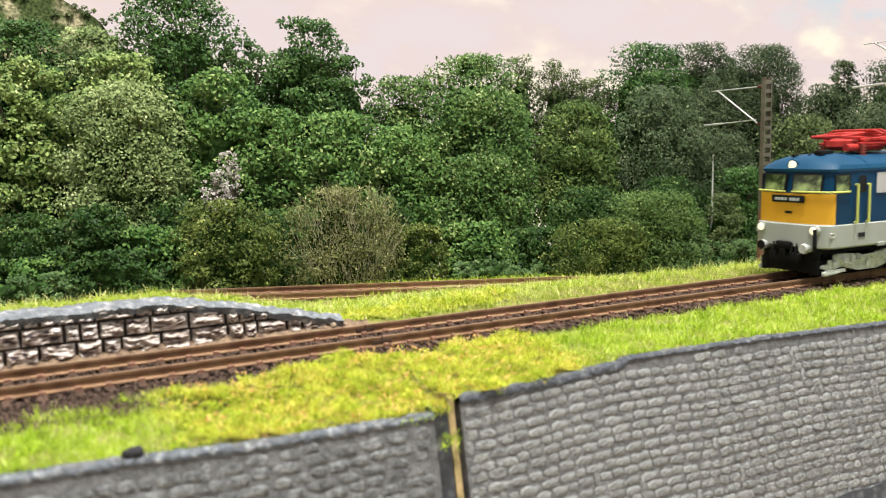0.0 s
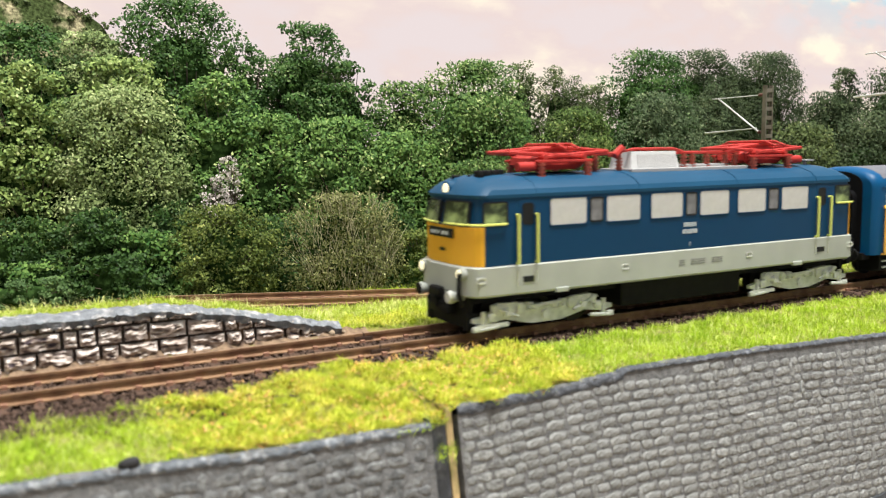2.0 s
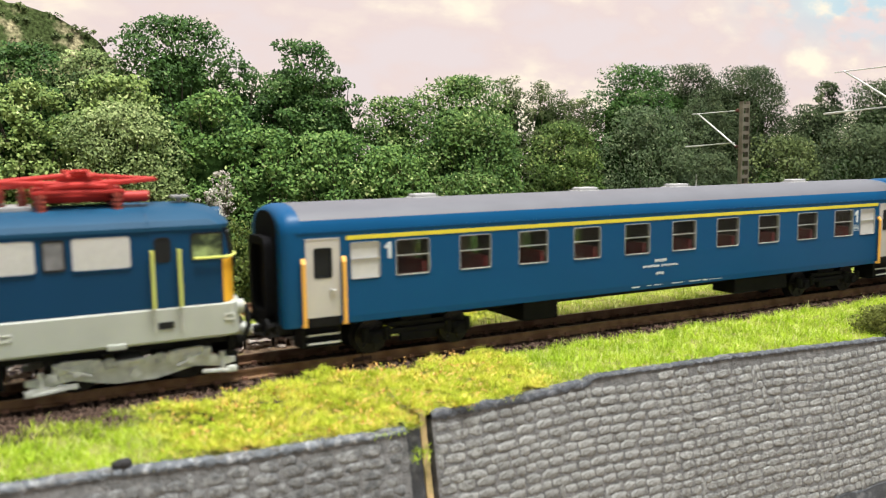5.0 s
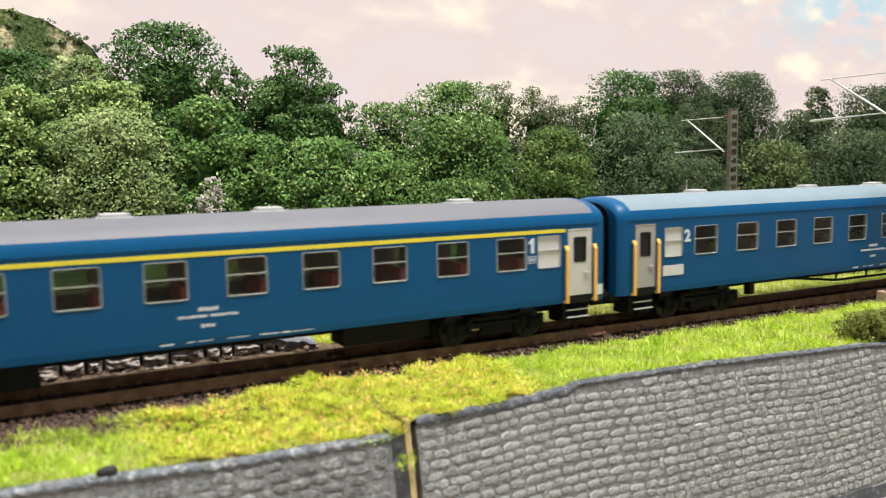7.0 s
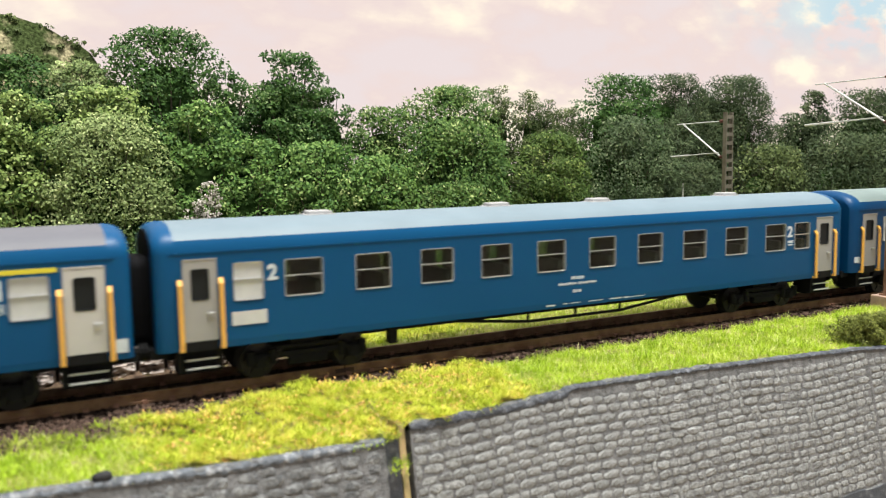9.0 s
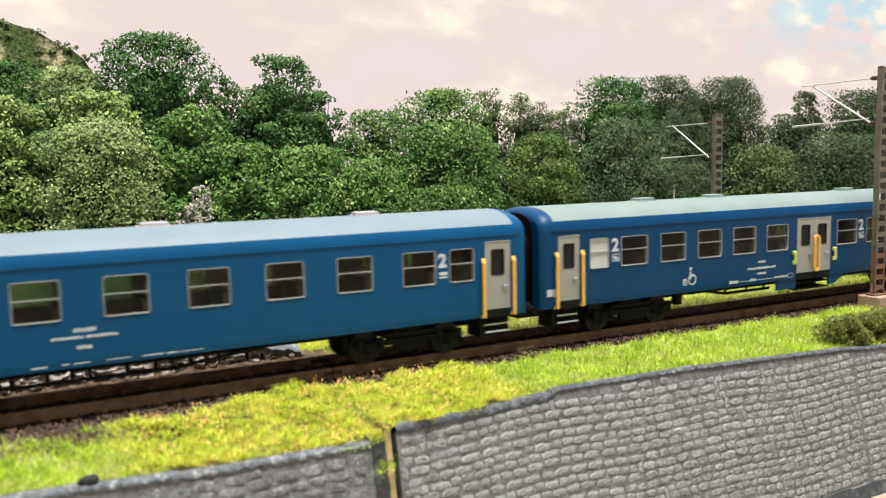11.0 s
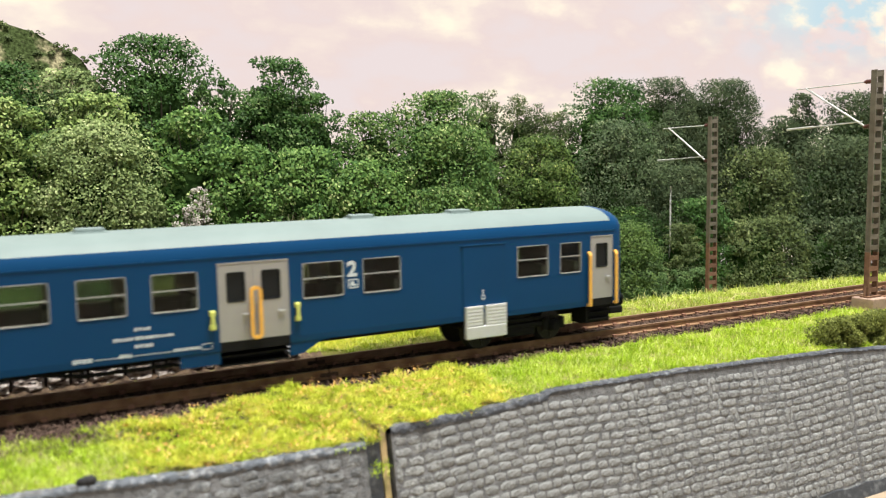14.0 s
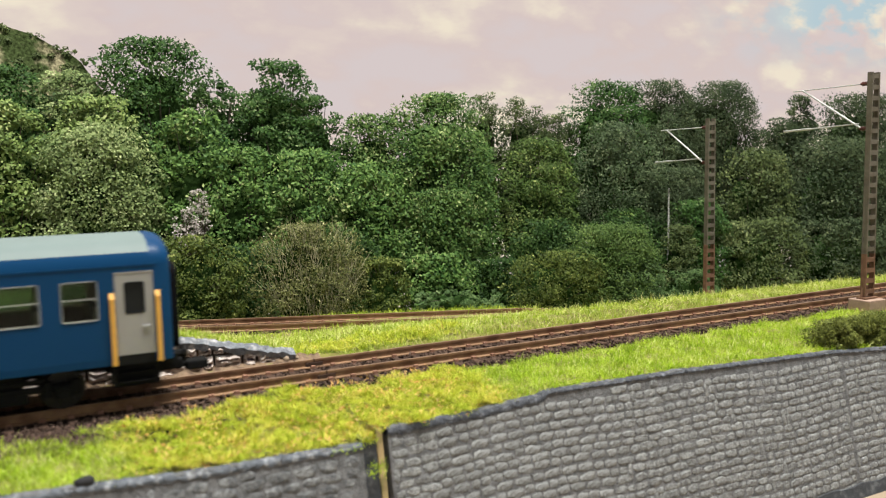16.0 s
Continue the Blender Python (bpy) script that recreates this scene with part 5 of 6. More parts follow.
COACH_A = build_coach("dark blue first class coach with grey roof and yellow stripe", 275.0,
                      [(20.2, 29.4, True)] + [(34.6 + 21.75 * k, 45.9 + 21.75 * k, False) for k in range(10)] + [(246.3, 255.5, True)],
                      [(6.8, 16.6), (258.9, 268.4)], M_coachroof_a, M_coachblue, coach_first_extra, vents=(52, 117, 160.5, 226), seat_mat=M_seat, seat_label="dark red seats behind the windows")
COACH_B = build_coach("dark blue second class coach with pale blue-grey roof", 278.6,
                      [(21.0, 29.5, True)] + [(35.7 + 21.8 * k, 47.2 + 21.8 * k, False) for k in range(10)] + [(248.6, 257.5, False)],
                      [(7.5, 16.2), (262.0, 271.3)], M_coachroof_b, M_coachblue, coach_second_extra, vents=(52, 117, 161, 226.7), door_mats=(M_doorgrey, M_doorgrey))
COACH_C = build_coach("deep blue second class coach with pale green roof and double doors", 275.3,
                      [(20.6, 29.0, True)] + [(34.8 + 18.85 * k, 47.2 + 18.85 * k, False) for k in range(5)] + [(153.2, 166.2, False), (172.6, 185.4, False), (229.2, 242.1, False), (247.2, 256.3, False)],
                      [(7.0, 15.6), (260.8, 270.2)], M_coachroof_c, M_coachblue_dark, coach_tail_extra, doubles=((128.4, 148.6),), edged_steps=False, vents=(59.4, 97, 179, 215.5), vent_mat=M_coachroof_c, door_mats=(M_doorgrey, M_doorgrey))

# ---- locomotive ----
# Opaque cab pane; pale green patches paint the lit view through the glass.
M_cabview = paint("painted_cab_view", (0.034, 0.048, 0.022), 0.1, vary=0.5, size=5, second=(0.25, 0.32, 0.13), second_size=6, second_at=0.52, spec=0.4)

M_greyglass = paint("grey_window_glass", (0.17, 0.17, 0.18), 0.15, vary=0.4, size=4, spec=0.4)


def plan(hx, hy, z, nose=5.0, lift=0.0):
    """Outline of the locomotive at one height: long sides, faceted ends."""
    q = [(-hx, 0.35), (-hx + 0.7, 0.62), (-hx + nose * 0.52, 0.9), (-hx + nose * 0.75, 0.97), (-hx + nose, 1.0)]
    ring = [(x, -y * hy) for x, y in q] + [(-x, -y * hy) for x, y in q[::-1]] + [(-x, y * hy) for x, y in q] + [(x, y * hy) for x, y in q[::-1]]
    return [(x, y, z) for x, y in ring]


def pantograph(loco, x, flip):
    p = part("pantograph", box(box(bmesh.new(), x - 11, x + 11, -9.6, -8.4, 51.3, 52.2, 0.2), x - 11, x + 11, 8.4, 9.6, 51.3, 52.2, 0.2), M_red, loco, "folded red pantograph")
    bm = bmesh.new()
    for s in (-1, 1):
        box(bm, x + s * 9 - 0.7, x + s * 9 + 0.7, -9.6, 9.6, 51.2, 52.3, 0.2)
        rod(bm, (x + s * 7.5, -9.5, 53), (x + s * 7.5, 9.5, 53), 0.9, 8)
    loft(bm, [[(x + a * k, b_ * k, z) for a, b_ in ((-11, -6.5), (-4, -8), (8, -7.5), (11, -5), (11, 5), (8, 7.5), (-4, 8), (-11, 6.5))] for z, k in ((49.0, 0.82), (50.6, 1.0), (52.8, 0.96), (54.6, 0.62))])
    loft(bm, [[(x + 1 + a * k, b_ * k, z) for a, b_ in ((-6, -5), (5, -5), (5, 5), (-6, 5))] for z, k in ((54.2, 1.0), (56.0, 0.95), (56.6, 0.7))])
    rod(bm, (x - 8, 0, 53), (x + 8, 0, 53), 1.2, 8)
    for q in (-6.5, 6.5):
        rod(bm, (x - 8, q, 53.4), (x + 8, q, 53.4), 0.9, 8)
        box(bm, x - 7, x + 7, q - 1.2, q + 1.2, 52.0, 53.8, 0.3)
    part("frame", bm, M_red, p, "", 40)
    for s in (-1, 1):
        for k in (-1, 1):
            part("lower_arm", rod(bmesh.new(), (x + k * 7.5, s * 8, 53), (x - k * 19, s * 6.5, 54.6), 0.65, 6), M_red, p, "", 40)
            part("upper_arm", rod(bmesh.new(), (x - k * 19, s * 6.5, 54.6), (x + k * 2.5, s * 5.2, 56.4), 0.55, 6), M_red, p, "", 40)
        part("brace", rod(bmesh.new(), (x - 18, s * 6.5, 54.6), (x + 2.5, -s * 5.2, 56.2), 0.25, 6), M_red, p, "", 40)
        part("cross_tube", rod(bmesh.new(), (x - s * 19, -6.8, 54.6), (x - s * 19, 6.8, 54.6), 0.6, 6), M_red, p, "", 40)
    for k in (-1, 1):
        bm = bmesh.new()
        rod(bm, (x + k * 2.5, -9, 57), (x + k * 2.5, 9, 57), 0.5, 6)
        for s in (-1, 1):
            rod(bm, (x + k * 2.5, s * 8.8, 57), (x + k * 2.5, s * 13.5, 55.4), 0.45, 6)
            rod(bm, (x, s * 6, 57), (x + k * 2.5, s * 6, 57), 0.4, 6)
        part("collector_head", bm, M_red, p, "", 40)
    for sx in (-1, 1):
        for sy in (-1, 1):
            bm = bmesh.new()
            for k in range(4):
                rod(bm, (x + sx * 9, sy * 9, 47.0 + k * 1.15), (x + sx * 9, sy * 9, 47.6 + k * 1.15), 1.5, 10)
            rod(bm, (x + sx * 9, sy * 9, 45.6), (x + sx * 9, sy * 9, 51.5), 0.9, 8)
            part("insulator", bm, M_redins, p, "brownish red ribbed insulator", 40)
    bm = bmesh.new()
    rod(bm, (x + flip * 17, -7.5, 50.2), (x + flip * 9.5, -7.5, 50.2), 1.5, 12)
    part("cylinder", bm, M_red, p, "red drive cylinder", 40)


def build_loco():
    loco = thing("electric_locomotive", "blue electric locomotive with yellow front and grey band", "locomotive")
    H = 85.3
    bm = bmesh.new()
    loft(bm, [plan(H - 0.5, 16.8, 20.6), plan(H, 17.2, 21.2), plan(H, 17.2, 33.0), plan(H - 1.3, 17.2, 40.8), plan(H - 1.3, 17.1, 41.8)])
    part("body", bm, M_blue, loco, "", 22)
    bm = bmesh.new()
    loft(bm, [plan(H + 1.0, 17.1, 12.0), plan(H + 1.9, 17.45, 12.6), plan(H + 1.6, 17.45, 20.8), plan(H + 1.0, 17.1, 21.25)])
    part("skirt_band", bm, M_cream, loco, "pale grey lower band", 30)
    bm = bmesh.new()
    loft(bm, [plan(H - 0.5, 17.5, 41.4), plan(H - 0.4, 17.5, 42.4), plan(H - 1.5, 16.6, 43.9, 6), plan(H - 3.2, 14.4, 45.6, 7), plan(H - 5.5, 10.5, 47.0, 8), plan(H - 9, 6, 47.8, 8), plan(H - 12, 2, 48.1, 8)])
    roof = part("roof", bm, M_roofblue, loco, "lighter blue roof", 18)
    for x in (-62, 22, 62, -22):
        bm = bmesh.new()
        pr = [(17.55, 42.2), (16.65, 43.95), (14.45, 45.65), (10.55, 47.05), (6, 47.9), (0, 48.15)]
        pr = [(-a, b) for a, b in pr] + [(a, b) for a, b in pr[-2::-1]]
        along(bm, [(a * 1.003, b + 0.1) for a, b in pr] + [(a * 0.97, b - 0.5) for a, b in pr[::-1]], x - 0.25, x + 0.25)
        part("roof_seam", bm, M_roofblue, roof)
    for e in (-1, 1):
        # yellow front panel in three facets, slightly proud of the body
        bm = bmesh.new()
        pl = [(H, 0.0), (H, 0.35), (H - 0.7, 0.62), (H - 2.6, 0.9), (H - 3.75, 0.97), (H - 4.9, 0.995)]
        pts = [(x, -y) for x, y in pl[::-1]] + pl[1:]
        lo = [(e * (x + 0.25), y * 17.45, 21.3) for x, y in pts]
        hi = [(e * (x + 0.25), y * 17.45, 33.0) for x, y in pts]
        lo2 = [(e * (x - 0.6), y * 16.9, 21.3) for x, y in pts]
        hi2 = [(e * (x - 0.6), y * 16.9, 33.0) for x, y in pts]
        loft(bm, [lo, hi, hi2, lo2, lo], closed=False, caps=False)
        part("front_panel", bm, M_yellow, loco, "yellow front panel", 20)
        for s in (-1, 1):
            way = [(e * (x + 0.7), s * y * 17.7) for x, y in pl] + [(e * 79.0, s * 17.85), (e * 73.0, s * 17.75)]
            way[0] = (way[0][0], s * 1.5)
            bm = bmesh.new()
            loft(bm, [[(x, y, 33.35), (x * 1.006, y * 1.03, 33.5), (x * 1.006, y * 1.03, 33.9), (x, y, 34.05)] for x, y in way])
            part("front_handrail", bm, M_rail_yellow, loco, "pale yellow handrail")
        # windscreens
        for s in (-1, 1):
            w = part("windscreen", ring_frame(bmesh.new(), 12.2, 7.2, 1.0, 0.5, 2.2, -0.25), M_gasket, loco, "dark framed windscreen")
            w.matrix_local = pose(e * (H - 0.55) * MM, s * 7.6 * MM, 37.1 * MM, 0, 0, -90 if e < 0 else 90) @ pose(0, 0, 0, 0, 0, -9 * s * (1 if e < 0 else -1)) @ pose(0, 0, 0, -8, 0, 0)
            g = part("pane", slab(bmesh.new(), 11.4, 6.4, 0.7, 0.4, -0.05), M_cabview, w)
        bm = bmesh.new()
        box(bm, e * (H + 0.9) - 0.3, e * (H + 0.9) + 0.3, -7.6, 7.6, 29.4, 32.2, 0.1)
        pl_ = part("number_plate", bm, M_gasket, loco, "black number plate with pale bars")
        bm = bmesh.new()
        for y0, y1 in ((-5.4, -4.2), (-3.8, -2.6), (-2.2, -1.0), (0.4, 1.4), (1.9, 3.1), (3.5, 4.7), (5.0, 6.0)):
            box(bm, e * (H + 1.24) - 0.06, e * (H + 1.24) + 0.06, y0, y1, 30.2, 31.3)
        part("plate_print", bm, M_print, pl_, "pale bars")
        bm = bmesh.new()
        box(bm, e * (H + 0.3) - 0.2, e * (H + 0.3) + 0.2, -1.6, 1.6, 25.0, 26.0)
        part("badge", bm, M_gasket, loco, "small dark badge")
        # lamps
        for y, z, r in ((-12.4, 19.0, 1.6), (12.4, 19.0, 1.6), (0.0, 43.9, 1.9)):
            x = H - 3.2 if z > 40 else H - 0.6
            bm = bmesh.new()
            rod(bm, (e * (x - 2), y, z), (e * (x + 2.1), y, z), r + 0.45, 16)
            lamp = part("headlight", bm, M_cream if z < 40 else M_roofblue, loco, "round headlight", 40)
            bm = bmesh.new()
            rod(bm, (e * (x + 2.0), y, z), (e * (x + 2.45), y, z), r, 16, r * 0.8)
            part("lens", bm, M_lens, lamp, "lit warm white lens", 40)
        # buffers, coupling, hoses, plough
        for s in (-1, 1):
            bm = bmesh.new()
            rod(bm, (e * (H - 1), s * 10, 12.0), (e * (H + 2.8), s * 10, 12.0), 1.6, 12)
            rod(bm, (e * (H + 2.8), s * 10, 12.0), (e * (H + 3.8), s * 10, 12.0), 2.1, 16, 1.9)
            buffer = part("buffer", bm, M_cream, loco, "pale grey round buffer", 40)
            part("buffer_head", rod(bmesh.new(), (e * (H + 3.8), s * 10, 12.0), (e * (H + 4.2), s * 10, 12.0), 1.9, 16, 1.7), M_black if s > 0 else M_bogiegrey, buffer, "worn buffer face", 40)
        bm = bmesh.new()
        rod(bm, (e * (H - 2), 0, 11), (e * (H + 4), 0, 10.5), 0.9, 8)
        box(bm, e * (H + 2.5) - 1.2, e * (H + 2.5) + 1.2, -1.5, 1.5, 8.0, 12, 0.3)
        part("coupling", bm, M_black, loco, "black screw coupling")
        part("hose", rod(rod(bmesh.new(), (e * (H + 1.9), -13.6, 19.6), (e * (H + 2.6), -14.2, 13.6), 0.75, 8), (e * (H + 2.6), -14.2, 13.8), (e * (H + 1.2), -13.4, 9.5), 0.75, 8), M_black, loco, "black jumper cable")
        bm = bmesh.new()
        box(bm, e * (H + 1.4) - 1.4, e * (H + 1.4) + 1.4, -7.0, 7.0, 6.0, 9.6, 0.6)
        box(bm, e * (H + 2.6) - 1.2, e * (H + 2.6) + 1.2, -3.4, 3.4, 11.2, 14.2, 0.6)
        part("coupler_gear", bm, M_black, loco, "black coupler housing", 40)
        for y in (-5.5, -3.5, 3.5, 5.5):
            bm = bmesh.new()
            rod(bm, (e * (H + 1.6), y, 13.5), (e * (H + 2.8), y, 9.5), 0.5, 6)
            rod(bm, (e * (H + 2.8), y, 9.7), (e * (H + 1.6), y * 0.8, 7.0), 0.5, 6)
            part("hose", bm, M_black, loco, "black brake hose")
        bm = bmesh.new()
        box(bm, e * (H - 2) - 1, e * (H - 2) + 1, -13, 13, 2.0, 12, 0.4)
        for s in (-1, 1):
            box(bm, e * (H - 3) - 2.4, e * (H - 3) + 2.4, s * 12 - 1.5, s * 12 + 1.5, 1.6, 7, 0.3)
        part("rail_guard", bm, M_black, loco, "black rail guard")
        # cab side
        for s in (-1, 1):
            w = part("cab_window", ring_frame(bmesh.new(), 8.6, 7.2, 0.9, 0.45, 0.3, -0.2), M_gasket, loco, "dark framed cab side window")
            w.matrix_local = side_pose(e * 76.8, 36.8, 17.2, s)
            part("pane", slab(bmesh.new(), 7.9, 6.4, 0.6, 0.2, -0.05), M_cabview, w)
            d = part("cab_door", slab(bmesh.new(), 6.0, 20.0, 0.8, 0.2, -0.1), M_blue, loco)
            d.matrix_local = side_pose(e * 65.4, 31.2, 17.2, s)
            dw = part("door_window", ring_frame(bmesh.new(), 4.2, 6.6, 1.2, 0.45, 0.2, -0.22), M_gasket, d)
            dw.location = (0, 0, 5.2 * MM)
            dp = part("pane", slab(bmesh.new(), 3.6, 6.0, 1.0, 0.1, -0.15), M_gasket, d)
            dp.location = (0, 0, 5.2 * MM)
            for x in (e * 69.4, e * 62.6):
                bm = bmesh.new()
                rod(bm, (0, -1.2, 21.4), (0, -1.2, 36.4), 0.5, 8)
                for z in (21.6, 36.2):
                    rod(bm, (0, -1.2, z), (0, 0.2, z), 0.4, 6)
                h = part("handrail", bm, M_rail_yellow, loco, "pale yellow upright handrail", 40)
                h.matrix_local = side_pose(x, 0, 17.2, s)
            # Near-black block in place of the shaded hole of the cab step.
            bm = bmesh.new()
            box(bm, -2.0, 2.0, -0.25, 0.2, -0.9, 0.9, 0.1)
            h = part("step_hole", bm, M_gasket, loco, "dark block standing in for the shaded step recess")
            h.matrix_local = side_pose(e * 65.4, 16.6, 17.45, s)
            for x in (e * 69.4, e * 62.6):
                g = part("grab_iron", rod(bmesh.new(), (0, -0.2, 14.8), (0, -0.2, 19.2), 0.22, 6), M_bogiegrey, loco, "thin grey grab iron")
                g.matrix_local = side_pose(x, 0, 17.45, s)
            g = part("bracket", box(bmesh.new(), -2.4, 2.4, -0.5, 0.6, 11.4, 13.0, 0.3), M_cream, loco, "pale moulded bracket below the band")
            g.matrix_local = side_pose(e * 53.0, 0, 17.3, s)
    # side panels and windows
    for s in (-1, 1):
        for x0, x1 in ((-57.3, -43.6), (-35.7, -22.0), (-17.4, -3.7), (4.2, 17.6), (21.9, 35.6), (43.8, 57.6)):
            f = part("filter_panel", slab(bmesh.new(), x1 - x0, 8.2, 0.9, 0.2, -0.16), M_white, loco, "white filter panel")
            f.matrix_local = side_pose((x0 + x1) / 2, 36.5, 17.2, s)
            part("panel_rim", ring_frame(bmesh.new(), x1 - x0 + 0.5, 8.7, 1.1, 0.3, 0.2, -0.26), M_blue, f)
            bm = bmesh.new()
            for k in range(11):
                box(bm, -(x1 - x0) / 2 + 0.5, (x1 - x0) / 2 - 0.5, -0.175, -0.1, -3.6 + k * 0.7, -3.1 + k * 0.7)
            part("louvre", bm, M_white, f)
        for xc, w_ in ((-39.6, 4.9), (0.3, 4.6), (39.7, 4.9)):
            f = part("engine_window", ring_frame(bmesh.new(), w_ + 0.6, 7.9, 1.0, 0.55, 0.2, -0.2), M_gasket, loco, "narrow dark window")
            f.matrix_local = side_pose(xc, 36.5, 17.2, s)
            part("pane", slab(bmesh.new(), w_, 7.2, 0.7, 0.1, -0.1), M_greyglass, f)
        # small fittings on the band
        for x, z in ((-82, 17.3), (-28, 17.3), (28, 17.3), (82, 17.3)):
            bm = bmesh.new()
            ring_frame(bm, 3.0, 1.8, 0.5, 0.35, 0.2, -0.2)
            f = part("lifting_eye", bm, M_bogiegrey, loco, "small lifting socket")
            f.matrix_local = side_pose(x, z, 17.45, s)
        bm = bmesh.new()
        for x0, x1 in ((-5.0, -2.2), (0.4, 7.0), (10.0, 15.0)):
            for z0 in (-0.95, -0.25, 0.45):
                for a, b_, c0, c1 in marks(x0, x1, z0, z0 + 0.45, 1.0, 0.25):
                    box(bm, a, b_, -0.1, 0.1, c0, c1)
        f = part("data_print", bm, M_greyprint, loco, "small grey data panels")
        f.matrix_local = side_pose(0, 16.8, 17.45, s)
        bm = bmesh.new()
        for x0, x1, z0, z1 in marks(-2.8, 2.5, 0.4, 1.9, 0.6, 0.4) + marks(-3.4, 3.0, -1.9, -0.4, 0.6, 0.4) + [(-0.15, 0.15, -6.2, -4.8)]:
            box(bm, x0, x1, -0.12, 0.1, z0, z1)
        f = part("number_print", bm, M_print, loco, "white unreadable number on the side")
        f.matrix_local = side_pose(0, 28.4, 17.2, s)
    # roof gear
    pantograph(loco, -46, -1)
    pantograph(loco, 47, 1)
    bm = bmesh.new()
    pts = [(-16.5, -6.0), (5.5, -6.0), (5.5, 6.0), (-16.5, 6.0)]
    loft(bm, [[(x, y, 47.2) for x, y in pts], [(x * 0.9 - 0.5, y * 0.78, 54.2) for x, y in pts]])
    hood_ = part("roof_box", bm, M_white, loco, "pale grey roof box with ribs")
    for k in range(16):
        bm = bmesh.new()
        x = -13 + k * 1.1
        loft(bm, [[(x, -5.9, 48), (x + 0.35, -5.9, 48), (x + 0.35, -5.4, 48), (x, -5.4, 48)], [(x, -5.0, 53.2), (x + 0.35, -5.0, 53.2), (x + 0.35, -4.6, 53.2), (x, -4.6, 53.2)]])
        part("rib", bm, M_roofgrey, hood_)
    bm = bmesh.new()
    box(bm, -18, 36, -8.5, 8.5, 46.9, 48.5, 0.2)
    box(bm, 8, 30, -5, 5, 48.3, 49.3, 0.2)
    part("walkway", bm, M_roofgrey, loco, "grey roof plate")
    bm = bmesh.new()
    rod(bm, (-34, -4, 53.6), (-20, -4, 53.8), 0.55, 6)
    rod(bm, (-20, -4, 54.2), (-14, -4, 55.0), 0.5, 6)
    rod(bm, (-14, -4, 55.0), (4, -4, 55.0), 0.55, 6)
    rod(bm, (4, -4, 55.0), (9, -4, 53.8), 0.5, 6)
    rod(bm, (7, -4, 53.6), (36, -4, 53.4), 0.55, 6)
    rod(bm, (-22, -4, 53.0), (-18.5, -4, 55.6), 1.4, 8)
    rod(bm, (-18, 4, 53.0), (32, 4, 53.6), 0.5, 6)
    box(bm, 20, 30, -4.6, -3.4, 52.7, 54.0, 0.2)
    part("bus_bar", bm, M_red, loco, "red roof conductor", 40)
    for x in (-30, -20, 9, 13, 20, 29, 34):
        bm = bmesh.new()
        for k in range(4):
            rod(bm, (x, -4, 48.4 + k * 1.1), (x, -4, 49.0 + k * 1.1), 1.3, 10)
        rod(bm, (x, -4, 47.0), (x, -4, 53.4), 0.8, 8)
        part("insulator", bm, M_redins, loco, "brownish red insulator", 40)
    for k in range(4):
        part("roof_fitting", box(bmesh.new(), -76.5 + k * 3.0, -74.3 + k * 3.0, -7 + k, -3.5 + k, 46.4, 49.4, 0.4), M_black, loco, "small black roof fitting", 40)
    for x, y in ((-78, 3), (-75, -2), (76, -3)):
        bm = bmesh.new()
        rod(bm, (x, y, 45), (x, y, 47.6), 0.6, 8)
        rod(bm, (x - 2.4, y, 47.4), (x + 2.4, y, 47.4), 0.7, 8, 0.3)
        part("horn", bm, M_black, loco, "small dark roof horn")
    bm = bmesh.new()
    box(bm, 70.5, 75, -5.5, -1.0, 49.4, 50.0)
    rod(bm, (72.7, -3, 46), (72.7, -3, 49.5), 0.7, 6)
    part("roof_hatch", bm, M_roofgrey, loco, "small grey roof bracket")
    # running gear
    bm = bmesh.new()
    box(bm, -84, 84, -12, 12, 9.5, 12.5)
    box(bm, -27, 27, -14.5, 14.5, 3.6, 12.2, 0.6)
    part("underframe", bm, M_black, loco, "black underframe and transformer")
    for c in (-57.5, 57.5):
        bm = bmesh.new()
        for s in (-1, 1):
            y0, y1 = s * 14.2 - 0.8, s * 14.2 + 0.8
            shape = [(-26, 4.2), (-22, 3.4), (-15, 4.4), (-9, 3.0), (-5, 2.2), (5, 2.2), (9, 3.0), (15, 4.4), (22, 3.4), (26, 4.2), (26, 5.4), (20, 6.2), (17.5, 9.4), (10.5, 9.2), (5, 7.6), (-5, 7.6), (-10.5, 9.2), (-17.5, 9.4), (-20, 6.2), (-26, 5.4)]
            loft(bm, [[(c + x, y0, z) for x, z in shape], [(c + x, y1, z) for x, z in shape]])
            for k in (-1, 1):
                rod(bm, (c + k * 14, s * 14.8, 6.4), (c + k * 14, s * 15.6, 6.4), 1.7, 12)
                for q in (-4.6, 4.6):
                    rod(bm, (c + k * 14 + q, s * 14.6, 6.8), (c + k * 14 + q, s * 14.6, 9.0), 1.1, 8)
                rod(bm, (c + k * 22.5, s * 15, 2.6), (c + k * 22.5, s * 15, 7.4), 0.8, 6)
                box(bm, c + k * 18 - 1, c + k * 18 + 1, s * 15 - 0.8, s * 15 + 0.8, 6.4, 8.8, 0.2)
            rod(bm, (c - 7, s * 15.2, 7.4), (c + 7, s * 15.2, 8.2), 0.6, 6)
            rod(bm, (c, s * 14.8, 4.6), (c, s * 15.5, 4.6), 1.5, 12)
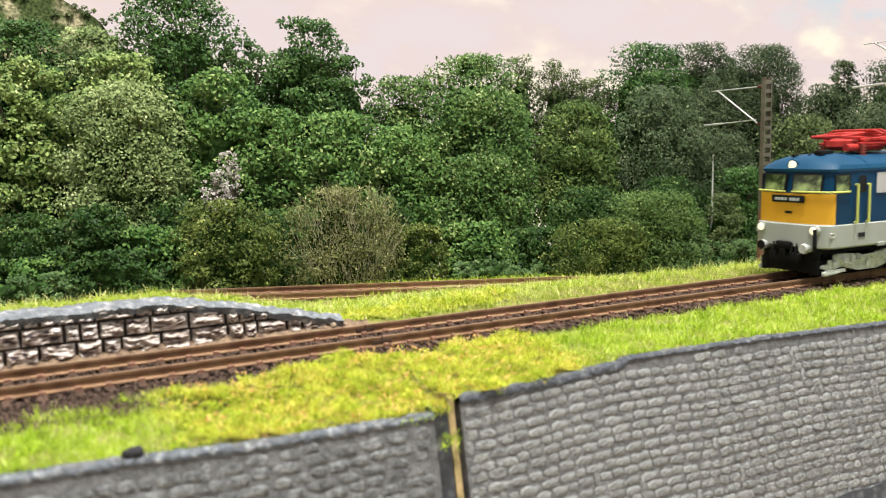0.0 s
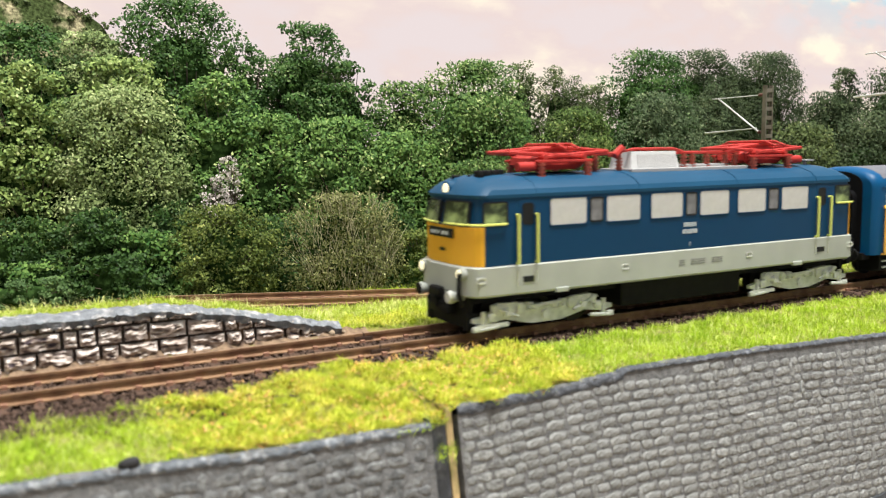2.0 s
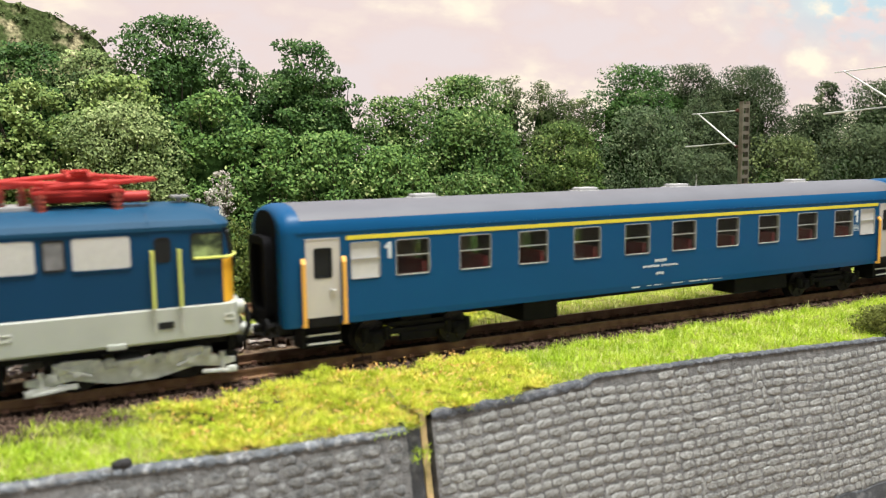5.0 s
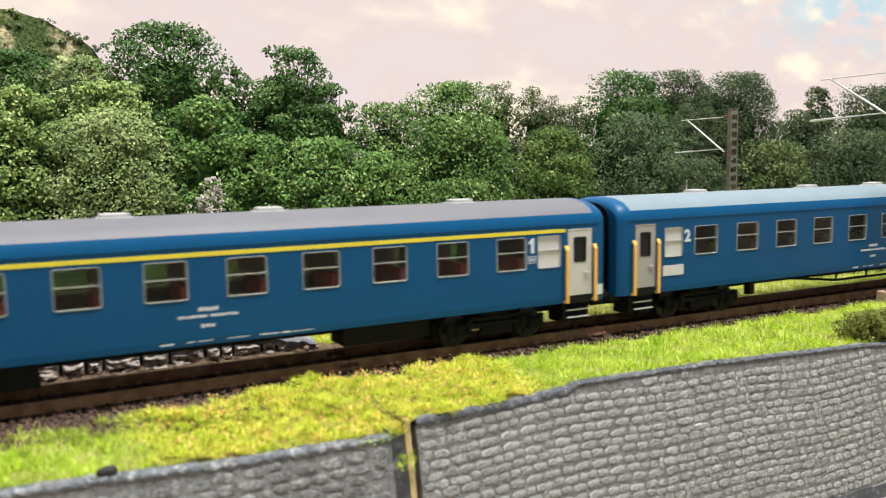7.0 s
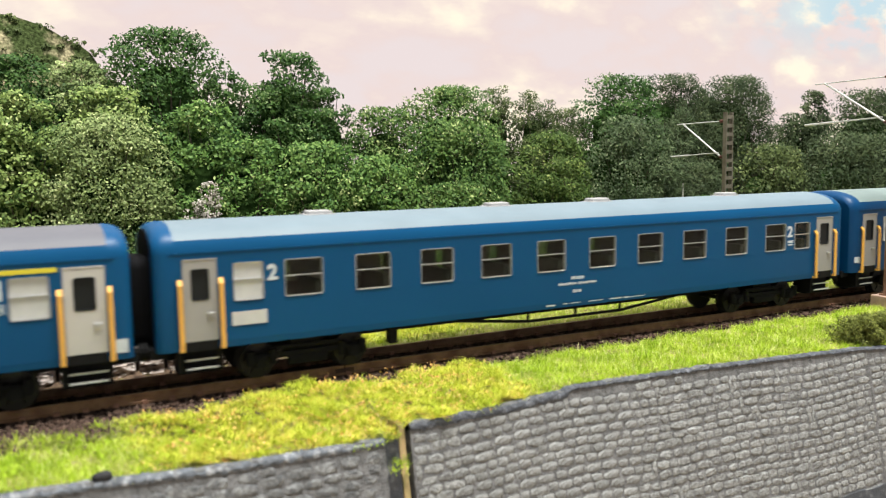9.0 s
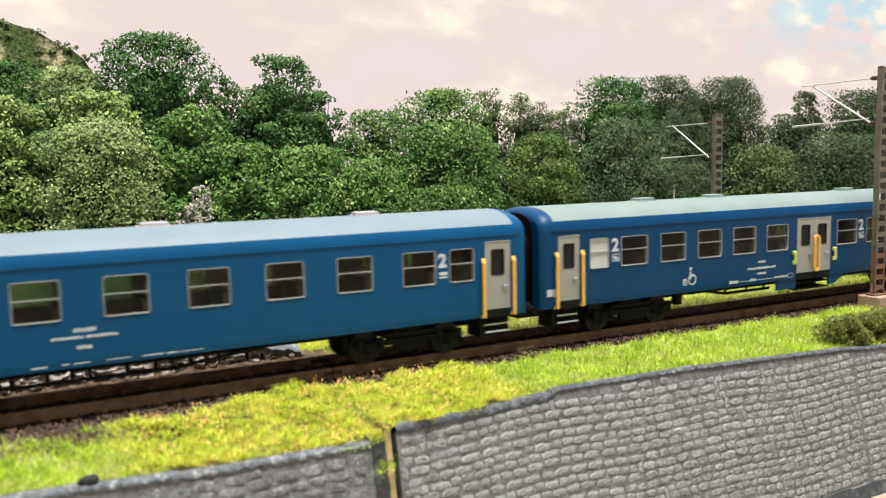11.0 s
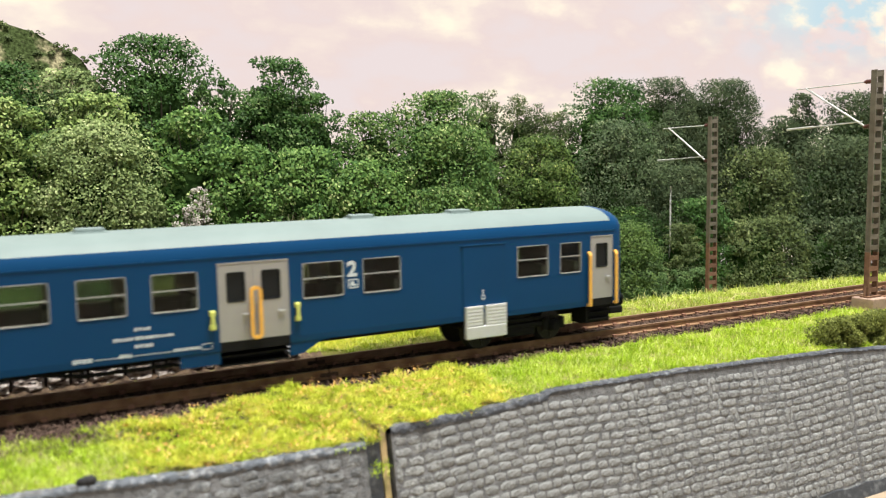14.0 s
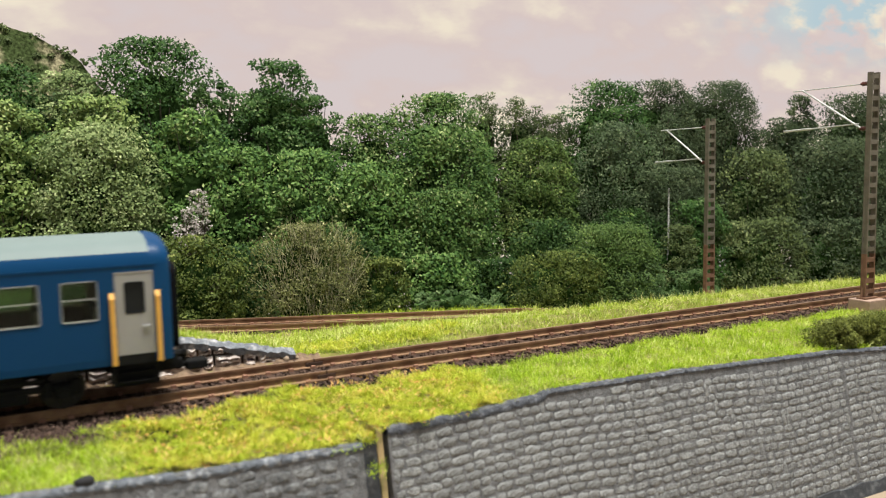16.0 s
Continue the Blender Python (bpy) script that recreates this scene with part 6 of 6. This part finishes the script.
            for q, za, zb in ((-25, 1.4, 3.2), (25, 1.4, 3.2), (-20, 4.2, 6.8), (20, 4.2, 6.8), (-9.5, 5.8, 8.6), (9.5, 5.8, 8.6), (-3.2, 6.4, 8.2), (3.2, 6.4, 8.2)):
                box(bm, c + q - 1.3, c + q + 1.3, s * 15.1 - 0.7, s * 15.1 + 0.7, za, zb, 0.3)
            for k in (-1, 1):
                rod(bm, (c + k * 19.5, s * 15.5, 8.6), (c + k * 10.5, s * 15.5, 5.0), 0.45, 6)
                rod(bm, (c + k * 24.5, s * 15.4, 2.0), (c + k * 17.0, s * 15.4, 2.6), 0.6, 6)
                rod(bm, (c + k * 14, s * 15.5, 6.4), (c + k * 14, s * 16.1, 6.4), 1.0, 10)
                for j in range(4):
                    rod(bm, (c + k * 6.2, s * 14.9, 6.4 + j * 0.7), (c + k * 6.2, s * 14.9, 6.8 + j * 0.7), 1.2, 10)
            box(bm, c - 25, c - 14, s * 15.2 - 0.5, s * 15.2 + 0.5, 2.4, 3.6)
        box(bm, c - 3, c + 3, -14, 14, 4, 7)
        bogie = part("bogie", bm, M_bogiegrey, loco, "pale grey cast bogie frame", 30)
        for k in (-1, 1):
            wheelset(bogie, c + k * 14, 6.6, M_wheel)
    return loco


LOCO = build_loco()


def motions():
    """The train rolls along the main track towards -x."""
    for ob, start in ((LOCO, -355.3), (COACH_A, -257.8), (COACH_B, 23.1), (COACH_C, 307.6)):
        walk(ob, [(t, pose((start + s) * MM, 0, 0)) for t, s in TRAIN])
    ts, ss = [r[0] for r in TRAIN], [r[1] for r in TRAIN]
    for ob, x, r in WHEELSETS:
        rows = []
        for i in range(241):
            t = i / 15
            turn = math.degrees(float(np.interp(t, ts, ss)) / r)
            rows.append((t, pose(x * MM, 0, r * MM, 0, turn, 0)))
        walk(ob, rows)


# ---- wood behind the tracks, hill and sky ----
def leaves(centres, radii, count, size, rng):
    """Leaf quads on the outer skins of clumps: vertices and faces."""
    k = rng.choice(len(centres), count, p=radii ** 2 / np.sum(radii ** 2))
    d = rng.normal(0, 1, (count, 3))
    d /= np.linalg.norm(d, axis=1)[:, None]
    d[:, 1] = -np.abs(d[:, 1]) * np.where(rng.random(count) < 0.85, 1, -1)
    rad = radii[k] * rng.uniform(0.6, 1.0, count) ** 0.6 * rng.uniform(0.9, 1.3, count)
    p = centres[k] + d * rad[:, None] * np.array([1.15, 1.0, 0.72])
    nrm = d * 0.6 + rng.normal(0, 0.55, (count, 3)) + np.array([0, -0.75, 0.5])
    nrm /= np.linalg.norm(nrm, axis=1)[:, None]
    t = np.cross(nrm, rng.normal(0, 1, (count, 3)))
    t /= np.linalg.norm(t, axis=1)[:, None] + 1e-9
    b = np.cross(nrm, t)
    s = size * rng.uniform(0.55, 1.35, count)[:, None]
    v = np.stack([p - t * s, p - b * s * 0.6 - nrm * s * 0.2, p + t * s, p + b * s * 0.6 - nrm * s * 0.2], 1).reshape(-1, 3)
    o = (np.arange(count) * 4)[:, None]
    return v, o + [0, 1, 2, 3]


def tree(name, label, kind, x, y, top, wide, size=0.92, density=1.0, seed=0, trunk=M_bark, category="tree", low=0.06, deep=0.5, power=5.5, group="", core=True, lump=(0.12, 0.24)):
    """A crown of many leaf clumps on a tapered trunk with limbs; mm; wide is the crown's half width."""
    rng = np.random.default_rng(seed)
    base = float(ground_z(x, y)) - 0.5
    t = thing(name, label, category, group or ("trees of the wood" if category == "tree" else "shrubs"), at=(x, y, base))
    h = top - base
    lo = h * low
    span = h - lo

    def prof(u):
        return max(1 - u ** power, 0.0) ** 0.5 * (0.80 + 0.20 * min(u / 0.25, 1))

    n = int(np.clip(60 + span * wide / 22, 70, 260))
    cs, rs = [], []
    for i in range(n):
        u = rng.uniform(0.0, 0.97)
        a = rng.uniform(-1.75, 1.75)
        r = min(wide, span * 0.6) * rng.uniform(*lump)
        w = max(wide * prof(u) - r * 0.75, 0) * rng.uniform(0.86, 1.04)
        if i % 3 == 0:
            w *= rng.uniform(0.0, 0.75)
        cs.append((math.sin(a) * w, -math.cos(a) * w * deep, min(lo + span * u, h - r)))
        rs.append(r)
    cs, rs = np.array(cs), np.array(rs)
    count = int(density * 3.45 * span * wide / (size * size))
    v, f = leaves(cs, rs, count, size, rng)
    crown = new("crown", raw_mesh("crown", v, f, GREENS[kind]))
    crown.parent = t
    # Dark blob fills the crown: inner shade put into its colour, sky kept out.
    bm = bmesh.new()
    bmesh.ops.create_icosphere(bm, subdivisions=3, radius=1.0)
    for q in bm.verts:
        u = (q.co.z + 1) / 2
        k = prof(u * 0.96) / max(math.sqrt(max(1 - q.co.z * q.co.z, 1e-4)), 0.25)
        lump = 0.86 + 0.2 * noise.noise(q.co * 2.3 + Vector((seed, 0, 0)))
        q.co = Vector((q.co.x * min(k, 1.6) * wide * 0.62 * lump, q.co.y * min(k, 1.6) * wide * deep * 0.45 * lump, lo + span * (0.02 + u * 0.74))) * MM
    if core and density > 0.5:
        part("inner_crown", bm, M_core, t, "dark filler blob with the crown's inner shade in its colour", 180)
    else:
        bm.free()
    bm = bmesh.new()
    stout = 0.4 if trunk == M_birch else 1.0
    rod(bm, (0, 0, 0), (wide * 0.04, 0, h * 0.62), max(h * 0.018 * stout, 0.4), 8, max(h * 0.008 * stout, 0.25))
    for i in range(0, len(cs) if trunk == M_bark else 0, 5):
        c = cs[i]
        z0 = min(max(lo * 0.8, c[2] * 0.55), h * 0.55)
        rod(bm, (wide * 0.04 * z0 / (h * 0.6), 0, z0), tuple(c), max(h * 0.006, 0.25), 5, 0.15)
    part("trunk", bm, trunk, t)
    return t


T = tree
KIND_WORDS = {"mid": "full mid-green", "olive": "yellowish olive-green", "dull": "dull grey-olive", "fresh": "fresh mid-green", "deep": "dark green", "brown": "brownish green", "leafy": "yellow-green", "silver": "silvery grey-green", "far": "hazy dark green", "shade": "shade-darkened green", "bush": "olive-brown", "bush2": "smooth dark olive", "hedge": "muted green"}
LEAF = {"mid": 1.0, "olive": 1.02, "dull": 0.80, "fresh": 1.08, "deep": 0.96, "brown": 0.66, "leafy": 0.86, "silver": 0.84, "far": 0.76, "shade": 0.90, "bush": 0.72, "bush2": 0.74, "hedge": 0.70}
# tall trees at the back: kind, x, y, top, half width
TALL = (("deep", 71, 224, 137, 36), ("deep", 104, 228, 116, 17), ("deep", 139, 226, 128, 27), ("deep", 134, 232, 112, 26), ("deep", 161, 224, 107, 20), ("dull", 29, 226, 118, 23), ("deep", -1, 226, 121, 23), ("dull", -36, 226, 124, 21),
        ("mid", 197, 224, 97, 27), ("mid", 243, 222, 111, 39), ("brown", 282, 230, 113, 17), ("brown", 312, 228, 110, 22), ("brown", 339, 228, 99, 22), ("deep", 379, 224, 123, 40), ("far", 432, 228, 126, 42), ("far", 496, 228, 127, 42),
        ("far", 463, 232, 110, 40), ("far", 564, 228, 98, 33), ("far", 587, 226, 117, 20), ("far", 663, 228, 121, 60), ("far", 787, 228, 127, 78))
for i, (kind, x, y, top, wide) in enumerate(TALL):
    name = "poplar_tree" if kind == "far" and 420 < x < 500 else "broadleaf_tree"
    T(name, "tall " + KIND_WORDS[kind] + (" poplar tree of the wood" if name == "poplar_tree" else " tree rising above the wood"), kind, x, y, top, wide, LEAF[kind] if x < 510 else 1.1, 0.66 if kind == "brown" else 1.0, seed=i + 1, low=0.45)
# filler trees deep in the wood, coloured dark so gaps read as shade
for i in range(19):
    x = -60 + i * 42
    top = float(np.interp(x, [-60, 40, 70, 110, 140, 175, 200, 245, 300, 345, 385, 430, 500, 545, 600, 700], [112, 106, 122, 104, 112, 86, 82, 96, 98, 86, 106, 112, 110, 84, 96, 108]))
    T("broadleaf_tree", "dark filler tree deep in the wood, gap shade in its colour", "shade" if x < 280 else "far", x, 240, top, 30, 1.1, 0.6, seed=120 + i, low=0.3)
# middle rank
MIDDLE = (("olive", -3, 204, 100, 24), ("olive", 39, 206, 104, 27), ("dull", 37, 196, 90, 33), ("fresh", 83, 204, 98, 26), ("fresh", 107, 198, 78, 25), ("fresh", 149, 202, 76, 33), ("fresh", 184, 198, 68, 30), ("mid", 235, 204, 92, 40),
          ("mid", 227, 194, 52, 38), ("leafy", 305, 202, 82, 33), ("silver", 372, 200, 93, 41), ("far", 434, 206, 60, 35), ("brown", 504, 202, 74, 45), ("far", 594, 202, 83, 65), ("far", 708, 202, 88, 80), ("olive", -44, 202, 104, 26))
for i, (kind, x, y, top, wide) in enumerate(MIDDLE):
    T("broadleaf_tree", KIND_WORDS[kind] + " leafy tree of the wood edge", kind, x, y, top, wide, LEAF[kind] if x < 460 else 1.15, seed=30 + i, low=0.1)
# low rank at the foot of the wood; shade kinds paint its dark hollows
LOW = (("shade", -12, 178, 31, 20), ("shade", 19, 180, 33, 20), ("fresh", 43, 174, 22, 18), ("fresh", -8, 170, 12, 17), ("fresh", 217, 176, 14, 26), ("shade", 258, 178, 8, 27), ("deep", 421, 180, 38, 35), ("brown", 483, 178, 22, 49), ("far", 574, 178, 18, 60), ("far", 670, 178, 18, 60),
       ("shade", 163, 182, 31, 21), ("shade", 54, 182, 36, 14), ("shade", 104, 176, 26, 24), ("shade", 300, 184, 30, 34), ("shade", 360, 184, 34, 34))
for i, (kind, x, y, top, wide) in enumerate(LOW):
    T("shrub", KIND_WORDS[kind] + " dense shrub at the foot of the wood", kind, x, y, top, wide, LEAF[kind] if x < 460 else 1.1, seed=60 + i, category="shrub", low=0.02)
# shrubs before the wood
FRONT = (("bush", 74, 156, 34, 25), ("bush", 171, 154, 17, 16), ("hedge", 217, 158, -6, 34), ("bush", 285, 154, 13, 36), ("bush2", 327, 160, 27, 41), ("hedge", 393, 158, -8, 29), ("hedge", 346, 154, 2, 25), ("shade", 27, 160, 14, 24), ("hedge", -10, 158, 6, 22))
for i, (kind, x, y, top, wide) in enumerate(FRONT):
    T("shrub", KIND_WORDS[kind] + " low shrub before the wood", kind, x, y, top, wide, LEAF[kind], seed=81 + i, category="shrub", low=0.0)
twiggy = T("shrub", "wide twiggy brown-green shrub", "twig", 128, 150, 38, 31, size=0.6, density=0.7, seed=80, category="shrub", low=0.0)
rng = random.Random(41)
bm = bmesh.new()
for i in range(330):
    a, up = rng.uniform(-1.4, 1.4), rng.uniform(1, 47)
    w = (0.55 + 0.45 * min(up / 22, 1)) * (1 - (up / 60) ** 4) * rng.uniform(0.6, 1.0) * 29
    p = Vector((math.sin(a) * w, -8 - 7 * math.cos(a), up))
    lean = p.x * 0.014 + rng.uniform(-0.35, 0.35)
    for k in range(3):
        q = p + Vector((lean * 3 + rng.uniform(-0.8, 0.8), rng.uniform(-0.3, 0.5), rng.uniform(1.6, 3.4)))
        rod(bm, tuple(p), tuple(q), 0.13 - k * 0.03, 4, 0.1 - k * 0.03)
        p = q
part("twig_tangle", bm, M_twig, twiggy, "thin pale brown twigs")["kind"] = "stuff"
# blossoming shrub: a leaning spray of pale twigs with flowers
T("blossom_shrub", "pale pinkish white blossoming shrub", "blossom", 72, 166, 46, 6.5, size=0.6, density=0.42, seed=89, category="shrub", low=0.62)
T("blossom_shrub", "pale pinkish white blossoming shrub leaning upwards", "blossom", 79, 168, 55, 6.5, size=0.6, density=0.40, seed=91, category="shrub", low=0.66)
T("birch_tree", "young birch with white trunk", "silver", 389, 168, 96, 12, size=0.66, seed=90, density=0.3, trunk=M_birch, low=0.64)
T("shrub", "brownish shrub at the birch foot", "brown", 394, 164, 22, 18, size=0.66, seed=92, category="shrub", low=0.0)

# bushes on the wall
T("moss_bush", "dark olive foam bush on the wall edge", "moss", 267, -50, 4.2, 15, size=0.42, density=4.2, deep=0.48, core=False, lump=(0.3, 0.5), seed=95, category="bush", low=0.0, group="bushes on the wall")
T("moss_bush", "dark olive foam bush beside the mast", "moss", 291, -49, 4.6, 16, size=0.42, density=4.2, deep=0.48, core=False, lump=(0.3, 0.5), seed=96, category="bush", low=0.0, group="bushes on the wall")

# hill
M_hill = paint("far_hill", (0.060, 0.082, 0.030), 0.95, vary=0.8, size=1.6, bump=1.0, bump_size=1.6, second=(0.34, 0.30, 0.18), second_size=9, second_at=0.58, spec=0.0)


def build_hill():
    n, k = 60, 20
    v = []
    for i in range(n):
        for j in range(k):
            x = -240 + i * 6.0
            u = j / (k - 1)
            ridge = float(np.interp(x, [-240, -60, -10, 13, 39, 58, 74, 90], [196, 172, 153, 146, 134, 104, 52, -30]))
            z = -30 + (ridge + 30) * u + 2.5 * noise.noise(Vector((x * 0.08, u * 6, 3)))
            v.append((x, 262 + u * 40 + 4 * noise.noise(Vector((x * 0.05, u * 5, 9))), z))
    idx = np.arange(n * k).reshape(n, k)
    faces = np.stack([idx[:-1, :-1], idx[1:, :-1], idx[1:, 1:], idx[:-1, 1:]], -1).reshape(-1, 4)
    tagged(new("hill", raw_mesh("hill", np.array(v), faces, M_hill, True)), "distant brownish green hill with rocky slope", "hill", kind="structure")
    rng = np.random.default_rng(77)
    pts = np.array(v).reshape(n, k, 3)
    i, j = rng.integers(0, n - 1, 1500), rng.integers(6, k, 1500)
    centres = pts[i, j] + rng.normal(0, 1, (1500, 3)) * np.array([3.0, 0.5, 1.2])
    bald = np.sin(centres[:, 0] * 0.11 + centres[:, 2] * 0.2) + np.sin(centres[:, 0] * 0.05 - centres[:, 2] * 0.31)
    centres = centres[(bald < 0.75) & (centres[:, 0] > -90)]
    q, f = leaves(centres, rng.uniform(0.8, 2.0, len(centres)), 16000, 0.75, rng)
    tagged(new("hill_scrub", raw_mesh("hill_scrub", q, f, GREENS["brown"])), "dark olive scrub growing on the hill slope", "scrub", kind="stuff")


build_hill()


def build_sky():
    m = bpy.data.materials.new("painted_sky")
    nt, b = nodes_of(m)
    n, l = nt.nodes, nt.links
    co = n.new("ShaderNodeTexCoord")
    mp = n.new("ShaderNodeMapping")
    mp.inputs["Scale"].default_value = (5.0, 5.0, 11.0)
    l.new(co.outputs["Object"], mp.inputs["Vector"])
    a = n.new("ShaderNodeTexNoise")
    a.inputs["Scale"].default_value, a.inputs["Detail"].default_value = 2.0, 7
    l.new(mp.outputs[0], a.inputs["Vector"])
    r = n.new("ShaderNodeValToRGB")
    e = r.color_ramp.elements
    e[0].position, e[0].color = 0.38, (0.74, 0.645, 0.64, 1)
    e[1].position, e[1].color = 0.62, (0.94, 0.84, 0.68, 1)
    mid = e.new(0.47)
    mid.color = (0.75, 0.625, 0.60, 1)
    soft = e.new(0.54)
    soft.color = (0.80, 0.68, 0.62, 1)
    l.new(a.outputs["Fac"], r.inputs[0])
    # blue breaks towards the far upper end
    sep = n.new("ShaderNodeSeparateXYZ")
    l.new(co.outputs["Object"], sep.inputs[0])
    g = n.new("ShaderNodeMapRange")
    g.inputs[1].default_value, g.inputs[2].default_value = 0.56, 0.74
    l.new(sep.outputs[0], g.inputs[0])
    g2 = n.new("ShaderNodeMapRange")
    g2.inputs[1].default_value, g2.inputs[2].default_value = 0.15, 0.20
    l.new(sep.outputs[2], g2.inputs[0])
    c2 = n.new("ShaderNodeTexNoise")
    c2.inputs["Scale"].default_value, c2.inputs["Detail"].default_value = 5.0, 8
    l.new(mp.outputs[0], c2.inputs["Vector"])
    g3 = n.new("ShaderNodeMapRange")
    g3.inputs[1].default_value, g3.inputs[2].default_value = 0.42, 0.56
    l.new(c2.outputs["Fac"], g3.inputs[0])
    m1 = n.new("ShaderNodeMath")
    m1.operation = "MULTIPLY"
    l.new(g.outputs[0], m1.inputs[0])
    l.new(g2.outputs[0], m1.inputs[1])
    m2 = n.new("ShaderNodeMath")
    m2.operation = "MULTIPLY"
    l.new(m1.outputs[0], m2.inputs[0])
    l.new(g3.outputs[0], m2.inputs[1])
    mix = n.new("ShaderNodeMix")
    mix.data_type = "RGBA"
    l.new(m2.outputs[0], mix.inputs[0])
    l.new(r.outputs[0], mix.inputs[6])
    mix.inputs[7].default_value = (0.52, 0.66, 0.72, 1)
    b.inputs["Base Color"].default_value = (0, 0, 0, 1)
    b.inputs["Specular IOR Level"].default_value = 0
    b.inputs["Roughness"].default_value = 1
    l.new(mix.outputs[2], b.inputs["Emission Color"])
    b.inputs["Emission Strength"].default_value = 1.17
    bm = bmesh.new()
    box(bm, -1300, 1900, 330, 334, -58, 700)
    tagged(part("backdrop", bm, m), "pale pinkish cloudy sky backdrop board", "backdrop", kind="structure")


build_sky()

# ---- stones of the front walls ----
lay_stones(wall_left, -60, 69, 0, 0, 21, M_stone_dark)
lay_stones(wall_right, 76.8, 258.3, 90, 150, 22)
lay_stones(wall_far, 257.8, 420, 0, 0, 23)

motions()
